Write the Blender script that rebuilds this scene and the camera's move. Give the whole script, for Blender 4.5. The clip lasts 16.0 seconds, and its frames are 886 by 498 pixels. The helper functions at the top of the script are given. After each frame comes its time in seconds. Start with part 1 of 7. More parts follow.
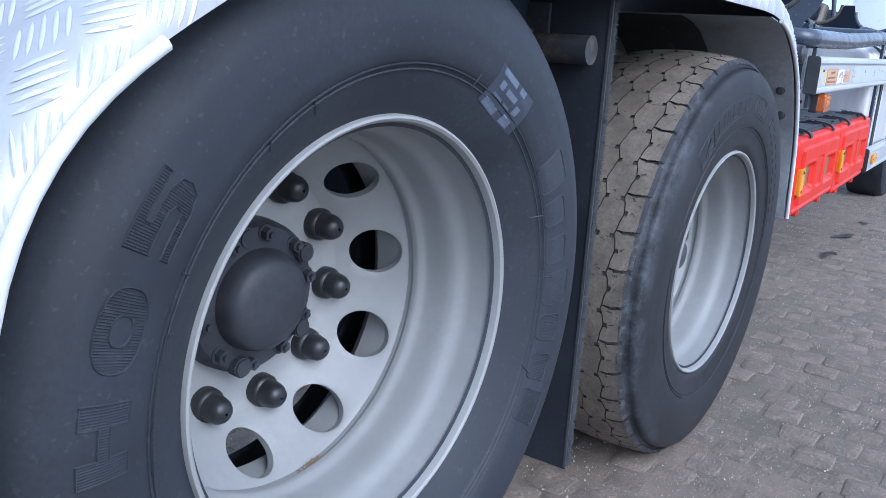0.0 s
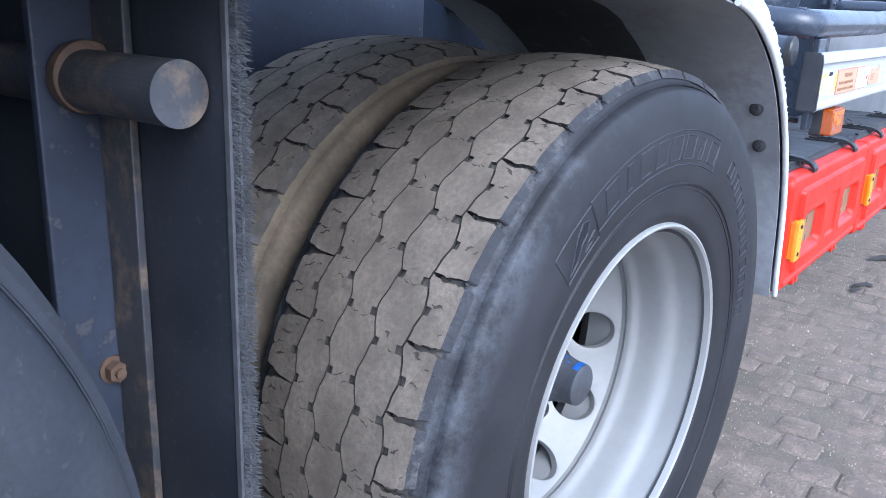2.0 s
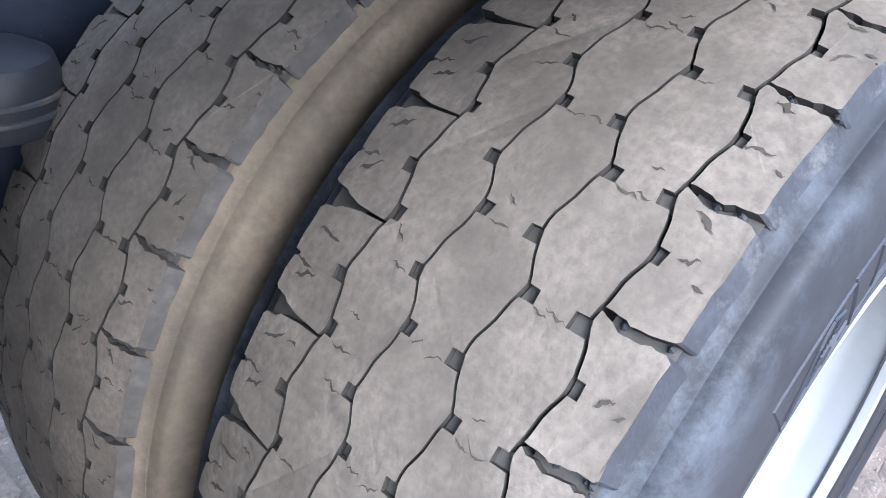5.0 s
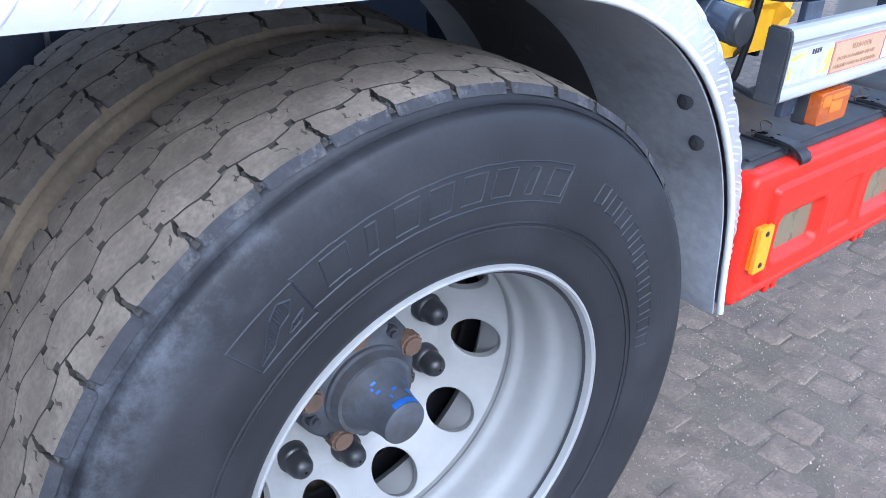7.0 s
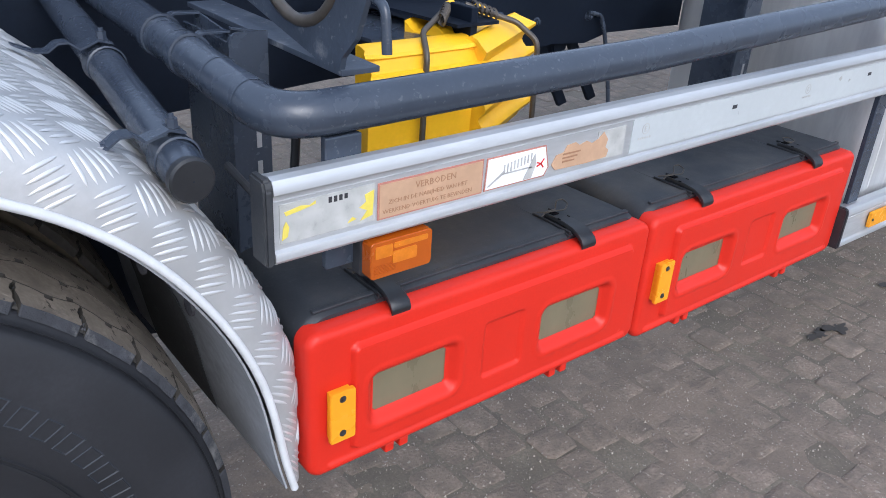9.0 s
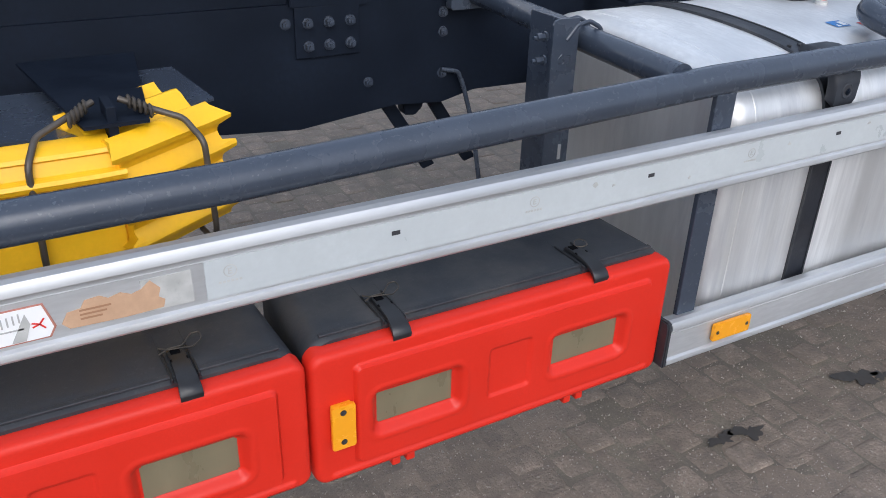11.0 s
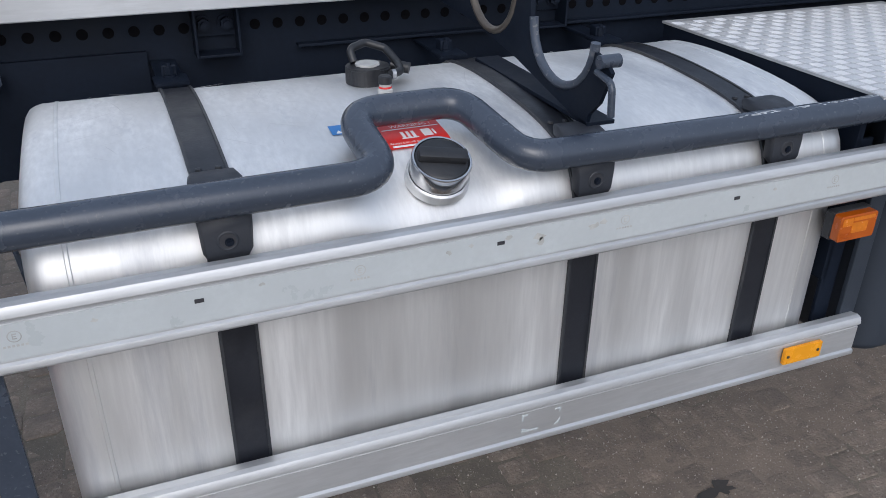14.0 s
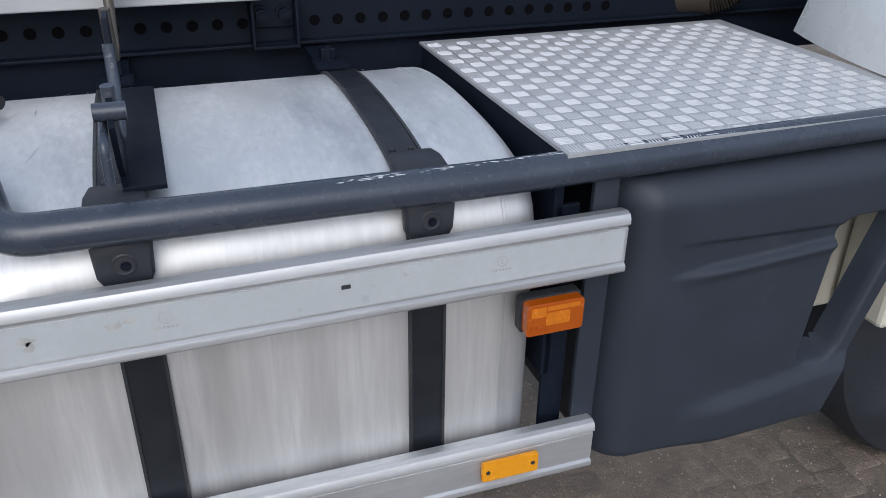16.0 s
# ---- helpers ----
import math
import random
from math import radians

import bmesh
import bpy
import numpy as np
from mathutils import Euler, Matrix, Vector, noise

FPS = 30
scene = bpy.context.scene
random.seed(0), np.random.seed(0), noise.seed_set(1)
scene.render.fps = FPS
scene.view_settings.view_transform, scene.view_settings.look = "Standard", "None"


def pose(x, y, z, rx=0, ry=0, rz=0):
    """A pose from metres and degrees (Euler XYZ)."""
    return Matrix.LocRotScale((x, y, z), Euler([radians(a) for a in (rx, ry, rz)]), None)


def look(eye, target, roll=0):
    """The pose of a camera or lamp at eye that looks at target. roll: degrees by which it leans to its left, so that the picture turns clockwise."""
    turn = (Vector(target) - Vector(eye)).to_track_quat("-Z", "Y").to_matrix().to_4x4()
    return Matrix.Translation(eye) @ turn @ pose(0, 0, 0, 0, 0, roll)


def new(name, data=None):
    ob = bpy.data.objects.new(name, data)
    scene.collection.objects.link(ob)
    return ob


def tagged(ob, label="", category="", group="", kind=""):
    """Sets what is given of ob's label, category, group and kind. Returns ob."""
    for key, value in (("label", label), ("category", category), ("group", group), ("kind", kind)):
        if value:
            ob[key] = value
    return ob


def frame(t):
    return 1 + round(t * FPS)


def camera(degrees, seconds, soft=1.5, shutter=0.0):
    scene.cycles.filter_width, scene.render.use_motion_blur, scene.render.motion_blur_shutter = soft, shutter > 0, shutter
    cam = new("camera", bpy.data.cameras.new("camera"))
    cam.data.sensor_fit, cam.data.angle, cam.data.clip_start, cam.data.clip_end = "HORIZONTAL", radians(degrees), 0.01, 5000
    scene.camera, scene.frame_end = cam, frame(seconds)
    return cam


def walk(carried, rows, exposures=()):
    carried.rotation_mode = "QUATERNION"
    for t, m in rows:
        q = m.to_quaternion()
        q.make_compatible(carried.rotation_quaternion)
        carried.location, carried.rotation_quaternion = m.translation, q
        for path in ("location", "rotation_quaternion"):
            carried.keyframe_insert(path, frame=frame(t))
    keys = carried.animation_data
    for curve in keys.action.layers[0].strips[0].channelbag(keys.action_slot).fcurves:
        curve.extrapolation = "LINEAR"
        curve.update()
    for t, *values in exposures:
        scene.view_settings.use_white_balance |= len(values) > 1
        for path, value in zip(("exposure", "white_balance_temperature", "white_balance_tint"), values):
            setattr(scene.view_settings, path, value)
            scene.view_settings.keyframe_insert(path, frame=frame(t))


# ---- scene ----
cam = camera(57.0, 16.0, 0.9)
EXPOSURES = [(0.0, 1.06, 5000, 9), (1.5, 1.57, 5050, 9), (2.0, 1.70, 5050, 10), (3.0, 2.05, 5300, 10), (5.5, 2.48, 5100, 10), (6.0, 1.82, 4850, 11), (6.5, 1.63, 4850, 10), (7.0, 1.55, 4950, 10), (7.5, 1.0, 5250, 10), (8.0, 0.82, 5300, 10), (9.0, 0.82, 5550, 9), (11.3, 0.52, 5800, 9), (14.0, 0.25, 5800, 9), (16.0, 0.16, 5800, 9)]
SKY_STRENGTH, SUN_STRENGTH = 0.157, 0.5
PATH = [
    (0, (-2.642, -0.478, 1.035), (-1.034, 0.597, 0.527), 3.4),
    (0.5, (-2.525, -0.52, 1.076), (-0.935, 0.569, 0.544), 3.4),
    (1, (-2.269, -0.55, 1.108), (-0.692, 0.553, 0.563), 3.2),
    (1.5, (-1.957, -0.527, 1.097), (-0.396, 0.598, 0.55), 2.5),
    (2, (-1.671, -0.383, 1.091), (-0.137, 0.767, 0.523), 2.3),
    (2.5, (-1.428, -0.191, 1.11), (0.064, 0.946, 0.416), 2.9),
    (3, (-1.272, -0.023, 1.078), (0.18, 1.11, 0.299), 4.0),
    (5.5, (-1.26, -0.011, 1.124), (0.086, 1.056, 0.1), 5.7),
    (6, (-1.287, -0.182, 1.159), (0.044, 0.932, 0.166), 5.1),
    (6.5, (-1.238, -0.401, 1.199), (-0.011, 0.823, 0.203), 3.6),
    (7, (-1.139, -0.551, 1.267), (0.049, 0.769, 0.346), 3.1),
    (7.5, (-0.924, -0.587, 1.305), (0.246, 0.748, 0.385), 3.6),
    (8, (-0.717, -0.636, 1.361), (0.442, 0.716, 0.45), 3.6),
    (8.5, (-0.527, -0.711, 1.397), (0.634, 0.641, 0.488), 4.0),
    (9, (-0.391, -0.777, 1.394), (0.755, 0.592, 0.491), 3.8),
    (9.2, (-0.323, -0.79, 1.401), (0.818, 0.594, 0.515), 3.8),
    (11.3, (0.605, -0.973, 1.553), (1.461, 0.577, 0.624), 1.3),
    (11.5, (0.719, -0.955, 1.566), (1.558, 0.606, 0.639), 1.1),
    (12, (0.983, -0.949, 1.588), (1.783, 0.627, 0.65), 0.7),
    (12.5, (1.258, -0.979, 1.589), (2.023, 0.611, 0.647), 0.3),
    (13, (1.457, -0.992, 1.566), (2.21, 0.606, 0.629), 0.2),
    (13.5, (1.668, -1.065, 1.652), (2.397, 0.54, 0.708), 0.8),
    (14, (1.855, -1.091, 1.633), (2.545, 0.537, 0.698), 0.7),
    (14.5, (2.079, -1.112, 1.623), (2.73, 0.532, 0.689), 0.6),
    (15, (2.269, -1.092, 1.581), (2.899, 0.563, 0.651), 0.6),
    (15.5, (2.508, -1.031, 1.587), (3.11, 0.633, 0.654), 0.5),
    (16, (2.712, -1.005, 1.606), (3.313, 0.654, 0.666), 0.8),
]
walk(cam, [(t, look(eye, target, roll)) for t, eye, target, roll in PATH], EXPOSURES)


# ---------- light ----------
world = bpy.data.worlds.new("sky")
scene.world = world
world.use_nodes = True
wn = world.node_tree.nodes
sky = wn.new("ShaderNodeTexSky")
sky.sky_type = "NISHITA"
sky.sun_disc = False
sky.sun_elevation = radians(38)
sky.sun_rotation = radians(198)
sky.air_density = 0.7
sky.dust_density = 5.0
wn["Background"].inputs[1].default_value = SKY_STRENGTH
veil = wn.new("ShaderNodeMix")
veil.data_type = "RGBA"
veil.inputs[0].default_value = 0.5
veil.inputs[7].default_value = (4.6, 4.9, 5.3, 1)
world.node_tree.links.new(sky.outputs[0], veil.inputs[6])
world.node_tree.links.new(veil.outputs[2], wn["Background"].inputs[0])
sun_data = bpy.data.lights.new("sun", "SUN")
sun_data.energy = SUN_STRENGTH
sun_data.angle = radians(40)
sun_data.color = (1.0, 0.97, 0.93)
sun = new("sun", sun_data)
sun.matrix_world = look((-1.7, -6.6, 6.2), (0.6, 0.3, 0.4))


# ---------- materials ----------
def material(name, base, rough=0.5, metal=0.0, vary=0.15, scale=6.0, fine=90.0, bump=0.15, bump_size=0.002,
             tint=None, tint_amount=0.0, tint_scale=3.0, tint_edge=0.55, stretch=(1, 1, 1), rough_vary=0.12,
             specular=0.5, speckle=None, speckle_amount=0.0, speckle_scale=140.0, per_piece=0.0, coat=0.0, world_size=False,
             scuff=None, scuff_at=None):
    """Principled surface with broad stains, fine grain and relief in real-world size."""
    m = bpy.data.materials.new(name)
    m.use_nodes = True
    t = m.node_tree
    n, link = t.nodes, t.links.new
    shader = n["Principled BSDF"]
    coord = n.new("ShaderNodeTexCoord")
    mapping = n.new("ShaderNodeMapping")
    mapping.inputs["Scale"].default_value = stretch
    if world_size:
        link(n.new("ShaderNodeNewGeometry").outputs["Position"], mapping.inputs[0])
    else:
        link(coord.outputs["Object"], mapping.inputs[0])

    def noise_tex(size, detail=5.0, rough_=0.6):
        k = n.new("ShaderNodeTexNoise")
        k.inputs["Scale"].default_value = size
        k.inputs["Detail"].default_value = detail
        k.inputs["Roughness"].default_value = rough_
        link(mapping.outputs[0], k.inputs["Vector"])
        return k

    def ramp(src, a, b):
        k = n.new("ShaderNodeMapRange")
        k.inputs["From Min"].default_value, k.inputs["From Max"].default_value = a, b
        link(src, k.inputs["Value"])
        return k.outputs[0]

    def mix(fac, a, b, amount=1.0):
        k = n.new("ShaderNodeMix")
        k.data_type = "RGBA"
        if fac is None:
            k.inputs[0].default_value = amount
        elif amount != 1.0:
            q = n.new("ShaderNodeMath")
            q.operation = "MULTIPLY"
            q.inputs[1].default_value = amount
            link(fac, q.inputs[0])
            link(q.outputs[0], k.inputs[0])
        else:
            link(fac, k.inputs[0])
        for v, s in ((a, 6), (b, 7)):
            if isinstance(v, tuple):
                k.inputs[s].default_value = (*v, 1)
            else:
                link(v, k.inputs[s])
        return k.outputs[2]

    broad = noise_tex(scale)
    grain = noise_tex(fine, 4.0)
    dark = tuple(c * (1 - vary) for c in base)
    light = tuple(min(1.0, c * (1 + vary)) for c in base)
    col = mix(ramp(broad.outputs[0], 0.3, 0.7), dark, light)
    col = mix(ramp(grain.outputs[0], 0.35, 0.65), col, mix(None, col, dark, 0.6))
    if tint:
        stain = noise_tex(tint_scale, 8.0, 0.7)
        col = mix(ramp(stain.outputs[0], tint_edge, tint_edge + 0.16), col, tint, tint_amount)
    if scuff:
        # rubbed marks in a ring round an axle: scuff_at is (x, z, inner radius, outer radius)
        move = n.new("ShaderNodeVectorMath")
        move.operation = "SUBTRACT"
        move.inputs[1].default_value = (scuff_at[0], 0, scuff_at[1])
        link(coord.outputs["Object"], move.inputs[0])
        flat_ = n.new("ShaderNodeVectorMath")
        flat_.operation = "MULTIPLY"
        flat_.inputs[1].default_value = (1, 0, 1)
        link(move.outputs[0], flat_.inputs[0])
        far_ = n.new("ShaderNodeVectorMath")
        far_.operation = "LENGTH"
        link(flat_.outputs[0], far_.inputs[0])
        band = n.new("ShaderNodeMath")
        band.operation = "MULTIPLY"
        mid_ = (scuff_at[2] + scuff_at[3]) / 2
        link(ramp(far_.outputs["Value"], scuff_at[2], mid_), band.inputs[0])
        rubbed = noise_tex(11.0, 10.0, 0.78)
        link(ramp(rubbed.outputs[0], 0.46, 0.70), band.inputs[1])
        apart = n.new("ShaderNodeSeparateXYZ")
        link(move.outputs[0], apart.inputs[0])
        rear = n.new("ShaderNodeMath")
        rear.operation = "MULTIPLY"
        link(band.outputs[0], rear.inputs[0])
        link(ramp(apart.outputs[0], -0.08, -0.36), rear.inputs[1])
        col = mix(rear.outputs[0], col, scuff)
    if speckle:
        dots = noise_tex(speckle_scale, 2.0)
        col = mix(ramp(dots.outputs[0], 0.64, 0.70), col, speckle, speckle_amount)
    if per_piece:
        info = n.new("ShaderNodeObjectInfo")
        geo = n.new("ShaderNodeNewGeometry")
        add = n.new("ShaderNodeMath")
        add.operation = "ADD"
        link(info.outputs["Random"], add.inputs[0])
        link(geo.outputs["Random Per Island"], add.inputs[1])
        hsv = n.new("ShaderNodeHueSaturation")
        link(col, hsv.inputs["Color"])
        k = n.new("ShaderNodeMapRange")
        k.inputs["From Max"].default_value = 2.0
        k.inputs["To Min"].default_value, k.inputs["To Max"].default_value = 1 - per_piece, 1 + per_piece
        link(add.outputs[0], k.inputs["Value"])
        link(k.outputs[0], hsv.inputs["Value"])
        col = hsv.outputs[0]
    link(col, shader.inputs["Base Color"])
    rr = n.new("ShaderNodeMapRange")
    rr.inputs["To Min"].default_value = max(0.02, rough - rough_vary)
    rr.inputs["To Max"].default_value = min(1.0, rough + rough_vary)
    rr.inputs["From Min"].default_value, rr.inputs["From Max"].default_value = 0.3, 0.7
    link(broad.outputs[0], rr.inputs["Value"])
    link(rr.outputs[0], shader.inputs["Roughness"])
    shader.inputs["Metallic"].default_value = metal
    shader.inputs["Specular IOR Level"].default_value = specular
    shader.inputs["Coat Weight"].default_value = coat
    shader.inputs["Coat Roughness"].default_value = 0.15
    if bump:
        b = n.new("ShaderNodeBump")
        b.inputs["Strength"].default_value = bump
        b.inputs["Distance"].default_value = bump_size
        link(grain.outputs[0], b.inputs["Height"])
        link(b.outputs[0], shader.inputs["Normal"])
    return m


M = {}
M["paver"] = material("concrete_paver", (0.228, 0.183, 0.145), 0.88, vary=0.42, scale=13, fine=110, bump=0.9, bump_size=0.007,
                      tint=(0.145, 0.118, 0.096), tint_amount=0.75, tint_scale=7, tint_edge=0.46, per_piece=0.17, world_size=True,
                      speckle=(0.42, 0.37, 0.31), speckle_amount=0.5, speckle_scale=60)
M["joint"] = material("sandy_joint", (0.160, 0.136, 0.106), 0.95, vary=0.35, scale=5, fine=150, bump=0.6, bump_size=0.004, world_size=True,
                      speckle=(0.4, 0.38, 0.34), speckle_amount=0.4, speckle_scale=160)
M["dirt"] = material("sandy_dirt", (0.200, 0.160, 0.127), 0.95, vary=0.3, scale=7, fine=150, bump=0.7, bump_size=0.004, world_size=True,
                     tint=(0.11, 0.096, 0.082), tint_amount=0.6, tint_scale=5, speckle=(0.42, 0.39, 0.35), speckle_amount=0.5, speckle_scale=110)
M["rubber"] = material("black_rubber", (0.025, 0.029, 0.038), 0.62, vary=0.25, scale=8, fine=160, bump=0.15, bump_size=0.001,
                       tint=(0.05, 0.05, 0.053), tint_amount=0.35, tint_scale=4, specular=0.4, speckle=(0.09, 0.09, 0.095), speckle_amount=0.22, speckle_scale=95)
M["rubber_worn"] = material("scuffed_rubber", (0.019, 0.020, 0.024), 0.62, vary=0.25, scale=8, fine=160, bump=0.2, bump_size=0.001,
                            tint=(0.036, 0.036, 0.040), tint_amount=0.4, tint_scale=4, specular=0.4,
                            scuff=(0.095, 0.104, 0.122), scuff_at=(-0.558, 0.4935, 0.440, 0.535))
M["tread"] = material("dusty_tread_rubber", (0.208, 0.180, 0.147), 0.9, vary=0.36, scale=16, fine=170, bump=0.6, bump_size=0.0018,
                      tint=(0.118, 0.106, 0.092), tint_amount=0.75, tint_scale=24, per_piece=0.10, specular=0.2)
M["shoulder"] = material("scuffed_shoulder_rubber", (0.046, 0.048, 0.055), 0.85, vary=0.35, scale=22, fine=120, bump=0.6, bump_size=0.003,
                         tint=(0.165, 0.160, 0.152), tint_amount=0.75, tint_scale=26, tint_edge=0.53, specular=0.25)
# dark strips on the tread; the depth shade of cuts is in this colour
M["crack"] = material("crack_shade_rubber", (0.082, 0.072, 0.060), 0.9, vary=0.3, scale=30, specular=0.1)
M["slot"] = material("dusty_slot_rubber", (0.105, 0.098, 0.088), 0.9, vary=0.3, scale=40, specular=0.1)
# near-black for uncut holes and slots: their inner shade as colour
M["void"] = material("hole_shade_black", (0.004, 0.004, 0.005), 0.9, vary=0.2, scale=40, bump=0, specular=0.05)
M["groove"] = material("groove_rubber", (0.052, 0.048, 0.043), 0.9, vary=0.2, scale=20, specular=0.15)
# tan dust and streaks, darkened in colour for the shadow between the twins
M["dust_side"] = material("dusty_shaded_sidewall", (0.205, 0.168, 0.122), 0.9, vary=0.25, scale=10, fine=140, bump=0.4, specular=0.2,
                           tint=(0.085, 0.076, 0.064), tint_amount=0.65, tint_scale=6, tint_edge=0.5)
M["rim"] = material("grey_white_rim_paint", (0.275, 0.278, 0.274), 0.50, vary=0.08, scale=8, fine=60, bump=0.06,
                    tint=(0.38, 0.35, 0.30), tint_amount=0.5, tint_scale=4, tint_edge=0.62)
M["cap"] = material("black_plastic_cap", (0.018, 0.019, 0.022), 0.42, vary=0.3, scale=30, bump=0.1)
M["hub"] = material("dark_hub_paint", (0.03, 0.032, 0.04), 0.5, vary=0.3, scale=14, bump=0.2, tint=(0.10, 0.055, 0.03),
                    tint_amount=0.5, tint_scale=12, tint_edge=0.6)
M["hubgrey"] = material("dusty_grey_hub", (0.060, 0.066, 0.080), 0.6, vary=0.35, scale=22, bump=0.3, tint=(0.04, 0.036, 0.034), tint_amount=0.7,
                        tint_scale=16, tint_edge=0.5)
M["rust"] = material("rusty_steel", (0.12, 0.075, 0.05), 0.8, vary=0.4, scale=25, bump=0.4, tint=(0.04, 0.035, 0.035),
                     tint_amount=0.7, tint_scale=18)
M["chassis"] = material("dark_chassis_paint", (0.0065, 0.0105, 0.0200), 0.6, vary=0.25, scale=6, fine=70, bump=0.12,
                        tint=(0.022, 0.023, 0.027), tint_amount=0.3, tint_scale=9, tint_edge=0.60, specular=0.16)
M["saddle"] = material("worn_cradle_paint", (0.050, 0.062, 0.086), 0.45, vary=0.25, scale=9, fine=90, bump=0.2, tint=(0.26, 0.26, 0.265), tint_amount=0.75,
                      tint_scale=16, tint_edge=0.58, speckle=(0.3, 0.29, 0.28), speckle_amount=0.4, speckle_scale=70)
M["tube"] = material("grey_coated_tube", (0.044, 0.055, 0.077), 0.25, vary=0.15, scale=9, fine=160, bump=0.15,
                     tint=(0.14, 0.14, 0.145), tint_amount=0.18, tint_scale=14, tint_edge=0.66,
                     speckle=(0.3, 0.3, 0.3), speckle_amount=0.12, speckle_scale=130)
M["plastic"] = material("grey_textured_plastic", (0.025, 0.033, 0.047), 0.6, vary=0.12, scale=7, fine=300, bump=0.35,
                        bump_size=0.0008, tint=(0.11, 0.11, 0.11), tint_amount=0.3, tint_scale=6, tint_edge=0.6)
M["boxblack"] = material("black_box_plastic", (0.026, 0.029, 0.035), 0.55, vary=0.15, scale=9, fine=260, bump=0.3, bump_size=0.0008,
                         speckle=(0.2, 0.2, 0.2), speckle_amount=0.08, speckle_scale=120,
                         tint=(0.085, 0.080, 0.074), tint_amount=0.5, tint_scale=4, tint_edge=0.48)
M["red"] = material("red_lid_plastic", (0.60, 0.023, 0.010), 0.42, vary=0.06, scale=7, fine=200, bump=0.12, bump_size=0.001,
                    tint=(0.55, 0.032, 0.020), tint_amount=0.35, tint_scale=6, specular=0.3)
M["pane"] = material("dusty_window", (0.185, 0.162, 0.100), 0.35, vary=0.15, scale=20, fine=80, bump=0.05, stretch=(1, 1, 0.4))
M["alu"] = material("extruded_aluminium", (0.57, 0.58, 0.59), 0.50, metal=0.7, vary=0.12, scale=9, fine=120, bump=0.10,
                    tint=(0.40, 0.40, 0.40), tint_amount=0.5, tint_scale=22, tint_edge=0.60,
                    stretch=(0.15, 1, 1))
M["tape"] = material("white_reflective_tape", (0.47, 0.50, 0.51), 0.35, vary=0.06, scale=8, bump=0.03,
                     tint=(0.45, 0.46, 0.46), tint_amount=0.4, tint_scale=5)
M["tank"] = material("brushed_tank_aluminium", (0.775, 0.775, 0.77), 0.56, metal=0.82, vary=0.13, scale=9, fine=90, bump=0.14,
                     bump_size=0.001, stretch=(1.0, 0.4, 0.08), rough_vary=0.10,
                     tint=(0.48, 0.49, 0.52), tint_amount=0.65, tint_scale=7)
# lugs paler than the checker plate: sky glint on their slopes put in colour
M["steplug"] = material("bright_step_lug", (0.67, 0.67, 0.67), 0.46, metal=0.4, vary=0.06, scale=20, bump=0.04)
M["checker"] = material("checker_plate_aluminium", (0.47, 0.47, 0.47), 0.5, metal=0.4, vary=0.10, scale=9, fine=70, bump=0.10,
                        tint=(0.42, 0.41, 0.40), tint_amount=0.40, tint_scale=14, tint_edge=0.52)
# guard lugs brightened the same way; also the pale tank scratches
M["lug"] = material("brightened_lug_aluminium", (0.63, 0.63, 0.63), 0.40, metal=0.45, vary=0.06, scale=20, bump=0.04)
M["darkchassis"] = material("dull_black_paint", (0.040, 0.049, 0.074), 0.5, vary=0.3, scale=6, fine=60, bump=0.12, specular=0.35,
                            tint=(0.035, 0.033, 0.032), tint_amount=0.35, tint_scale=9, tint_edge=0.62, speckle=(0.15, 0.14, 0.13), speckle_amount=0.35, speckle_scale=60)
M["stub"] = material("worn_dark_tube", (0.045, 0.048, 0.056), 0.5, vary=0.2, scale=20, fine=120, bump=0.3, tint=(0.17, 0.125, 0.085), tint_amount=0.85,
                     tint_scale=22, tint_edge=0.50)
M["bead"] = material("pale_edge_trim", (0.62, 0.63, 0.64), 0.5, vary=0.1, scale=12, bump=0.1)
M["spray"] = material("dark_spray_dirt", (0.060, 0.061, 0.064), 0.8, vary=0.35, scale=12, bump=0.2, tint=(0.20, 0.20, 0.205), tint_amount=0.6, tint_scale=26, tint_edge=0.60)
M["amberlight"] = material("amber_lens_facets", (0.62, 0.18, 0.008), 0.2, vary=0.15, scale=60, bump=0.2, coat=0.3)
M["stain"] = material("brown_rust_stain", (0.20, 0.125, 0.06), 0.75, vary=0.4, scale=40, bump=0.3)
M["liner"] = material("grey_fender_liner", (0.34, 0.355, 0.38), 0.55, vary=0.25, scale=5, fine=60, bump=0.15,
                      tint=(0.17, 0.17, 0.175), tint_amount=0.7, tint_scale=7, tint_edge=0.52)
M["amber"] = material("amber_lens", (0.42, 0.085, 0.003), 0.2, vary=0.08, scale=20, fine=300, bump=0.2, bump_size=0.001, coat=0.4)
M["yellowmark"] = material("amber_reflector", (0.80, 0.33, 0.008), 0.25, vary=0.05, scale=20, bump=0.05)
M["yellow"] = material("yellow_chock_plastic", (0.90, 0.50, 0.005), 0.4, vary=0.06, scale=8, fine=120, bump=0.08,
                       tint=(0.45, 0.28, 0.03), tint_amount=0.4, tint_scale=7, tint_edge=0.62)
# darker copy of the chock yellow: the shade inside its cavities
M["deepyellow"] = material("shaded_yellow_plastic", (0.42, 0.13, 0.006), 0.6, vary=0.25, scale=30, bump=0.1)
M["steel"] = material("zinc_steel", (0.45, 0.45, 0.46), 0.4, metal=0.9, vary=0.2, scale=30)
M["chrome"] = material("polished_steel", (0.62, 0.62, 0.63), 0.16, metal=1.0, vary=0.08, scale=20, bump=0.03, rough_vary=0.05)
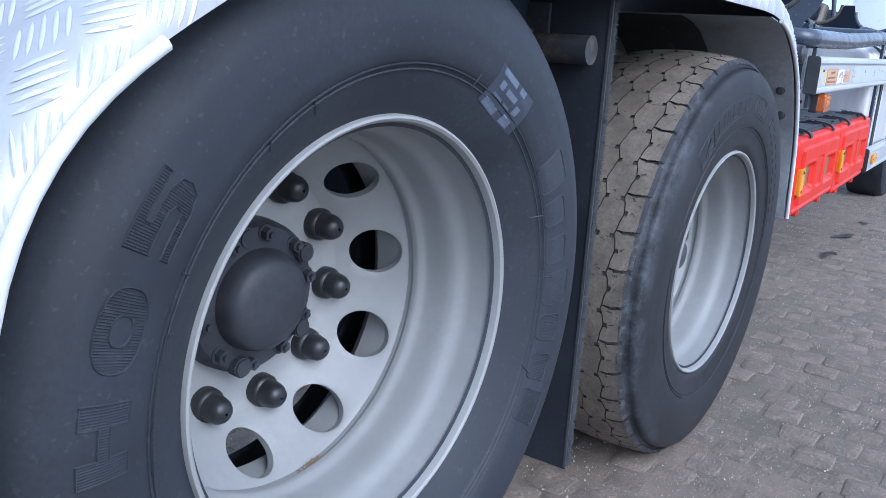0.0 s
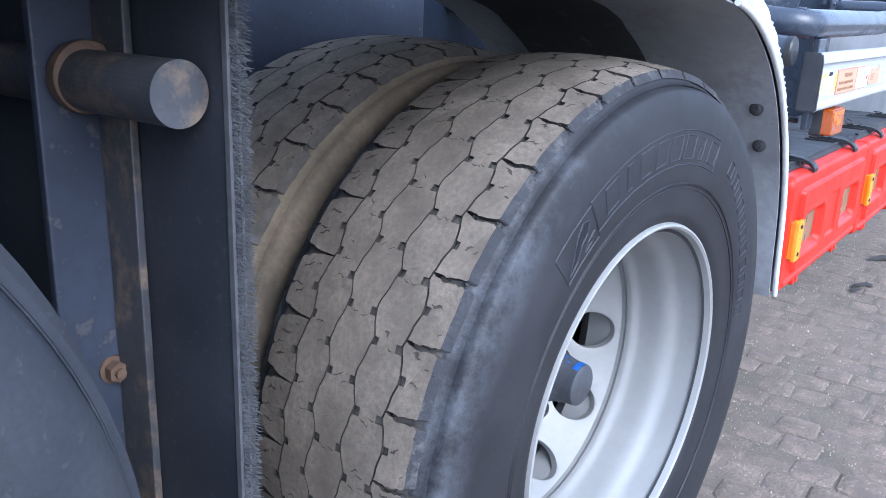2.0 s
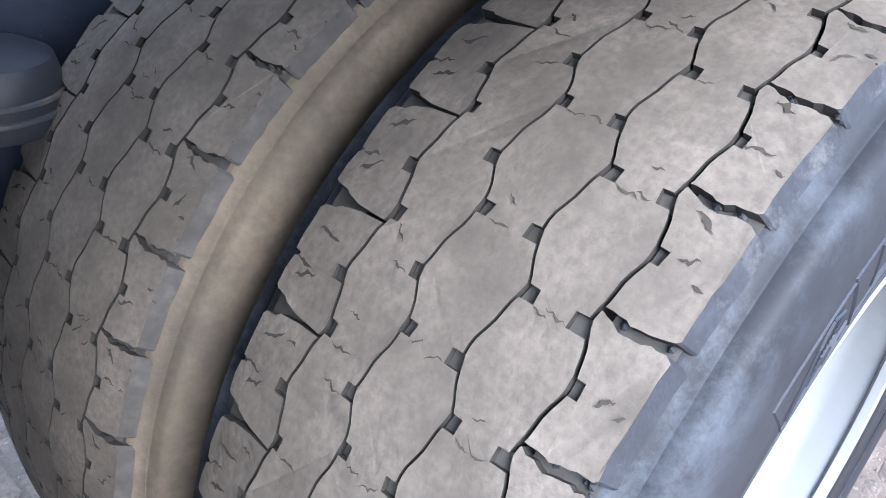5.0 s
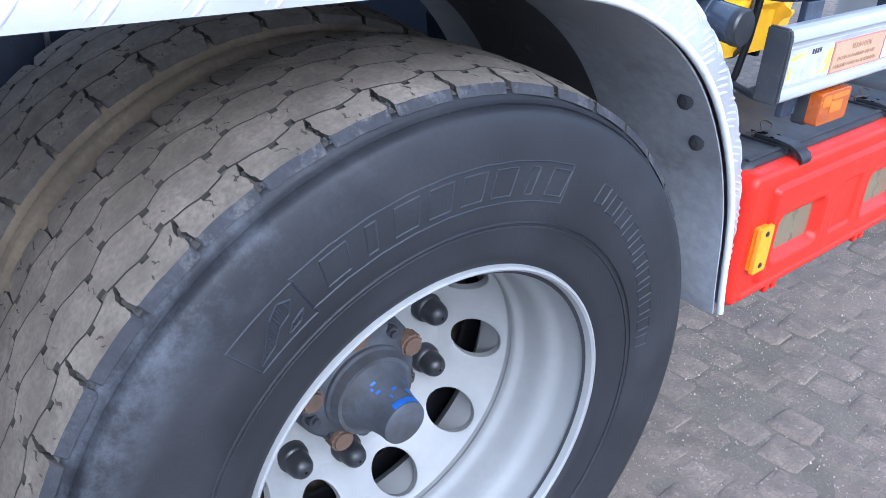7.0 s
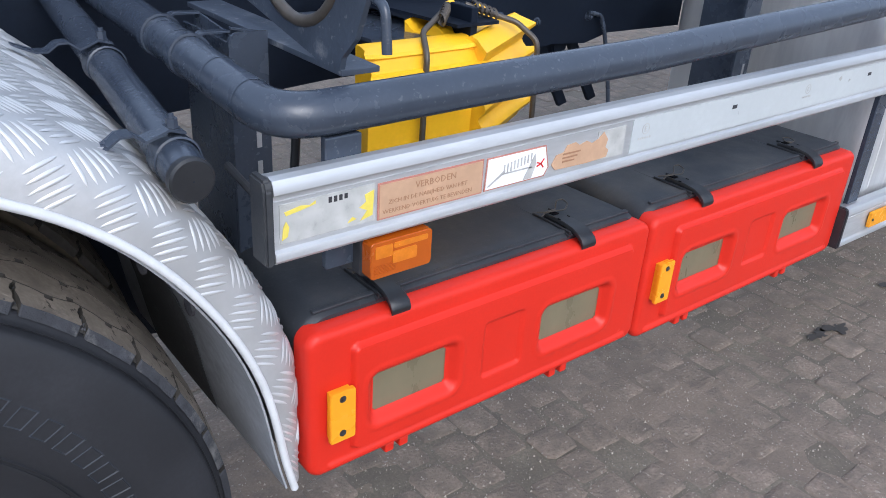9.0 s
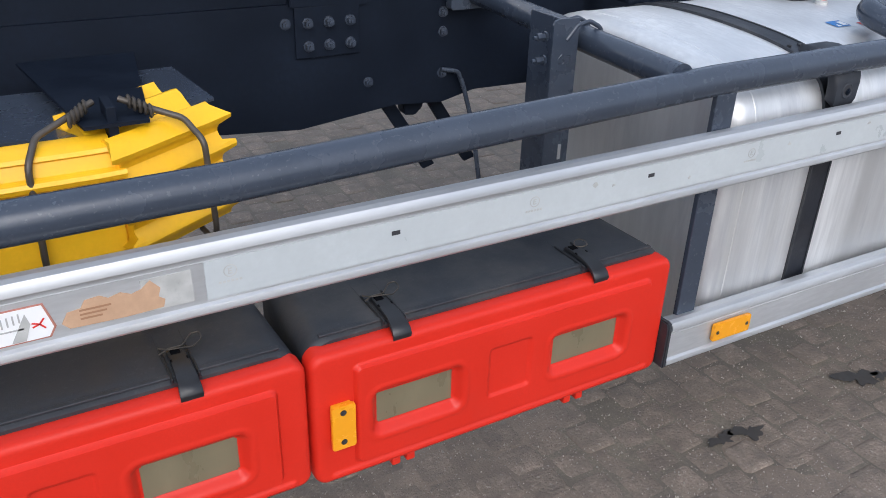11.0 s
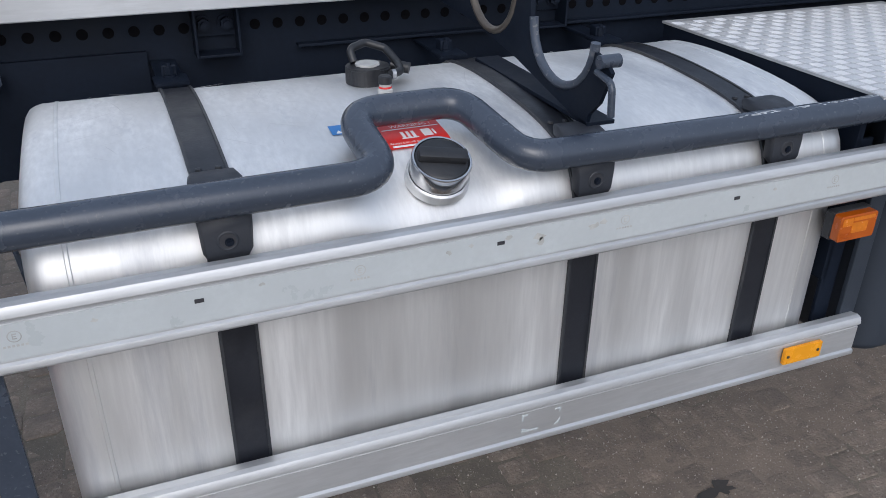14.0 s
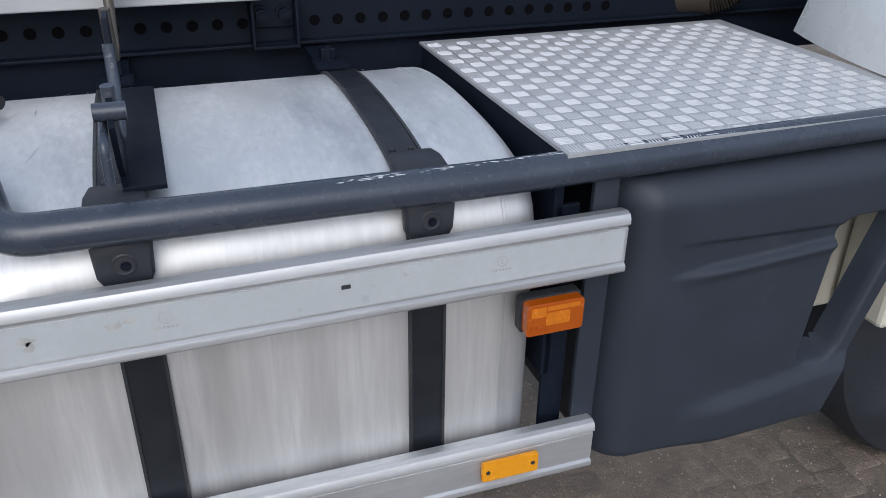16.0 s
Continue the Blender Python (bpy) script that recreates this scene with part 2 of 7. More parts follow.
M["strapblack"] = material("black_strap_paint", (0.012, 0.014, 0.020), 0.45, vary=0.2, scale=14, fine=180, bump=0.15, tint=(0.05, 0.05, 0.053), tint_amount=0.3, tint_scale=10)
M["padblack"] = material("black_moulded_rubber", (0.024, 0.027, 0.035), 0.55, vary=0.15, scale=18, fine=240, bump=0.3, bump_size=0.0008)
M["white"] = material("white_cab_paint", (0.72, 0.73, 0.70), 0.3, vary=0.04, scale=5, bump=0.03, coat=0.3)
M["cream"] = material("cream_cab_paint", (0.66, 0.64, 0.55), 0.35, vary=0.05, scale=5, bump=0.03)
M["brown"] = material("brown_sticker", (0.50, 0.32, 0.20), 0.6, vary=0.12, scale=25, bump=0.03)
M["ink"] = material("dark_print", (0.03, 0.03, 0.035), 0.6, vary=0.1, bump=0)
M["brownink"] = material("brown_print", (0.33, 0.18, 0.10), 0.6, vary=0.1, bump=0)
M["redink"] = material("red_sticker", (0.62, 0.02, 0.015), 0.45, vary=0.06, scale=30, bump=0.02)
M["fadedred"] = material("faded_red_print", (0.46, 0.20, 0.15), 0.55, vary=0.15, scale=30, bump=0.02)
M["whiteink"] = material("white_print", (0.8, 0.8, 0.8), 0.5, vary=0.05, bump=0.02)
M["blueink"] = material("blue_sticker", (0.02, 0.16, 0.45), 0.45, vary=0.06, bump=0.02)
M["bluepaint"] = material("blue_marking_paint", (0.03, 0.12, 0.45), 0.5, vary=0.3, scale=60, bump=0.05)
M["label"] = material("foil_label", (0.045, 0.054, 0.075), 0.45, vary=0.25, scale=40, bump=0.05)
M["labelbar"] = material("label_print", (0.14, 0.17, 0.23), 0.5, vary=0.4, scale=90, bump=0)
M["yellowglue"] = material("yellow_sticker_rest", (0.75, 0.62, 0.10), 0.6, vary=0.15, scale=40, bump=0.05)
M["greyglue"] = material("sticker_rest", (0.48, 0.48, 0.46), 0.6, vary=0.35, scale=45, bump=0.1)
M["gravel"] = material("loose_grit", (0.36, 0.32, 0.27), 0.9, vary=0.3, scale=40, bump=0.1, per_piece=0.55)
M["bristle"] = material("grey_bristle", (0.058, 0.061, 0.067), 0.8, vary=0.3, scale=60, bump=0)
M["oil"] = material("oil_stain", (0.050, 0.044, 0.039), 0.6, vary=0.2, scale=30, bump=0.1)
M["hose"] = material("bronze_hose", (0.10, 0.085, 0.07), 0.45, metal=0.4, vary=0.2, scale=20)


from mathutils import noise


# ---------- mesh helpers ----------
def part(name, bm, mat, parent=None, label="", smooth=None):
    """Links a bmesh as one mesh object. smooth: the largest angle in degrees that is shaded soft."""
    me = bpy.data.meshes.new(name)
    bmesh.ops.recalc_face_normals(bm, faces=bm.faces)
    if smooth is not None:
        for f in bm.faces:
            f.smooth = True
        for e in bm.edges:
            if len(e.link_faces) == 2 and e.calc_face_angle(0) > radians(smooth):
                e.smooth = False
    bm.to_mesh(me)
    bm.free()
    for one in (mat if isinstance(mat, (list, tuple)) else [mat]):
        me.materials.append(M[one])
    ob = new(name, me)
    if parent is not None:
        ob.parent = parent
        ob.matrix_parent_inverse = Matrix.Translation(parent.location).inverted()
    if label:
        ob["label"] = label
    return ob


def thing(name, place, label, category, group="", kind=""):
    ob = new(name)
    ob.location = place
    ob.empty_display_size = 0.05
    return tagged(ob, label, category, group, kind)


def add_box(bm, x0, x1, y0, y1, z0, z1, bevel=0.0, seg=2, turn=None):
    m = Matrix.Translation(((x0 + x1) / 2, (y0 + y1) / 2, (z0 + z1) / 2)) @ Matrix.Diagonal((x1 - x0, y1 - y0, z1 - z0, 1))
    if turn is not None:
        m = turn @ m
    got = bmesh.ops.create_cube(bm, size=1.0, matrix=m)
    if bevel:
        edges = list({e for v in got["verts"] for e in v.link_edges})
        bmesh.ops.bevel(bm, geom=edges, offset=bevel, segments=seg, affect="EDGES", profile=0.5)
    return bm


def boxed(x0, x1, y0, y1, z0, z1, bevel=0.0, seg=2):
    return add_box(bmesh.new(), x0, x1, y0, y1, z0, z1, bevel, seg)


def add_lathe(bm, profile, n=64, centre=(0, 0, 0), axis="y", close=False, a0=0.0, a1=360.0):
    """Turns (radius, along) pairs about an axis through centre."""
    full = abs(a1 - a0) >= 360
    rings = []
    steps = n if full else n + 1
    for r, h in profile:
        ring = []
        for i in range(steps):
            a = radians(a0 + (a1 - a0) * i / n)
            c, s = r * math.cos(a), r * math.sin(a)
            p = {"y": (c, h, s), "z": (c, s, h), "x": (h, c, s)}[axis]
            ring.append(bm.verts.new(Vector(p) + Vector(centre)))
        rings.append(ring)
    pairs = list(zip(rings, rings[1:]))
    if close:
        pairs.append((rings[-1], rings[0]))
    for a, b in pairs:
        for i in range(steps if full else steps - 1):
            j = (i + 1) % steps
            bm.faces.new((a[i], a[j], b[j], b[i]))
    return rings


def lathe(profile, n=64, centre=(0, 0, 0), axis="y", caps=True):
    bm = bmesh.new()
    rings = add_lathe(bm, profile, n, centre, axis)
    if caps:
        for ring in (rings[0], rings[-1]):
            bm.faces.new(ring)
    return bm


def rounded_path(points, radius, seg=8):
    """A polyline with its corners rounded to arcs."""
    pts = [Vector(p) for p in points]
    out = [pts[0]]
    for i in range(1, len(pts) - 1):
        a, b, c = pts[i - 1], pts[i], pts[i + 1]
        u, v = (a - b).normalized(), (c - b).normalized()
        half = u.angle(v) / 2
        d = min(radius / math.tan(half), (a - b).length * 0.49, (c - b).length * 0.49)
        p, q = b + u * d, b + v * d
        for k in range(seg + 1):
            t = k / seg
            out.append(p * (1 - t) ** 2 + b * 2 * t * (1 - t) + q * t ** 2)
    out.append(pts[-1])
    return out


def add_tube(bm, pts, r, n=20, caps=True):
    pts = [Vector(p) for p in pts]
    rings, up = [], None
    for i, p in enumerate(pts):
        d = (pts[min(i + 1, len(pts) - 1)] - pts[max(i - 1, 0)]).normalized()
        if up is None:
            up = d.orthogonal().normalized()
        up = (up - d * up.dot(d)).normalized()
        side = d.cross(up)
        rr = r[i] if isinstance(r, (list, tuple)) else r
        rings.append([bm.verts.new(p + (up * math.cos(a) + side * math.sin(a)) * rr)
                      for a in (math.tau * k / n for k in range(n))])
    for a, b in zip(rings, rings[1:]):
        for k in range(n):
            bm.faces.new((a[k], a[(k + 1) % n], b[(k + 1) % n], b[k]))
    if caps:
        bm.faces.new(rings[0])
        bm.faces.new(rings[-1])
    return bm


def tube(points, r, bend=0.0, n=20, seg=8):
    return add_tube(bmesh.new(), rounded_path(points, bend, seg) if bend else points, r, n)


def add_prism(bm, outline, axis, a, b):
    """A flat outline of (u, v) pushed from a to b along an axis. u, v are the other two axes in order."""
    def at(u, v, h):
        return {"x": (h, u, v), "y": (u, h, v), "z": (u, v, h)}[axis]
    lo = [bm.verts.new(at(u, v, a)) for u, v in outline]
    hi = [bm.verts.new(at(u, v, b)) for u, v in outline]
    n = len(outline)
    for i in range(n):
        bm.faces.new((lo[i], lo[(i + 1) % n], hi[(i + 1) % n], hi[i]))
    bm.faces.new(lo)
    bm.faces.new(hi)
    return bm


def prism(outline, axis, a, b, bevel=0.0, seg=2):
    bm = add_prism(bmesh.new(), outline, axis, a, b)
    if bevel:
        bmesh.ops.bevel(bm, geom=list(bm.edges), offset=bevel, segments=seg, affect="EDGES", clamp_overlap=True)
    return bm


def rounded_rect(u0, u1, v0, v1, r, seg=5):
    out = []
    for cu, cv, a in ((u1 - r, v1 - r, 0), (u0 + r, v1 - r, 90), (u0 + r, v0 + r, 180), (u1 - r, v0 + r, 270)):
        for k in range(seg + 1):
            t = radians(a + 90 * k / seg)
            out.append((cu + r * math.cos(t), cv + r * math.sin(t)))
    return out


def add_bolt(bm, place, axis="y", r=0.011, h=0.010, sign=-1):
    """A hexagon head on a washer."""
    x, y, z = place
    for rr, a, b, n in ((r * 1.35, 0, 0.2, 14), (r, 0.2, 1.0, 6), (r * 0.5, 1.0, 1.35, 8)):
        m = {"y": Matrix.Rotation(radians(90), 4, "X"), "x": Matrix.Rotation(radians(90), 4, "Y"), "z": Matrix()}[axis]
        mid = sign * h * (a + b) / 2
        off = {"y": (0, mid, 0), "x": (mid, 0, 0), "z": (0, 0, mid)}[axis]
        bmesh.ops.create_cone(bm, cap_ends=True, segments=n, radius1=rr, radius2=rr, depth=h * (b - a),
                              matrix=Matrix.Translation(Vector(place) + Vector(off)) @ m)
    return bm


# ---------- wheels ----------
DISC = [(0.070, 0.262), (0.140, 0.262), (0.168, 0.261), (0.178, 0.257), (0.188, 0.248), (0.198, 0.237), (0.2255, 0.204), (0.240, 0.183),
        (0.248, 0.170), (0.254, 0.160), (0.258, 0.156)]


def disc_depth(r):
    return float(np.interp(r, [p[0] for p in DISC], [p[1] for p in DISC]))


def rim_disc(turn):
    """The dished wheel disc with ten round hand holes cut square to its slope."""
    bm = bmesh.new()
    hole_a, hole_b, hole_c, lo, hi = 0.0255, 0.0375, 0.2255, 0.184, 0.2565
    for k in range(10):
        mid = radians(36 * k + turn)
        edge = []
        for i in range(12):
            edge.append((hi, -18 + 36 * i / 12))
        for i in range(8):
            edge.append((hi + (lo - hi) * i / 8, 18))
        for i in range(12):
            edge.append((lo, 18 - 36 * i / 12))
        for i in range(8):
            edge.append((lo + (hi - lo) * i / 8, -18))
        rings = []
        for f in (0.0, 0.06, 0.35, 0.7, 1.0):
            ring = []
            for r, a in edge:
                du, dv = (r - hole_c) / hole_a, radians(a) * hole_c / hole_b
                q = math.hypot(du, dv)
                hu, hv = hole_c + hole_a * du / q, math.degrees(hole_b * dv / q / hole_c)
                ring.append((hu + (r - hu) * f, hv + (a - hv) * f))
            rings.append(ring)
        made = []
        for m_, ring in enumerate([rings[0]] + rings):
            made.append([])
            for r, a in ring:
                y = disc_depth(r) + (0.014 if m_ == 0 else 0.0015 if m_ == 1 else 0.0)
                w = mid + radians(a)
                rr = r + (0.006 if m_ == 0 else 0.0)
                made[-1].append(bm.verts.new((rr * math.cos(w), y, rr * math.sin(w))))
        n = len(edge)
        for a, b in zip(made, made[1:]):
            for i in range(n):
                bm.faces.new((a[i], a[(i + 1) % n], b[(i + 1) % n], b[i]))
    for lo_, hi_ in ((0.07, 0.184), (0.2565, 0.258)):
        prof = [(r, disc_depth(r)) for r in np.linspace(lo_, hi_, 12)]
        add_lathe(bm, prof, 120)
    bmesh.ops.remove_doubles(bm, verts=bm.verts, dist=0.0004)
    return bm


RIM = [(0.300, 0.012), (0.3045, 0.006), (0.3045, 0.001), (0.302, -0.004), (0.298, -0.005), (0.2935, -0.002), (0.291, 0.004),
       (0.288, 0.014), (0.2855, 0.026), (0.2835, 0.044), (0.2815, 0.052), (0.2770, 0.059), (0.2715, 0.066), (0.2670, 0.074), (0.2648, 0.086),
       (0.263, 0.104), (0.2625, 0.118), (0.2595, 0.127), (0.2545, 0.132), (0.2525, 0.138), (0.2530, 0.145), (0.2565, 0.150), (0.257, 0.180), (0.262, 0.23), (0.29, 0.26)]


def smooth_profile(pts):
    """The same line with the corners eased and fine rings moulded in."""
    t = np.cumsum([0.0] + [math.hypot(a[0] - b[0], a[1] - b[1]) for a, b in zip(pts, pts[1:])])
    u = np.linspace(0, t[-1], 61)
    r, y = np.interp(u, t, [p[0] for p in pts]), np.interp(u, t, [p[1] for p in pts])
    for _ in range(4):
        r[1:-1] = (r[:-2] + 2 * r[1:-1] + r[2:]) / 4
        y[1:-1] = (y[:-2] + 2 * y[1:-1] + y[2:]) / 4
    out = []
    for a, b in zip(r, y):
        out.append((float(a), float(b)))
    for ring in (0.348, 0.355, 0.494):
        k = max(i for i in range(len(out)) if out[i][0] < ring)
        a, b = out[k]
        c, d = out[k + 1] if k + 1 < len(out) else out[k]
        y_ = b + (d - b) * (ring - a) / max(1e-6, c - a)
        out[k + 1:k + 1] = [(ring - 0.0014, y_), (ring - 0.0007, y_ - 0.0013), (ring + 0.0007, y_ - 0.0013), (ring + 0.0014, y_)]
    out = sorted(set(out), key=lambda p: p[0])
    return out


def tyre_profile(radius, width, bulge, shoulder, lip=0.3045):
    """Outer sidewall from bead to shoulder, crown, and the far side; y is 0 at the rim's edge."""
    side = [(lip - 0.0165, 0.010), (lip - 0.0015, 0.004), (lip + 0.0105, -0.006), (0.335, -bulge * 0.55), (0.37, -bulge * 0.92), (0.405, -bulge),
            (0.44, -bulge * 0.93), (0.47, -bulge * 0.68), (0.492, -bulge * 0.25), (radius - 0.034, shoulder * 0.36),
            (radius - 0.026, shoulder * 0.68), (radius - 0.020, shoulder)]
    far = [(r, width - y) for r, y in reversed(side)]
    return smooth_profile(side) + far


GROOVE = (0.021, 0.062, 0.113, 0.166, 0.217, 0.275)
PHASE = (0.0, 0.37, 0.74, 0.11, 0.78, 0.0)
SWING = (0.0, 0.0042, 0.0052, 0.0052, 0.0042, 0.0)
FROM = (0.15, 0.75, 0.40, 0.85, 0.39)


def tread_blocks(bm, radius, pitches, seed, start=0.0, depth=0.014, bulge=0.011):
    """Five ribs between zigzag grooves, with square slots at the bends and torn gaps across both shoulders, cut as real blocks."""
    rnd = random.Random(seed)
    y0, y1 = GROOVE[0], GROOVE[-1]

    def line(k, u):
        """y of groove k at u pitches."""
        f = (u + PHASE[k]) % 1.0
        tri = f / 0.62 if f < 0.62 else 1 - (f - 0.62) / 0.38
        soft = tri * tri * (3 - 2 * tri)
        wave = 0.0006 * math.sin(math.tau * (3 * f + 0.37 * k)) + 0.0004 * math.sin(u * 5.1 + k)
        return GROOVE[k] + SWING[k] * (2 * (0.45 * tri + 0.55 * soft) - 1) + (wave if SWING[k] else 0.0)

    def top(y):
        e = abs((y - (y0 + y1) / 2) / ((y1 - y0) / 2))
        return radius - bulge * e ** 2.4

    def at(u, y, drop=0.0):
        a, r = math.tau * (u + start) / pitches, top(y) - drop
        return bm.verts.new((r * math.cos(a), y, r * math.sin(a)))

    def crack(u, y, ang, length, wide, jag=0.9, steps=7):
        """A ragged dark strip laid on the tread as a cut's shade: widest in the middle, running out to nothing."""
        step, prev = 1.25 * length / steps, None
        for q in range(steps + 1):
            wd = 1.25 * wide * math.sin(math.pi * (q + 0.15) / (steps + 0.3)) * (0.45 + 0.9 * rnd.random())
            if not y0 + 0.001 < y < y1 - 0.001:
                break
            nu, ny = -math.sin(ang), math.cos(ang)
            row = [at(u + s_ * wd * nu / radius * pitches / math.tau, y + s_ * wd * ny, -0.0003) for s_ in (-1, 1)]
            if prev:
                bm.faces.new((prev[0], prev[1], row[1], row[0])).material_index = 3
            prev = row
            turn = ang + (rnd.random() - 0.5) * 2 * jag
            u += step * math.cos(turn) / radius * pitches / math.tau
            y += step * math.sin(turn)

    def torn(a, b, n, rough):
        """Points from a to b, in (u, y), with a ragged edge."""
        out = []
        for q in range(n + 1):
            f = q / n
            w = 0.0 if q in (0, n) else 1.0
            out.append((a[0] + (b[0] - a[0]) * f + rough * w * (rnd.random() - 0.5) * 2, a[1] + (b[1] - a[1]) * f + 0.002 * w * (rnd.random() - 0.5)))
        return out

    def side(k, s, inner):
        """The edge of a rib along groove k over one pitch from s, with its slot cut into the rib."""
        sign = 1 if inner else -1
        gap = 0.0013 if k in (1, 4) else 0.0010
        bend = ((0.62 if inner else 0.99) - PHASE[k] - s) % 1.0 + s
        marks = sorted({s, s + 1} | {s + (f - PHASE[k] - s) % 1.0 for f in (0.0, 0.08, 0.16, 0.24, 0.32, 0.40, 0.48, 0.55, 0.62, 0.69, 0.75, 0.81, 0.87, 0.94)})
        wide, cut = 0.115 + 0.02 * rnd.random(), 0.0068 + 0.0022 * rnd.random()
        out = [(u, line(k, u) + sign * gap) for u in marks if not bend - 0.004 < u < bend + wide + 0.004]
        slot = [(bend, line(k, bend) + sign * gap), (bend + 0.005, line(k, bend) + sign * cut), (bend + wide, line(k, bend) + sign * cut * (0.8 + 0.3 * rnd.random())),
                (bend + wide, line(k, bend + wide) + sign * gap)]
        out = [q for q in out if q[0] < bend] + slot + [q for q in out if q[0] > bend + wide]
        # shallow dusty floor of the slot
        floor_ = [at(u, y, 0.0050) for u, y in ((bend - 0.002, line(k, bend)), (bend - 0.002, line(k, bend) + sign * (cut + 0.001)),
                                               (bend + wide + 0.002, line(k, bend) + sign * (cut + 0.001)), (bend + wide + 0.002, line(k, bend + wide)))]
        bm.faces.new(floor_).material_index = 4
        return out, (bend + wide * 0.6, line(k, bend) + sign * cut)

    for k in range(5):
        for p in range(pitches):
            s = FROM[k] + p
            if k == 0:
                up, tip = side(1, s, False)
                ya, yb = y0 + 0.002 * rnd.random(), line(1, s) - 0.0013
                yc = line(1, s + 1) - 0.0013
                w1, w2 = 0.022 + 0.035 * rnd.random(), 0.018 + 0.03 * rnd.random()
                # the block breaks off along a stepped, crumbling gap
                first = torn((s + 0.020, yb), (s + w1 + 0.055, yb - 0.016), 4, 0.016) + torn((s + w1 + 0.050, yb - 0.017), (s + w1 + 0.02, ya + 0.004), 5, 0.018) + [(s + w1 + 0.055, ya)]
                edge = torn((s + w1 + 0.075, ya), (s + 0.94, ya + 0.001), 7, 0.006)
                last = [(s + 0.965, ya + 0.003)] + torn((s + 1 - w2, ya + 0.006), (s + 1 - w2 * 0.5 + 0.03, yc - 0.016), 4, 0.016) + torn((s + 1 - 0.004, yc - 0.013), (s + 1 - 0.012, yc), 3, 0.008)
                outline = first + edge + last + [q for q in up if s + 0.02 < q[0] < s + 0.985][::-1]
                bm.faces.new([at(u, y, 0.0070) for u, y in ((s - 0.07, y0 + 0.001), (s - 0.06, y0 + 0.038), (s + 0.12, y0 + 0.038), (s + 0.14, y0 + 0.001))]).material_index = 4
                crack(s + 0.42 + 0.2 * rnd.random(), y0 + 0.010 + 0.008 * rnd.random(), 1.0 + 0.5 * rnd.random(), 0.011 + 0.006 * rnd.random(), 0.0013, 1.1)
                if rnd.random() < 0.6:
                    crack(s + 0.10 + 0.05 * rnd.random(), line(1, s) - 0.012, -1.2, 0.014, 0.0016, 1.2)
                crack(s + 0.20 + 0.6 * rnd.random(), y0 + 0.005, 1.4, 0.006, 0.0009, 1.0, 4)
            elif k == 4:
                low, tip = side(4, s, True)
                ya, yb = line(4, s) + 0.0013, line(4, s + 1) + 0.0013
                d1, d2 = 0.036 + 0.006 * rnd.random(), 0.030 + 0.008 * rnd.random()
                e = [y1 - 0.0025 * rnd.random() for _ in range(8)]
                edge = [(s + 0.980, y1 - d2), (s + 0.945, y1 - 0.019), (s + 0.920, y1 - 0.016), (s + 0.905, y1 - 0.004), (s + 0.88, e[0]), (s + 0.74, e[1]), (s + 0.60, e[2] - 0.001),
                        (s + 0.575, e[3] - 0.005), (s + 0.555, e[3] - 0.006), (s + 0.545, e[4] - 0.001), (s + 0.42, e[5]), (s + 0.24, e[6]), (s + 0.15, e[7] - 0.001), (s + 0.110, y1 - 0.005),
                        (s + 0.095, y1 - 0.015), (s + 0.060, y1 - 0.019), (s + 0.022, y1 - d1)]
                outline = [(s + 0.012, ya)] + [q for q in low if s + 0.02 < q[0] < s + 0.98] + [(s + 0.988, yb)] + [(u + 0.008 * (rnd.random() - 0.5), y) for u, y in edge]
                bm.faces.new([at(u, y, 0.0075) for u, y in ((s - 0.09, y1 - 0.002), (s - 0.03, y1 - 0.036), (s + 0.03, y1 - 0.036), (s + 0.12, y1 - 0.002))]).material_index = 4
                crack(s + 0.30, y1 - 0.012, -1.9, 0.020, 0.0016, 0.7)
                crack(s + 0.72, y1 - 0.013, -1.9, 0.018, 0.0013, 0.7)
                crack(s + 0.565, y1 - 0.006, -1.8, 0.017, 0.0010, 0.8)
                if rnd.random() < 0.5:
                    crack(s + 0.18, ya + 0.012, 1.8, 0.010, 0.0008, 0.9)
            else:
                low, tip = side(k, s, True)
                up, tip2 = side(k + 1, s, False)
                outline = low + up[::-1]
                for (u, y), way in ((tip, 1), (tip2, -1)):
                    if rnd.random() < 0.8:
                        crack(u + 0.05, y + way * 0.001, way * (1.0 + 0.9 * rnd.random()), 0.008 + 0.010 * rnd.random(), 0.0007, 0.9, 6)
                    if rnd.random() < 0.4:
                        crack(u - 0.20 + 0.1 * rnd.random(), y + way * 0.004, way * (0.8 + rnd.random()), 0.007 + 0.006 * rnd.random(), 0.0012 * rnd.random() + 0.0004, 1.0, 5)
            verts_t = [at(u, y) for u, y in outline]
            verts_b = [at(u, y - (0.007 if k == 0 and y < y0 + 0.005 else 0.0), depth - (0.004 if k == 0 and y < y0 + 0.005 else 0.0)) for u, y in outline]
            n = len(outline)
            bm.faces.new(verts_t)
            for i in range(n):
                ya_, yb_ = outline[i][1], outline[(i + 1) % n][1]
                open_side = (k == 4 and min(ya_, yb_) > y1 - 0.009)
                # walls towards the grooves are darker than the tops, open outer walls differ
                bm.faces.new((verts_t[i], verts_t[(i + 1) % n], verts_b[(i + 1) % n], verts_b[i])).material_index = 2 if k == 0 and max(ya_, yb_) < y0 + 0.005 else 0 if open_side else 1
    # floor of the grooves, in the darker groove rubber
    have = len(bm.faces)
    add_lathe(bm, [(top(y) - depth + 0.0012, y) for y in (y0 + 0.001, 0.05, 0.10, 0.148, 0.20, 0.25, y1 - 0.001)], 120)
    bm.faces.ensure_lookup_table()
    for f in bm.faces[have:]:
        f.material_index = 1
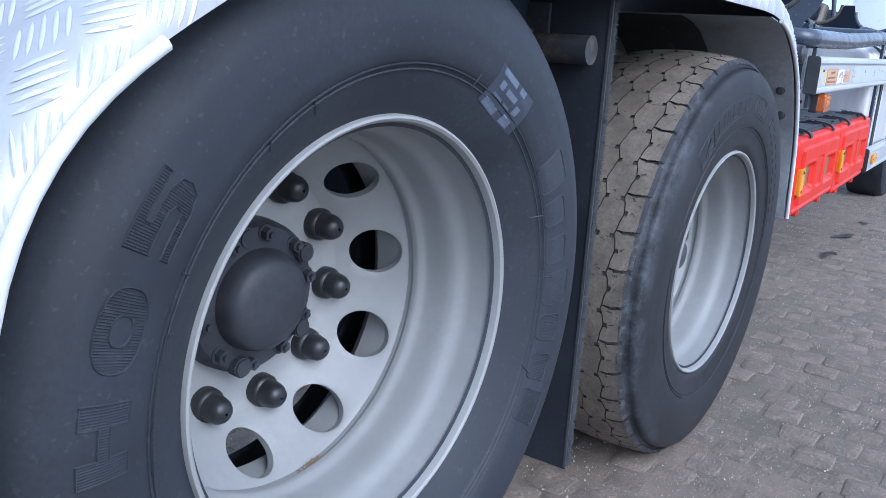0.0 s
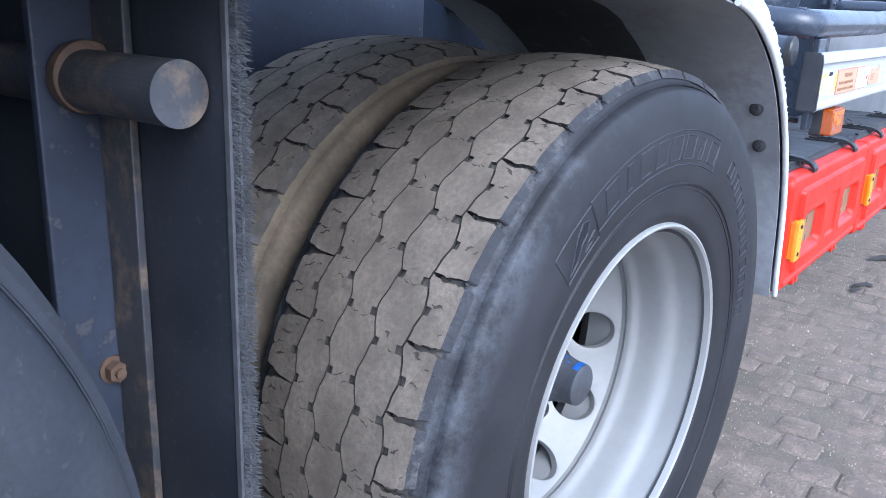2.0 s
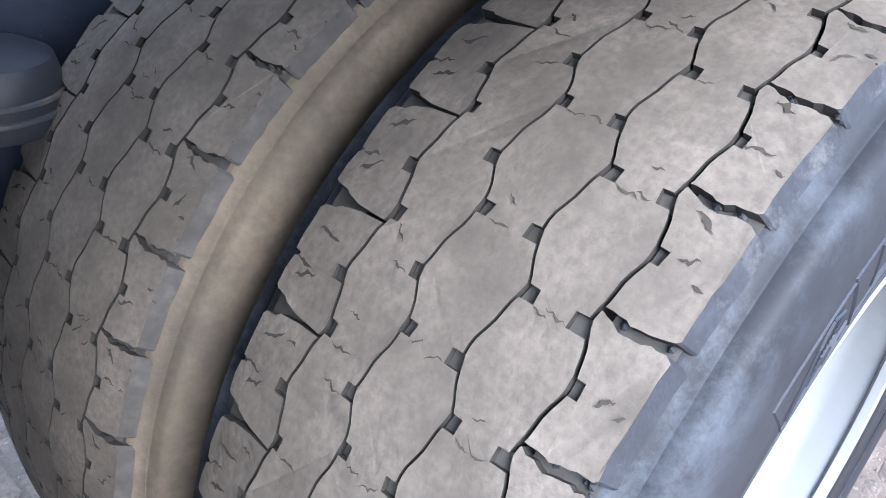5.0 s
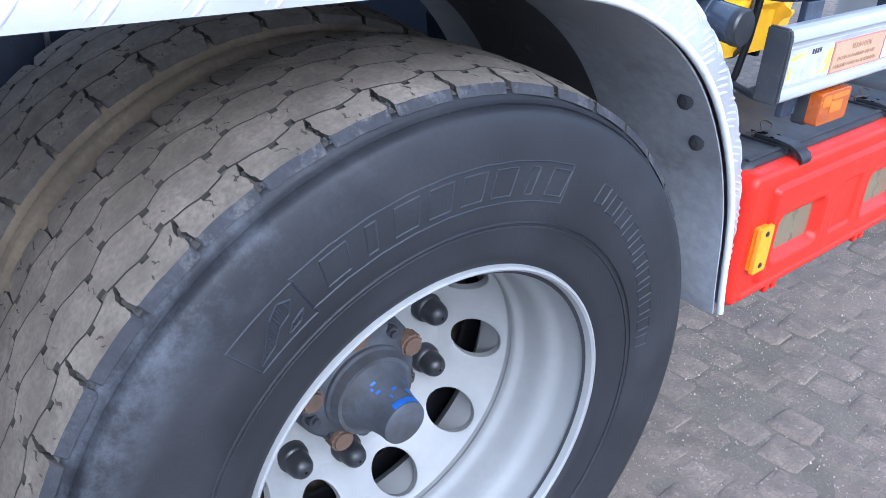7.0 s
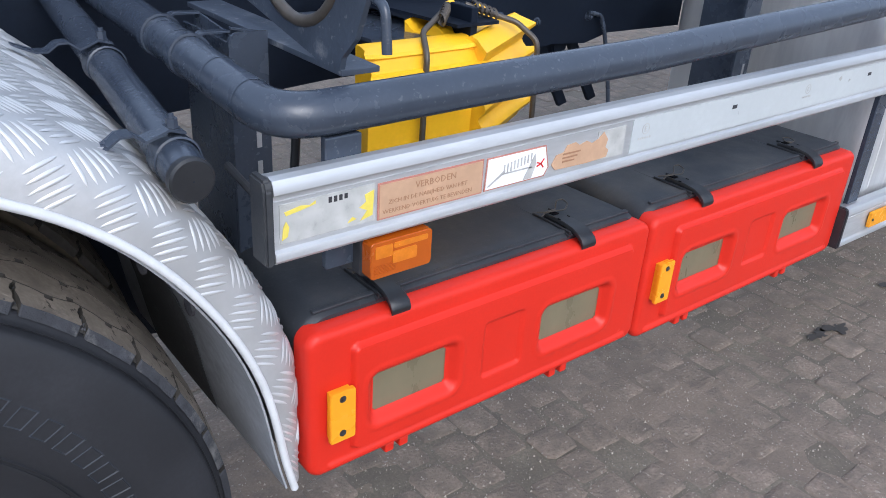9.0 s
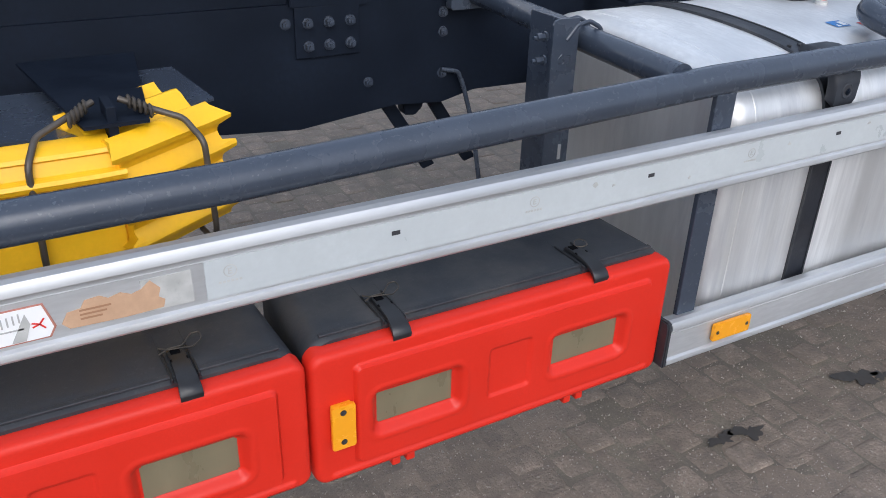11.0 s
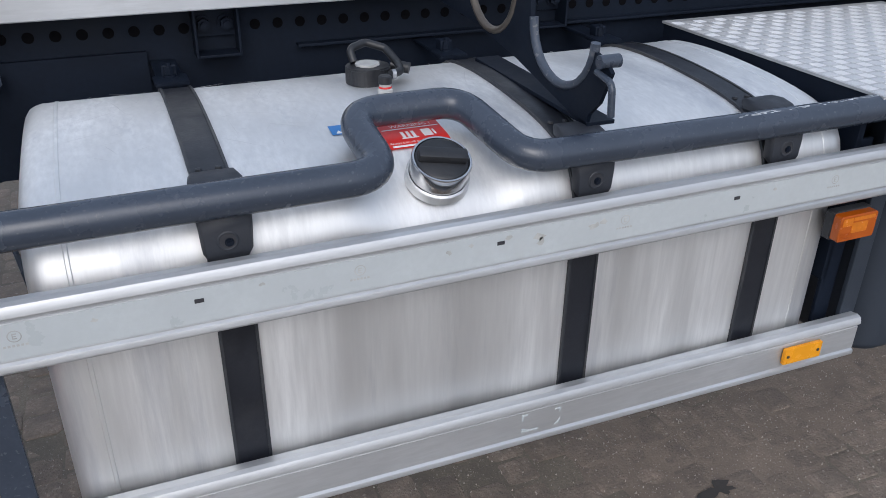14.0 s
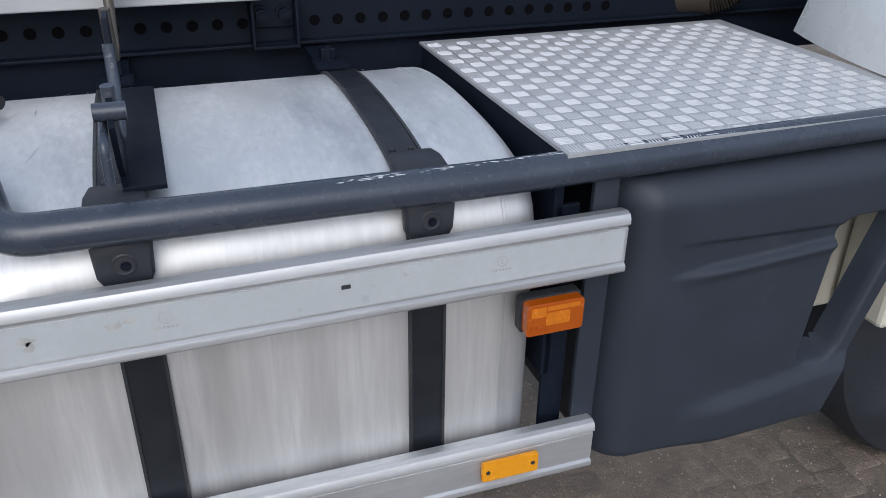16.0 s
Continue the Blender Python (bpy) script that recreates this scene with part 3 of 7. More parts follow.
    # crumbs of rubber left in the torn gaps and along the outer edge
    for k in range(pitches * 5):
        if k % 3:
            u, y = int(rnd.random() * pitches) + FROM[0] + 0.05 * (rnd.random() - 0.3), y0 + 0.038 * rnd.random()
        else:
            u, y = rnd.random() * pitches, y0 + 0.004 * rnd.random()
        sz = 0.0012 + 0.0024 * rnd.random()
        sink = 0.003 if k % 3 else 0.0
        ring = [at(u + sz * math.cos(b_) / radius * pitches / math.tau, y + sz * math.sin(b_), sink + 0.002) for b_ in (q * 1.2566 + rnd.random() * 0.6 for q in range(5))]
        tip = at(u, y, sink - sz * 0.4)
        for q in range(5):
            bm.faces.new((ring[q], ring[(q + 1) % 5], tip)).material_index = 2
    bmesh.ops.delete(bm, geom=[v for v in bm.verts if not v.link_faces], context="VERTS")
    return bm


def tyre_wheel(place, label, radius, width, bulge, shoulder, turn, seed, pitches=40, dish=True, side="rubber", blocks=True, lip=0.3045, toe=0.0, camber=0.0, start=0.0):
    """A wheel at its hub's height: place is where the axle meets the plane of the rim's outer edge."""
    wheel = thing("tyre_and_rim", place, label, "truck wheel", "truck wheels")
    prof = tyre_profile(radius, width, bulge, shoulder, lip)
    here = Matrix.Translation(place) @ Matrix.Rotation(radians(toe), 4, "Z") @ Matrix.Rotation(radians(camber), 4, "X")

    def put(name, bm, mat, parent=None, label_="", smooth=35):
        bm.transform(here)
        return part(name, bm, mat, parent or wheel, label_, smooth)

    bm = bmesh.new()
    add_lathe(bm, prof, 120)
    tyre = put("tyre", bm, side, smooth=50)
    if not blocks:
        crown = []
        y = shoulder
        while y < width - shoulder:
            e = abs((y - width / 2) / (width / 2 - shoulder))
            r = radius - 0.019 * e ** 4
            crown += [(r - 0.013, y), (r, y + 0.001), (r, min(y + 0.038, width - shoulder)), (r - 0.013, min(y + 0.039, width - shoulder + 0.001))]
            y += 0.0483
        bm = bmesh.new()
        add_lathe(bm, crown, 96)
        put("tread", bm, "rubber", tyre, "smooth ribbed tread", smooth=40)
    else:
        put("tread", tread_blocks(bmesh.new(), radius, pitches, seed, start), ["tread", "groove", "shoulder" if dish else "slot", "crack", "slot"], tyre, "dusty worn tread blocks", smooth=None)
    if dish:
        bm = bmesh.new()
        add_lathe(bm, [(r if r < 0.2525 or y > 0.14 else 0.2525 + (r - 0.2525) * (lip - 0.2525) / 0.052, y) for r, y in RIM], 120)
        put("rim", bm, "rim", smooth=28)
        put("disc", rim_disc(turn), "rim", smooth=30)
    return wheel, tyre, put


# rear wheel, lifted clear of the ground
BULGE_A, BULGE_B = 0.048, 0.017
TOE, CAMBER, AXIS = -2.4, 1.17, Vector((0.041, 0.9989, 0.0205))
W1 = (-1.872, 0.131, 0.648)
wheel_a, tyre_a, put_a = tyre_wheel(W1, "worn black tyre on a deep grey-white steel rim", 0.523, 0.30, BULGE_A,
                                    0.006, 9.5, 3, blocks=False, lip=0.2925, toe=TOE, camber=CAMBER)
# driven wheel, outer and inner
W2 = (-0.558, 0.069, 0.5045)
wheel_b, tyre_b, put_b = tyre_wheel(W2, "dusty black truck tyre with grey scuffs on a grey-white steel rim", 0.5245, 0.30, BULGE_B, 0.021, -0.5, 5, side="rubber_worn", lip=0.2925, toe=TOE, camber=CAMBER, start=-0.06)
W3 = tuple(Vector(W2) + AXIS * 0.357)
wheel_c, tyre_c, put_c = tyre_wheel(W3, "dust-brown inner twin tyre close behind the outer one", 0.5245, 0.30, BULGE_B, 0.021, 0, 8, dish=False, side="dust_side", toe=TOE, camber=CAMBER, start=0.45)


def nut_cap(bm, a, y):
    """A tall rounded plastic cap over a wheel nut."""
    c = (0.1675 * math.cos(a), 0, 0.1675 * math.sin(a))
    add_lathe(bm, [(0.002, y - 0.054), (0.009, y - 0.053), (0.0150, y - 0.049), (0.0190, y - 0.042), (0.0208, y - 0.032), (0.0212, y - 0.022),
                   (0.0235, y - 0.020), (0.0255, y - 0.017), (0.0262, y - 0.010), (0.0262, y - 0.003), (0.0255, y)], 24, c)
    return bm


for put, turn in ((put_a, 30), (put_b, 19.5)):
    for k in range(10):
        put("nut_cap", nut_cap(bmesh.new(), radians(36 * k + turn), 0.264), "cap", smooth=40)

def rim_stain(put, seed, a_mid, a_half, r_lo, r_hi, y_lo, y_hi, fill):
    """Ragged rust flecks lying on the rim between two points of its section."""
    rnd_ = random.Random(seed)
    bm = bmesh.new()
    na, nr = max(6, int(a_half * 2 / 0.45)), 7
    for i in range(na):
        for k in range(nr):
            e = math.hypot((i + 0.5) / na * 2 - 1, (k + 0.5) / nr * 2 - 1)
            if rnd_.random() > fill * (1.15 - e):
                continue
            vs = []
            for da, dk in ((0, 0), (1, 0), (1.1, 1), (0, 1)):
                t = min(1.0, (k + dk + (rnd_.random() - 0.5) * 0.7) / nr)
                a = radians(a_mid - a_half + 2 * a_half * (i + da + (rnd_.random() - 0.5) * 0.8) / na)
                r = r_lo + (r_hi - r_lo) * t - 0.0007
                vs.append(bm.verts.new((r * math.cos(a), y_lo + (y_hi - y_lo) * t - 0.0006, r * math.sin(a))))
            bm.faces.new(vs)
    put("rust_stain", bm, "stain", label_="brown rust stain")


rim_stain(put_a, 1, -81.0, 6.5, 0.2520, 0.2590, 0.156, 0.146, 0.9)
rim_stain(put_a, 2, 18.0, 2.0, 0.2825, 0.2850, 0.040, 0.026, 0.9)
rim_stain(put_a, 3, -18.0, 18.0, 0.2880, 0.2910, 0.013, 0.004, 0.28)
rim_stain(put_a, 4, -48.0, 14.0, 0.2880, 0.2910, 0.013, 0.004, 0.20)
rim_stain(put_b, 5, -62.0, 6.0, 0.2630, 0.2640, 0.118, 0.088, 0.35)

# hub of the lifted axle: flange, ring of bolts, domed cap
put_a("hub_flange", lathe([(0.080, 0.226), (0.106, 0.230), (0.113, 0.238), (0.116, 0.264)], 64), "hub")
for k in range(10):
    a = radians(36 * k + 10)
    put_a("hub_bolt", add_bolt(bmesh.new(), (0.096 * math.cos(a), 0.230, 0.096 * math.sin(a)), r=0.010, h=0.014), "hub", smooth=30)
for k in range(5):
    a = radians(72 * k + 34)
    put_a("hub_lug", prism([(0.100 * math.cos(a) + 0.016 * math.cos(b), 0.100 * math.sin(a) + 0.016 * math.sin(b)) for b in (math.tau * q / 14 for q in range(14))], "y", 0.214, 0.236, 0.003),
          "hub", smooth=30)
put_a("hub_cap", lathe([(0.02, 0.186), (0.045, 0.187), (0.060, 0.191), (0.068, 0.198), (0.073, 0.210), (0.076, 0.226), (0.084, 0.230)], 64),
      "hub", label_="dark domed hub cap")
# hub of the driven axle
put_b("hub_flange", lathe([(0.066, 0.165), (0.074, 0.190), (0.096, 0.204), (0.108, 0.220), (0.113, 0.264)], 64), "hubgrey", label_="dusty grey hub flange")
put_b("axle_end", lathe([(0.003, 0.088), (0.031, 0.0885), (0.0345, 0.091), (0.0355, 0.096), (0.0365, 0.112), (0.041, 0.132), (0.050, 0.152), (0.062, 0.168),
                         (0.074, 0.184)], 48), "hubgrey", label_="grey axle end smeared with blue paint")
rnd = random.Random(31)
bm = bmesh.new()
add_lathe(bm, [(0.0355, 0.0925), (0.0361, 0.096), (0.0366, 0.103)], 30, a0=42, a1=118)
for k in range(11):
    a, y = 30 + 95 * rnd.random(), 0.104 + 0.040 * rnd.random()
    r0 = float(np.interp(y, [0.096, 0.112, 0.132, 0.152], [0.0359, 0.0369, 0.0414, 0.0505])) + 0.0004
    r1 = float(np.interp(y + 0.005, [0.096, 0.112, 0.132, 0.152], [0.0359, 0.0369, 0.0414, 0.0505])) + 0.0004
    add_lathe(bm, [(r0, y), (r1, y + 0.003 + 0.004 * rnd.random())], 4, a0=a, a1=a + 3 + 9 * rnd.random())
put_b("paint_mark", bm, "bluepaint", label_="blue paint dabs")
for k in range(5):
    a = radians(72 * k + 28)
    bm = prism([(0.094 * math.cos(a) + 0.021 * math.cos(b), 0.094 * math.sin(a) + 0.021 * math.sin(b)) for b in (math.tau * q / 12 for q in range(12))], "y", 0.186, 0.215, 0.005, 2)
    put_b("hub_lug", bm, "rust", label_="rusty hub lug", smooth=40)
for k in range(10):
    a = radians(36 * k + 20)
    put_b("hub_bolt", add_bolt(bmesh.new(), (0.090 * math.cos(a), 0.213, 0.090 * math.sin(a)), r=0.012, h=0.016), "hub", smooth=30)
for put in (put_a, put_b):
    put("brake_drum", lathe([(0.10, 0.300), (0.245, 0.305), (0.25, 0.33), (0.25, 0.55), (0.1, 0.56)], 48), "rust")

# ---------- mudguard ----------
def eased(pts, step=0.03, rounds=3):
    """A polyline of (x, z) resampled evenly and softened."""
    t = np.cumsum([0.0] + [math.hypot(a[0] - b[0], a[1] - b[1]) for a, b in zip(pts, pts[1:])])
    u = np.linspace(0, t[-1], int(t[-1] / step) + 2)
    x, z = np.interp(u, t, [p[0] for p in pts]), np.interp(u, t, [p[1] for p in pts])
    for _ in range(rounds):
        x[1:-1] = (x[:-2] + 2 * x[1:-1] + x[2:]) / 4
        z[1:-1] = (z[:-2] + 2 * z[1:-1] + z[2:]) / 4
    return [(float(a), float(b)) for a, b in zip(x, z)]


# the guard's lower edge in front of and over the driven wheel, then over the lifted wheel to the rear
FRONT_LINE = eased([(0.034, 0.545), (0.020, 0.600), (0.014, 0.640), (0.008, 0.690), (-0.010, 0.760), (-0.043, 0.835), (-0.082, 0.900), (-0.131, 0.963),
                    (-0.175, 1.004), (-0.225, 1.040), (-0.30, 1.080), (-0.374, 1.107), (-0.45, 1.121), (-0.497, 1.125)])
REAR_LINE = eased([(-0.4985, 1.1252), (-0.54, 1.1285), (-0.60, 1.131), (-1.00, 1.1335), (-1.85, 1.1335), (-1.95, 1.131), (-2.03, 1.121), (-2.10, 1.101), (-2.16, 1.073), (-2.217, 1.041),
                   (-2.262, 1.017), (-2.30, 0.992), (-2.334, 0.964), (-2.362, 0.929), (-2.386, 0.884), (-2.402, 0.83), (-2.41, 0.76), (-2.415, 0.60)])
GUARD_IN = 0.62
# cross section: how far the sheet stands out from its lower edge, at each y
SECTION = [(0.030, 0.0), (0.0305, 0.012), (0.033, 0.026), (0.039, 0.039), (0.049, 0.050), (0.062, 0.057), (0.080, 0.061), (0.12, 0.065), (0.30, 0.077), (GUARD_IN, 0.087)]
ACROSS = np.cumsum([0.0] + [math.hypot(a[0] - b[0], a[1] - b[1]) for a, b in zip(SECTION, SECTION[1:])])


def guard_surface(line):
    """Gives a function from (along, across, lift) to a point on the bent sheet, and its length."""
    along = np.cumsum([0.0] + [math.hypot(a[0] - b[0], a[1] - b[1]) for a, b in zip(line, line[1:])])
    xs, zs = [p[0] for p in line], [p[1] for p in line]

    def spot(s, c):
        x, z = np.interp(s, along, xs), np.interp(s, along, zs)
        d = Vector((np.interp(s + 0.02, along, xs) - np.interp(s - 0.02, along, xs), np.interp(s + 0.02, along, zs) - np.interp(s - 0.02, along, zs))).normalized()
        stand = np.interp(x, [-2.42, -2.30, -2.10, -1.35, -1.0, -0.2, 0.0, 0.034], [0.45, 0.55, 1.15, 1.25, 1.1, 1.15, 1.1, 1.0])
        if x > -0.3:
            stand *= np.interp(z, [0.545, 0.60, 0.72, 0.80], [0.35, 0.62, 0.95, 1.0])
        y, off = np.interp(c, ACROSS, [p[0] for p in SECTION]), np.interp(c, ACROSS, [p[1] for p in SECTION]) * stand
        return Vector((x + d.y * off, y, z - d.x * off))

    full = float(along[-1])
    ns, nc = int(full / 0.012) + 1, int(ACROSS[-1] / 0.006) + 1
    grid = [[spot(full * i / ns, ACROSS[-1] * k / nc) for k in range(nc + 1)] for i in range(ns + 1)]
    norm = []
    for i in range(ns + 1):
        row = []
        for k in range(nc + 1):
            n = (grid[min(i + 1, ns)][k] - grid[max(i - 1, 0)][k]).cross(grid[i][min(k + 1, nc)] - grid[i][max(k - 1, 0)]).normalized()
            p = grid[i][k]
            out = Vector((p.x + 0.5 if p.x > -0.5 else p.x + 1.6 if p.x < -1.6 else 0.0, 0.0, max(0.1, p.z - 0.65))) + Vector((0, -0.2 if p.y < 0.06 else 0.0, 0))
            row.append(n if n.dot(out) > 0 else -n)
        norm.append(row)

    def at(s, c, lift=0.0):
        a, b = min(max(s / full * ns, 0.0), ns - 0.001), min(max(c / ACROSS[-1] * nc, 0.0), nc - 0.001)
        i, k = int(a), int(b)
        a, b = a - i, b - k
        p = grid[i][k] * ((1 - a) * (1 - b)) + grid[i + 1][k] * (a * (1 - b)) + grid[i][k + 1] * ((1 - a) * b) + grid[i + 1][k + 1] * (a * b)
        return p + norm[i][k] * lift if lift else p
    return at, float(along[-1])


def guard_sheet(line):
    at, length = guard_surface(line)
    bm = bmesh.new()
    n = int(length / 0.025)
    grid = [[bm.verts.new(at(length * i / n, c)) for c in ACROSS] for i in range(n + 1)]
    for a, b in zip(grid, grid[1:]):
        for k in range(len(ACROSS) - 1):
            bm.faces.new((a[k], a[k + 1], b[k + 1], b[k]))
    bmesh.ops.recalc_face_normals(bm, faces=bm.faces)
    low = bmesh.ops.solidify(bm, geom=list(bm.faces), thickness=0.0028)
    return bm


def guard_lugs(line, pitch):
    """Five-bar lugs turned one way and the other, raised on the sheet."""
    at, length = guard_surface(line)
    bm = bmesh.new()
    rnd = random.Random(2)
    for i in range(int(2 * length / pitch) - 1):
        for j in range(int(ACROSS[-1] / pitch)):
            s0, c0 = (i / 2 + 0.5) * pitch, (j + (0.86 if i % 2 else 0.36)) * pitch
            a = radians(45 if i % 2 else -45)
            ca, sa = math.cos(a), math.sin(a)
            for k in range(5):
                o = (k - 2) * 0.0096
                half = 0.0215 - 0.0018 * abs(k - 2)
                low, top = [], []
                for q in range(8):
                    t = q / 7 * 2 - 1
                    w = 0.0024 * math.sqrt(max(0.02, 1 - t * t))
                    for side, store in ((w, low), (-w, low)):
                        u, v = t * half, o + side
                        s, c = s0 + ca * u - sa * v, c0 + sa * u + ca * v
                        store.append(bm.verts.new(at(s, max(0.001, c), 0.0002)))
                    u, v = t * half, o
                    top.append(bm.verts.new(at(s0 + ca * u - sa * v, max(0.001, c0 + sa * u + ca * v), 0.0018 * (1 - t ** 4) + 0.0002)))
                for q in range(7):
                    bm.faces.new((low[2 * q], low[2 * q + 2], top[q + 1], top[q]))
                    bm.faces.new((low[2 * q + 1], top[q], top[q + 1], low[2 * q + 3]))
    return bm


def sheet(pts, y0, y1, thick, side=1):
    """A bent sheet along (x, z) points from y0 to y1, thickened."""
    bm = bmesh.new()
    norm = []
    for i in range(len(pts)):
        a, b = pts[max(i - 1, 0)], pts[min(i + 1, len(pts) - 1)]
        d = Vector((b[0] - a[0], b[1] - a[1])).normalized()
        norm.append(Vector((d.y, -d.x)) * side)
    rows = []
    for (x, z), n in zip(pts, norm):
        rows.append([bm.verts.new((x + n.x * h, y, z + n.y * h)) for h, y in ((0, y0), (0, y1), (thick, y1), (thick, y0))])
    for a, b in zip(rows, rows[1:]):
        for i in range(4):
            bm.faces.new((a[i], a[(i + 1) % 4], b[(i + 1) % 4], b[i]))
    bm.faces.new(rows[0])
    bm.faces.new(rows[-1])
    return bm


guard = thing("mudguard", (-1.0, 0.3, 1.13), "arched aluminium checker-plate mudguard over both wheels", "mudguard")
for line in (FRONT_LINE, REAR_LINE):
    plate = part("plate", guard_sheet(line), "checker", guard, smooth=40)
    lugs = part("tread_lug", guard_lugs(line, 0.069), "lug", plate, "raised five-bar pattern", smooth=80)
    lugs["kind"] = "stuff"
bead_f = [(x, 0.028, z - 0.003) for x, z in FRONT_LINE if x > -0.46]
part("edge_trim", tube(bead_f, 0.0058, n=10), "bead", guard, "pale rounded edge strip", smooth=60)
bead_r = [(x, 0.028, z) for x, z in REAR_LINE if x < -2.235]
part("edge_trim", tube(bead_r, 0.0065, n=10), "bead", guard, smooth=60)
liner_line = [(x - 0.010 if x > -0.3 else x, z - 0.006) for x, z in FRONT_LINE]
liner = part("liner", sheet(liner_line, 0.036, 0.622, 0.003, 1), "liner", guard, "dusty grey inner liner", smooth=40)
# dark spray thrown up by the tyre, as a band along the liner
spray = [(x - 0.0022, z - 0.0022) for x, z in liner_line]
part("spray_mark", sheet(spray, 0.26, 0.515, 0.0008, 1), "spray", liner, "dark tyre spray", smooth=40)
for z in (0.862, 0.935):
    xx = float(np.interp(z, [p[1] for p in liner_line], [p[0] for p in liner_line]))
    part("bolt", lathe([(0.013, 0.0), (0.012, -0.004), (0.006, -0.006), (0.001, -0.006)], 16, (xx - 0.003, 0.072, z), "x", caps=False), "ink", guard)

# ---------- mud flap with bristle edge, tube stub ----------
flap = thing("mud_flap", (-1.279, 0.4, 0.7), "dark rubber spray flap with a grey bristle edge between the wheels", "mud flap")
part("sheet", boxed(-1.283, -1.275, 0.110, 0.66, 0.215, 1.170, 0.002), "rubber", flap)
rnd = random.Random(11)
bm = bmesh.new()
for i in range(3400):
    z = 0.225 + 0.90 * i / 3400
    for row in range(2):
        base = Vector((-1.2745 - 0.008 * row + 0.006 * rnd.random(), 0.110, z + 0.0008 * rnd.random()))
        bend = Vector((0.009 * (rnd.random() - 0.30), -0.003 - 0.0045 * rnd.random(), 0.007 * (rnd.random() - 0.6)))
        mid = base + bend * 0.5 + Vector((0, 0, 0.002 * (rnd.random() - 0.5)))
        w = Vector((0.0003, 0, 0.00028))
        tip = base + bend
        a, b = bm.verts.new(base - w), bm.verts.new(base + w)
        c, d = bm.verts.new(mid + w * 0.8), bm.verts.new(mid - w * 0.8)
        e = bm.verts.new(tip)
        bm.faces.new((a, b, c, d))
        bm.faces.new((d, c, e))
brush = part("bristle_fringe", bm, "bristle", flap, "frayed grey bristle fringe")
brush["kind"] = "stuff"
for x in (-1.2745, -1.2835):
    part("bristle_holder", boxed(x - 0.0015, x + 0.0015, 0.109, 0.115, 0.22, 1.126, 0.0005), "bristle", flap)

stub = thing("guard_bracket", (-1.31, 0.5, 1.025), "dark worn steel tube stub on a bracket between the wheels", "bracket")
part("tube_end", prism([(-1.311 + 0.0250 * math.cos(a), 1.023 + 0.0250 * math.sin(a)) for a in (math.tau * k / 40 for k in range(40))], "y", 0.130, 0.60, 0.0012, 2),
     "stub", stub, smooth=40)
part("collar", lathe([(0.0255, 0.252), (0.0295, 0.255), (0.0300, 0.262), (0.0285, 0.268)], 40, (-1.309, 0, 1.025)), "rust", stub, "rusty weld collar", smooth=40)
part("plate", boxed(-1.345, -1.2850, 0.272, 0.282, 0.30, 1.12, 0.002), "darkchassis", stub)
part("angle", boxed(-1.2935, -1.2855, 0.226, 0.272, 0.25, 1.10, 0.0015), "stub", stub, "scratched steel edge strip")
part("bolt", add_bolt(bmesh.new(), (-1.300, 0.272, 0.758), r=0.010, h=0.012), "rust", stub)
back = thing("chassis_bracket", (-1.3, 0.8, 0.8), "dark painted chassis bracket plates behind the wheels", "bracket")
part("plate", boxed(-2.6, -0.2, 0.80, 0.82, 0.55, 1.12), "darkchassis", back)
part("plate", boxed(-1.42, -1.18, 0.66, 0.80, 0.35, 1.10, 0.01), "darkchassis", back)
part("spring_seat", lathe([(0.002, 0.975), (0.026, 0.976), (0.036, 0.982), (0.038, 0.990), (0.030, 0.996), (0.022, 1.010), (0.022, 1.115)], 28, (-0.782, 0.757, 0), "z"), "hub", back, "rusty round seat", smooth=40)
part("stud", lathe([(0.001, 0.938), (0.004, 0.939), (0.0045, 0.943), (0.0045, 0.978)], 12, (-0.780, 0.757, 0), "z"), "steel", back, smooth=50)
# round brake chamber held by a clamp band, behind the inner tyre
chamber = thing("brake_chamber", (-0.99, 0.715, 0.79), "dark round brake chamber with a bright clamp band", "brake chamber")
part("can", lathe([(0.02, 0.790), (0.054, 0.794), (0.060, 0.806), (0.060, 0.842), (0.056, 0.858), (0.040, 0.866), (0.001, 0.868)], 48, (-0.99, 0.725, 0), "z"), "hub", chamber, smooth=40)
for z in (0.814, 0.828):
    part("clamp_band", lathe([(0.0605, z - 0.0030), (0.0625, z - 0.0015), (0.0625, z + 0.0015), (0.0605, z + 0.0030)], 48, (-0.99, 0.725, 0), "z", caps=False), "stub", chamber, smooth=40)



# ---------- moulded sidewall marks ----------
def sidewall_y(prof_of, r):
    return float(np.interp(r, [p[0] for p in prof_of], [p[1] for p in prof_of]))


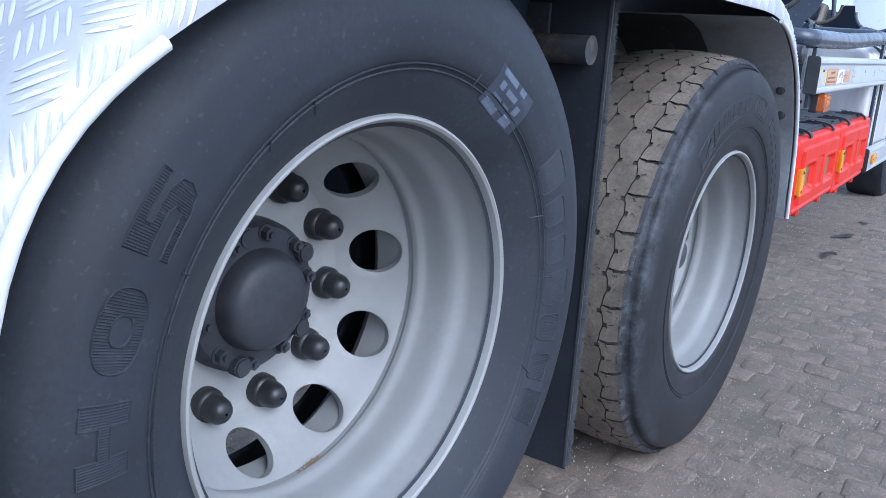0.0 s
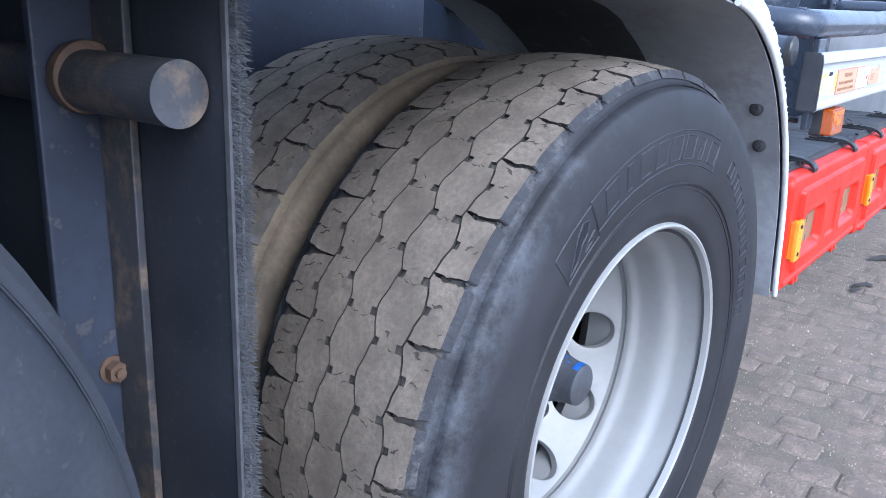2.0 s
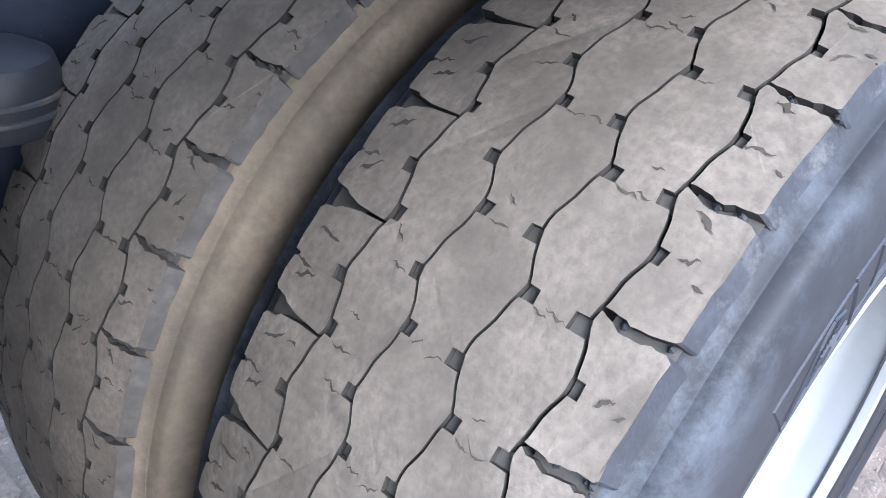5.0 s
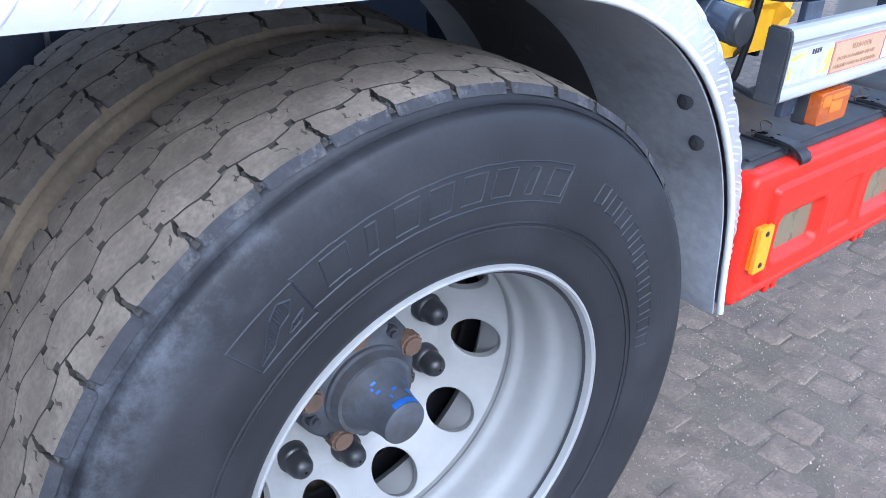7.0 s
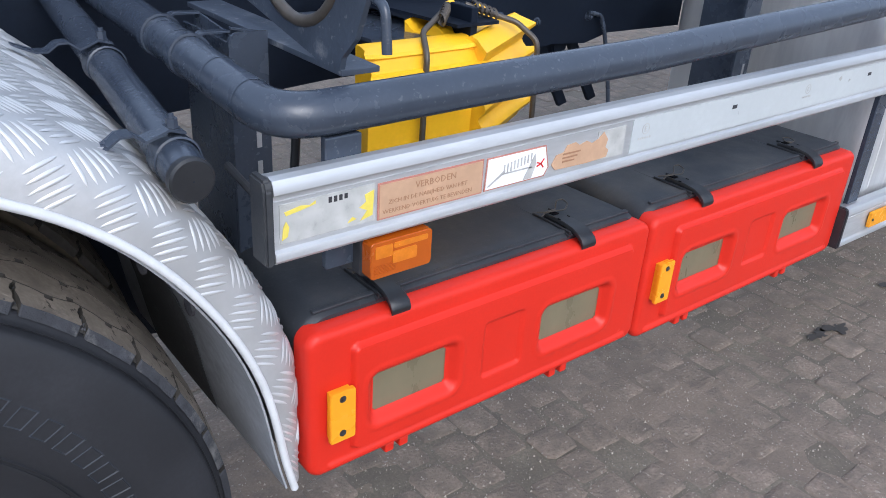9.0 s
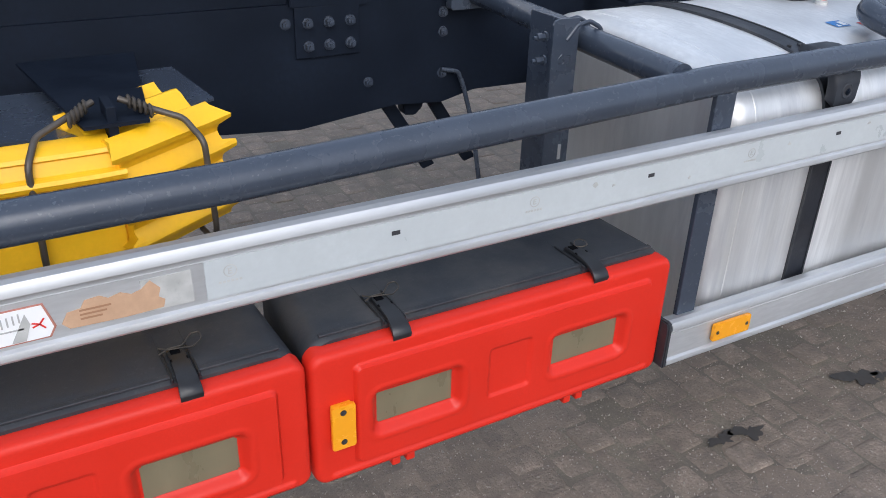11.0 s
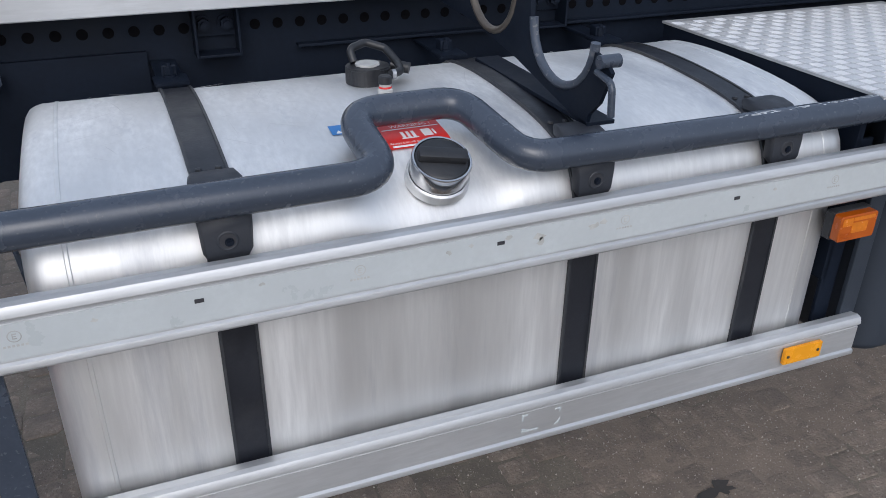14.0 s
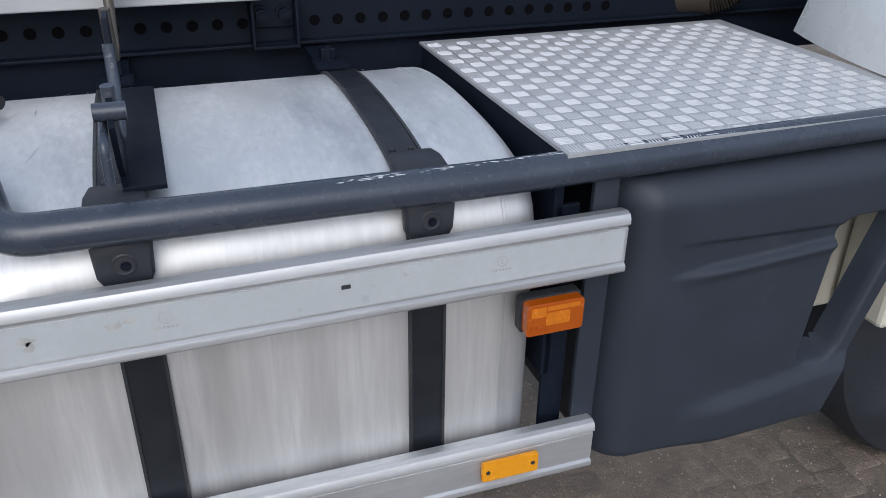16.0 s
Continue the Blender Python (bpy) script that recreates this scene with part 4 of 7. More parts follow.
def raised_marks(put, bulge, radius, parent, spots, name="raised_mark"):
    """Outlined plain shapes moulded on the sidewall: (angle, radius, width, height, skew) each."""
    side = [p for p in tyre_profile(radius, 0.30, bulge, 0.030) if p[1] < 0.05]
    for ang, r0, w, h, skew in spots:
        bm = bmesh.new()
        corner = [(-w / 2, -h / 2), (w / 2, -h / 2), (w / 2 + skew, h / 2), (-w / 2 + skew, h / 2)]
        rows = []
        for grow, lift in ((-0.0013, 0.0003), (0.0, -0.0012), (0.0013, 0.0003)):
            row = []
            for (u1, v1), (u2, v2) in zip(corner, corner[1:] + corner[:1]):
                for k in range(8):
                    u, v = u1 + (u2 - u1) * k / 8, v1 + (v2 - v1) * k / 8
                    u, v = u * (1 + 2 * grow / w), v * (1 + 2 * grow / h)
                    a, r = radians(ang) - u / r0, r0 + v
                    row.append(bm.verts.new((r * math.cos(a), sidewall_y(side, r) + lift, r * math.sin(a))))
            rows.append(row)
        for a, b in zip(rows, rows[1:]):
            for k in range(len(a)):
                bm.faces.new((a[k], a[(k + 1) % len(a)], b[(k + 1) % len(a)], b[k]))
        put(name, bm, "rubber", parent, smooth=60)


def hatched(put, parent, shapes, ang, r0, bulge, radius, step=0.0026, tall=1.0):
    """Closed outlines (u along the turn, v outward) raised on the sidewall as thin ridges and filled with fine hatching."""
    side = [p for p in tyre_profile(radius, 0.30, bulge, 0.030) if p[1] < 0.05]
    bm = bmesh.new()

    def at(u, v, lift):
        a, r = radians(ang) - u / r0, r0 + v
        return bm.verts.new((r * math.cos(a), sidewall_y(side, r) - lift, r * math.sin(a)))

    def ridge(p, q, w, lift):
        p, q = Vector(p), Vector(q)
        if (q - p).length < 1e-5:
            return
        d = (q - p).normalized()
        n = Vector((-d.y, d.x)) * w
        a, b, c = [[at(*(m_ + n * k), 0.0002 if k else lift) for m_ in (p, q)] for k in (-1, 0, 1)]
        bm.faces.new((a[0], a[1], b[1], b[0]))
        bm.faces.new((b[0], b[1], c[1], c[0]))

    shapes = [[(u * 1.05, v * tall) for u, v in s] for s in shapes]
    edges = []
    for shape in shapes:
        for p, q in zip(shape, shape[1:] + shape[:1]):
            edges.append((p, q))
            n = max(1, int(math.dist(p, q) / 0.008))
            for k in range(n):
                ridge((p[0] + (q[0] - p[0]) * k / n, p[1] + (q[1] - p[1]) * k / n), (p[0] + (q[0] - p[0]) * (k + 1) / n, p[1] + (q[1] - p[1]) * (k + 1) / n), 0.0011, 0.0017)
    lo, hi = min(p[0] for p, q in edges), max(p[0] for p, q in edges)
    u = lo + step
    while u < hi:
        cuts = sorted(p[1] + (q[1] - p[1]) * (u - p[0]) / (q[0] - p[0]) for p, q in edges if (p[0] - u) * (q[0] - u) < 0)
        for a, b in zip(cuts[::2], cuts[1::2]):
            n = max(1, int((b - a) / 0.012))
            for k in range(n):
                ridge((u, a + (b - a) * k / n), (u, a + (b - a) * (k + 1) / n), 0.0007, 0.0009)
        u += step
    marks = put("raised_mark", bm, "rubber", parent, "raised hatched mark moulded in the rubber", smooth=60)
    marks["kind"] = "stuff"


def ring_of(w, h, n=28):
    return [(w * math.copysign(abs(math.cos(a)) ** 0.8, math.cos(a)), h * math.copysign(abs(math.sin(a)) ** 0.8, math.sin(a))) for a in (math.tau * k / n for k in range(n))]


FIVE = [(-0.034, -0.043), (0.012, -0.043), (0.030, -0.034), (0.036, -0.014), (0.034, 0.006), (0.020, 0.016), (-0.010, 0.016), (-0.010, 0.026), (0.034, 0.026), (0.034, 0.043),
        (-0.034, 0.043), (-0.034, -0.002), (0.006, -0.002), (0.012, -0.010), (0.010, -0.022), (0.002, -0.026), (-0.034, -0.026)]
hatched(put_a, tyre_a, [FIVE], 146.5, 0.408, BULGE_A, 0.523, tall=0.56)
hatched(put_a, tyre_a, [ring_of(0.036, 0.042), ring_of(0.013, 0.018)], 161.0, 0.407, BULGE_A, 0.523, tall=0.56)
BAR_H = [(-0.034, -0.043), (-0.014, -0.043), (-0.014, -0.010), (0.014, -0.010), (0.014, -0.043), (0.034, -0.043), (0.034, 0.043), (0.014, 0.043), (0.014, 0.010),
         (-0.014, 0.010), (-0.014, 0.043), (-0.034, 0.043)]
hatched(put_a, tyre_a, [BAR_H], 175.0, 0.406, BULGE_A, 0.523, tall=0.56)
hatched(put_a, tyre_a, [[(-0.070, -0.009), (0.060, -0.009), (0.060, 0.009), (-0.070, 0.009)]], 172, 0.340, BULGE_A, 0.523, 0.006)
# plain blocks where the maker's lettering stands
for k in range(7):
    w, hh = (0.026, 0.029) if k in (0, 3, 6) else (0.021, 0.022)
    hatched(put_a, tyre_a, [rounded_rect(-w, w, -0.029, -0.029 + 2 * hh, 0.008, 3)], 30.5 - 10.0 * k, 0.386, BULGE_A, 0.523)
rnd = random.Random(8)
for a, r, ln, tilt in ((128, 0.34, 0.014, 80), (116, 0.333, 0.02, 100), (152, 0.345, 0.016, 95), (22, 0.335, 0.02, 80), (5, 0.34, 0.03, 75), (-20, 0.345, 0.02, 60), (70, 0.345, 0.02, 85)):
    hatched(put_a, tyre_a, [[(0, 0), (ln * math.cos(radians(tilt)), ln * math.sin(radians(tilt))), (0.0006, 0)]], a, r, BULGE_A, 0.523, 0.05)
raised_marks(put_b, BULGE_B, 0.5245, tyre_b, [(116.5 - 6.4 * k, 0.409, 0.032 if k not in (1, 6) else 0.013, 0.034, 0.006) for k in range(8)])
raised_marks(put_b, BULGE_B, 0.5245, tyre_b, [(128.5, 0.403, 0.088, 0.054, 0.0), (95.5, 0.409, 0.385, 0.050, 0.0)])
for pts in ([(-0.036, -0.020), (-0.012, -0.016), (0.004, -0.004), (0.020, 0.000), (0.030, 0.012), (0.018, 0.020), (0.002, 0.012), (-0.016, -0.004)],
            [(0.006, -0.020), (0.024, -0.018), (0.034, -0.008), (0.016, -0.012)]):
    hatched(put_b, tyre_b, [pts], 128.5, 0.403, BULGE_B, 0.5245, 0.0034)
raised_marks(put_b, BULGE_B, 0.5245, tyre_b, [(58 - 4.8 * k, 0.414 - 0.0035 * k, 0.020, 0.026, 0.004) for k in range(11)])

# foil label stuck on the lifted tyre
lab_side = [p for p in tyre_profile(0.523, 0.30, BULGE_A, 0.006) if p[1] < 0.05]


def on_sidewall(u0, u1, v0, v1, ang, r0, lift):
    bm = bmesh.new()
    n = 8
    grid = []
    for i in range(n + 1):
        row = []
        for j in range(n + 1):
            u, v = u0 + (u1 - u0) * i / n, v0 + (v1 - v0) * j / n
            a = radians(ang)
            p = Vector((math.cos(a), math.sin(a))) * (r0 + v) + Vector((math.sin(a), -math.cos(a))) * u
            r = p.length
            row.append(bm.verts.new((p.x, sidewall_y(lab_side, r) - lift, p.y)))
        grid.append(row)
    for i in range(n):
        for j in range(n):
            bm.faces.new((grid[i][j], grid[i + 1][j], grid[i + 1][j + 1], grid[i][j + 1]))
    return bm


LA, LR = 57.6, 0.364
label_ = put_a("label", on_sidewall(-0.049, 0.049, -0.028, 0.028, LA, LR, 0.0009), "label", tyre_a, "worn dark foil label with pale print")
for u0, u1, v0, v1 in ((-0.040, 0.0, 0.018, 0.027), (0.010, 0.026, 0.018, 0.027), (-0.040, -0.004, -0.027, -0.017), (0.012, 0.034, -0.026, -0.014),
                       (-0.014, 0.014, 0.002, 0.010), (-0.034, -0.022, 0.001, 0.012), (0.020, 0.032, -0.008, 0.004), (-0.034, -0.010, -0.010, -0.006),
                       (-0.004, 0.012, -0.010, -0.006)):
    put_a("print", on_sidewall(u0, u1, v0, v1, LA, LR, 0.0014), "labelbar", tyre_a)

# ---------- side guard rails ----------
def slope(bm, x0, rise):
    for v in bm.verts:
        v.co.z += rise * (v.co.x - x0)
    return bm


def rail(name, x0, x1, y, z0, z1, rise, label, cap_left=True):
    """An extruded aluminium rail: two ribs, a sunken band and turned edges."""
    out = [(0.034, z1 - 0.004), (0.014, z1), (0.005, z1 - 0.003), (0.001, z1 - 0.010), (0.0, z1 - 0.019), (0.002, z1 - 0.0215), (0.0055, z1 - 0.0225),
           (0.0065, z1 - 0.026), (0.0065, z1 - 0.029), (0.0050, z1 - 0.0295), (0.0050, z0 + 0.020), (0.0062, z0 + 0.0195), (0.0062, z0 + 0.017),
           (0.001, z0 + 0.014), (0.0, z0 + 0.011), (0.0, z0 + 0.004), (0.003, z0),
           (0.034, z0), (0.034, z0 + 0.004), (0.010, z0 + 0.006), (0.010, z1 - 0.007), (0.034, z1 - 0.008)]
    ob = thing(name, ((x0 + x1) / 2, y, (z0 + z1) / 2), label, "side guard")
    bm = add_prism(bmesh.new(), [(y + a, b) for a, b in out], "x", x0, x1)
    part("profile", slope(bm, x0, rise), "alu", ob, smooth=25)
    if cap_left:
        bm = prism([(y - 0.001 + a, b) for a, b in ((0.038, z1 + 0.001), (0.004, z1), (0.0, z1 - 0.012), (0.0, z0 - 0.001), (0.038, z0 - 0.001))], "x",
                   x0 - 0.013, x0 - 0.0005, 0.003)
        part("end_cap", bm, "boxblack", ob, "black plastic end cap")
    return ob


RISE = 0.0034
rail_top = rail("side_guard_rail", 0.004, 3.397, 0.0, 0.927, 1.036, RISE, "scuffed aluminium side guard rail with white reflective tape")
rail_low = rail("side_guard_rail", 1.560, 3.386, 0.011, 0.531, 0.638, -0.0125, "plain aluminium lower side guard rail")


def rz(x, z):
    """A height on the upper rail, carried along its slight slope."""
    return z + RISE * x


def on_rail(x0, x1, z0, z1, y=0.0046, thick=0.0008):
    return slope(boxed(x0, x1, y - thick, y + 0.0006, z0, z1), 0.0, RISE)


tape = part("reflective_tape", on_rail(0.642, 3.392, 0.9485, 1.0065, 0.0046, 0.0006), "tape", rail_top, "white reflective tape with small marks")
TOP_E = (0.676, 1.176, 1.676, 2.176, 2.676, 3.176)
for x in TOP_E:
    bm = bmesh.new()
    ring = [(0.0080, 0.0), (0.0095, 0.0), (0.0095, -0.0003), (0.0080, -0.0003)]
    add_lathe(bm, ring, 24, (x, 0.0038, rz(x, 0.986)), close=True)
    for a, b, c, d in ((-0.003, -0.0015, -0.0045, 0.0045), (-0.0015, 0.003, 0.003, 0.0045), (-0.0015, 0.003, -0.0045, -0.003), (-0.0015, 0.002, -0.0007, 0.0007)):
        add_box(bm, x + a, x + b, 0.0034, 0.0038, rz(x, 0.986) + c, rz(x, 0.986) + d)
    part("approval_mark", bm, "greyglue", tape)
    for k in range(6):
        part("print", boxed(x - 0.017 + 0.0057 * k, x - 0.0133 + 0.0057 * k, 0.0035, 0.0039, rz(x, 0.9690), rz(x, 0.9725)), "greyglue", tape)
for x in (0.925, 1.425, 1.926, 2.426, 2.928):
    part("print", boxed(x - 0.007, x + 0.007, 0.0034, 0.0039, rz(x, 0.983), rz(x, 0.990)), "ink", tape)
rnd = random.Random(4)
for x, z, s in ((2.33, 0.987, 6), (2.37, 0.992, 5), (2.44, 0.994, 7), (2.50, 0.985, 12), (2.505, 0.975, 9), (2.61, 0.985, 13), (2.63, 0.990, 8), (1.78, 0.988, 5),
                (1.30, 0.992, 6), (1.34, 0.984, 4), (2.02, 0.994, 5), (3.02, 0.99, 5), (1.52, 0.965, 4)):
    bm = bmesh.new()
    pts = [(x + s * 0.001 * (0.4 + 0.6 * rnd.random()) * math.cos(a) * 1.2, rz(x, z) + s * 0.001 * (0.3 + 0.7 * rnd.random()) * math.sin(a))
           for a in (math.tau * k / 9 for k in range(9))]
    add_prism(bm, pts, "y", 0.0035, 0.0040)
    part("scuff", bm, "greyglue", tape)


def lettering(text, size, x, y, z, mat, parent, squeeze=1.0):
    """A flat line of print facing -y, its left end at x."""
    cu = bpy.data.curves.new("print", "FONT")
    cu.body, cu.size, cu.extrude, cu.resolution_u = text, size, 0.0002, 1
    ob = bpy.data.objects.new("print", cu)
    me = bpy.data.meshes.new_from_object(ob)
    me.transform(Matrix(((squeeze, 0, 0, x), (0, 0, -1, y), (RISE * squeeze, 1, 0, z), (0, 0, 0, 1))))
    bpy.data.objects.remove(ob)
    bpy.data.curves.remove(cu)
    me.materials.append(M[mat])
    out = new("print", me)
    out.parent = parent
    out.matrix_parent_inverse = Matrix.Translation(parent.location).inverted()
    return out


# worn stickers at the rail's rear end
rest = part("sticker_rest", on_rail(0.012, 0.146, 0.951, 1.002), "greyglue", rail_top, "peeled sticker with yellow remains")
for pts in (((0.018, 0.992), (0.040, 0.996), (0.052, 0.994), (0.060, 0.998), (0.060, 0.994), (0.040, 0.990), (0.020, 0.987)),
            ((0.014, 0.956), (0.022, 0.960), (0.024, 0.972), (0.020, 0.980), (0.016, 0.972)),
            ((0.124, 0.956), (0.142, 0.960), (0.144, 0.994), (0.130, 0.990), (0.132, 0.980), (0.122, 0.974), (0.134, 0.968)),
            ((0.105, 0.957), (0.118, 0.960), (0.112, 0.964))):
    part("yellow_flake", prism([(a, rz(a, b)) for a, b in pts], "y", 0.0030, 0.0037), "yellowglue", rail_top)
for k in range(4):
    part("print", boxed(0.078 + 0.0075 * k, 0.0825 + 0.0075 * k, 0.0031, 0.0037, 0.990 + rnd.random() * 0.002, 0.9985), "ink", rail_top)
sign = part("sticker", on_rail(0.150, 0.326, 0.9490, 1.0000), "fadedred", rail_top, "brown warning sticker with a faded red border")
part("sticker_field", on_rail(0.1525, 0.3235, 0.9515, 0.9975, 0.0037), "brown", rail_top)
lettering("VERBODEN", 0.0135, 0.208, 0.0026, rz(0.2, 0.9825), "brownink", rail_top)
lettering("ZICH IN DE NABIJHEID VAN HET", 0.0088, 0.166, 0.0026, rz(0.166, 0.9690), "brownink", rail_top, 1.02)
lettering("WERKEND VOERTUIG TE BEVINDEN", 0.0088, 0.157, 0.0026, rz(0.157, 0.9565), "brownink", rail_top, 1.04)
part("sticker", prism([(a, rz(a, b)) for a, b in ((0.330, 0.950), (0.448, 0.950), (0.456, 0.964), (0.446, 0.999), (0.332, 0.999))], "y", 0.0036, 0.0048), "fadedred", rail_top)
part("sticker", prism([(a, rz(a, b)) for a, b in ((0.332, 0.952), (0.446, 0.952), (0.453, 0.964), (0.444, 0.997), (0.334, 0.997))], "y", 0.0030, 0.0037), "whiteink", rail_top,
     "scratched white pictogram sticker")
bm = bmesh.new()
for k in range(9):
    add_box(bm, 0.364 + 0.0065 * k, 0.366 + 0.0065 * k, 0.0022, 0.0031, rz(0.4, 0.970 + 0.0012 * k), rz(0.4, 0.984 + 0.0010 * k))
add_box(bm, 0.362, 0.420, 0.0022, 0.0031, rz(0.4, 0.9695), rz(0.4, 0.9715), turn=None)
part("pictogram", bm, "greyglue", rail_top)
part("pictogram", prism([(a, rz(a, b)) for a, b in ((0.404, 0.953), (0.420, 0.953), (0.428, 0.975), (0.424, 0.990))], "y", 0.0022, 0.0031), "greyglue", rail_top)
part("pictogram", prism([(a, rz(a, b)) for a, b in ((0.334, 0.956), (0.338, 0.956), (0.366, 0.972), (0.364, 0.975))], "y", 0.0022, 0.0031), "greyglue", rail_top)
bm = bmesh.new()
for a in (40, 140, 250, 290):
    add_box(bm, -0.001, 0.001, 0.0022, 0.0030, 0, 0.009, turn=Matrix.Translation((0.438, 0, rz(0.44, 0.972))) @ Matrix.Rotation(radians(a), 4, "Y"))
part("pictogram", bm, "redink", rail_top)
rag = [(0.462, 0.964), (0.470, 0.955), (0.500, 0.954), (0.540, 0.953), (0.585, 0.955), (0.588, 0.966), (0.580, 0.972), (0.584, 0.984), (0.572, 0.998), (0.560, 0.988),
       (0.548, 0.984), (0.535, 0.990), (0.520, 0.986), (0.510, 0.992), (0.492, 0.990), (0.486, 0.980), (0.470, 0.978)]
part("sticker_rest", prism([(a, rz(a, b)) for a, b in rag], "y", 0.0034, 0.0046), "brown", rail_top, "torn tan sticker")
part("sticker_rest", on_rail(0.560, 0.625, 0.952, 1.000, 0.0049), "greyglue", rail_top)
for k in range(3):
    part("print", boxed(0.484, 0.522 - 0.006 * k, 0.0026, 0.0035, rz(0.5, 0.976 - 0.006 * k), rz(0.5, 0.9785 - 0.006 * k)), "brownink", rail_top)

# lower rail: amber reflectors and torn tape ends
for x, z in ((1.735, 0.580), (3.214, 0.562)):
    mark = thing("reflector", (x, 0.011, z), "amber rectangular reflector screwed to the lower guard rail", "reflector", "amber reflectors")
    part("lens", slope(prism(rounded_rect(x - 0.055, x + 0.055, z - 0.021, z + 0.021, 0.004, 3), "y", 0.004, 0.013, 0.002, 2), x, -0.0125), "yellowmark", mark, smooth=30)
    for s in (-1, 1):
        part("bolt", add_bolt(bmesh.new(), (x + s * 0.044, 0.004, z - s * 0.0005), r=0.0032, h=0.002), "ink", mark)
for pts in (((2.498, 0.592), (2.512, 0.592), (2.512, 0.588), (2.502, 0.587), (2.502, 0.576), (2.498, 0.577)), ((2.572, 0.588), (2.586, 0.587), (2.586, 0.577), (2.582, 0.578), (2.582, 0.584), (2.572, 0.584)),
            ((2.498, 0.548), (2.516, 0.546), (2.524, 0.548), (2.532, 0.544), (2.536, 0.550), (2.514, 0.551), (2.504, 0.556), (2.498, 0.556)),
            ((2.574, 0.548), (2.586, 0.548), (2.586, 0.562), (2.580, 0.553))):
    part("tape_rest", prism([(a, b) for a, b in pts], "y", 0.0150, 0.0164), "tape", rail_low)

# ---------- marker lamps ----------
def marker_lamp(x0, x1, y, z0, z1, label):
    ob = thing("marker_lamp", ((x0 + x1) / 2, y, (z0 + z1) / 2), label, "marker lamp", "amber marker lamps")
    part("base", prism(rounded_rect(x0 - 0.003, x1 + 0.003, z0 - 0.003, z1 + 0.003, 0.006, 3), "y", y + 0.020, y + 0.042, 0.002), "boxblack", ob)
    part("lens", prism(rounded_rect(x0, x1, z0, z1, 0.006, 4), "y", y, y + 0.0215, 0.004, 3), "amber", ob, "amber ribbed lens", smooth=30)
    part("inner_frame", prism(rounded_rect(x0 + 0.034, x1 - 0.026, z0 + 0.018, z1 - 0.018, 0.003, 3), "y", y - 0.0012, y + 0.001), "amberlight", ob)
    part("facet", prism(rounded_rect(x0 + 0.007, x0 + 0.034, z1 - 0.024, z1 - 0.006, 0.002, 3), "y", y - 0.0008, y + 0.001), "amberlight", ob)
    part("facet", prism(rounded_rect(x0 + 0.036, x1 - 0.008, z1 - 0.014, z1 - 0.006, 0.002, 3), "y", y - 0.0008, y + 0.001), "amberlight", ob)
    for k in range(7):
        zz = z0 + 0.007 + 0.002 * k
        part("rib", boxed(x0 + 0.006, x0 + 0.040, y - 0.0008, y + 0.001, zz, zz + 0.001), "amber", ob)
    return ob


lamp_a = marker_lamp(0.136, 0.236, -0.004, 0.868, 0.922, "amber side marker lamp hanging below the guard rail")
lamp_b = marker_lamp(3.226, 3.330, 0.004, 0.842, 0.902, "amber side marker lamp on a dark post beside the tank")
part("cable", tube([(0.12, 0.06, 0.895), (0.10, 0.09, 0.90), (0.07, 0.16, 0.93), (0.06, 0.25, 0.96)], 0.006, 0.03, 8), "boxblack", lamp_a)

# ---------- red-lidded boxes ----------
def rr_gap(x, z, x0, x1, z0, z1, r):
    """Distance outside a rounded rectangle, less than zero inside."""
    qx, qz = abs(x - (x0 + x1) / 2) - (x1 - x0) / 2 + r, abs(z - (z0 + z1) / 2) - (z1 - z0) / 2 + r
    return math.hypot(max(qx, 0), max(qz, 0)) + min(max(qx, qz), 0) - r


def eased_step(v, a, b):
    t = min(1.0, max(0.0, (v - a) / (b - a)))
    return t * t * (3 - 2 * t)


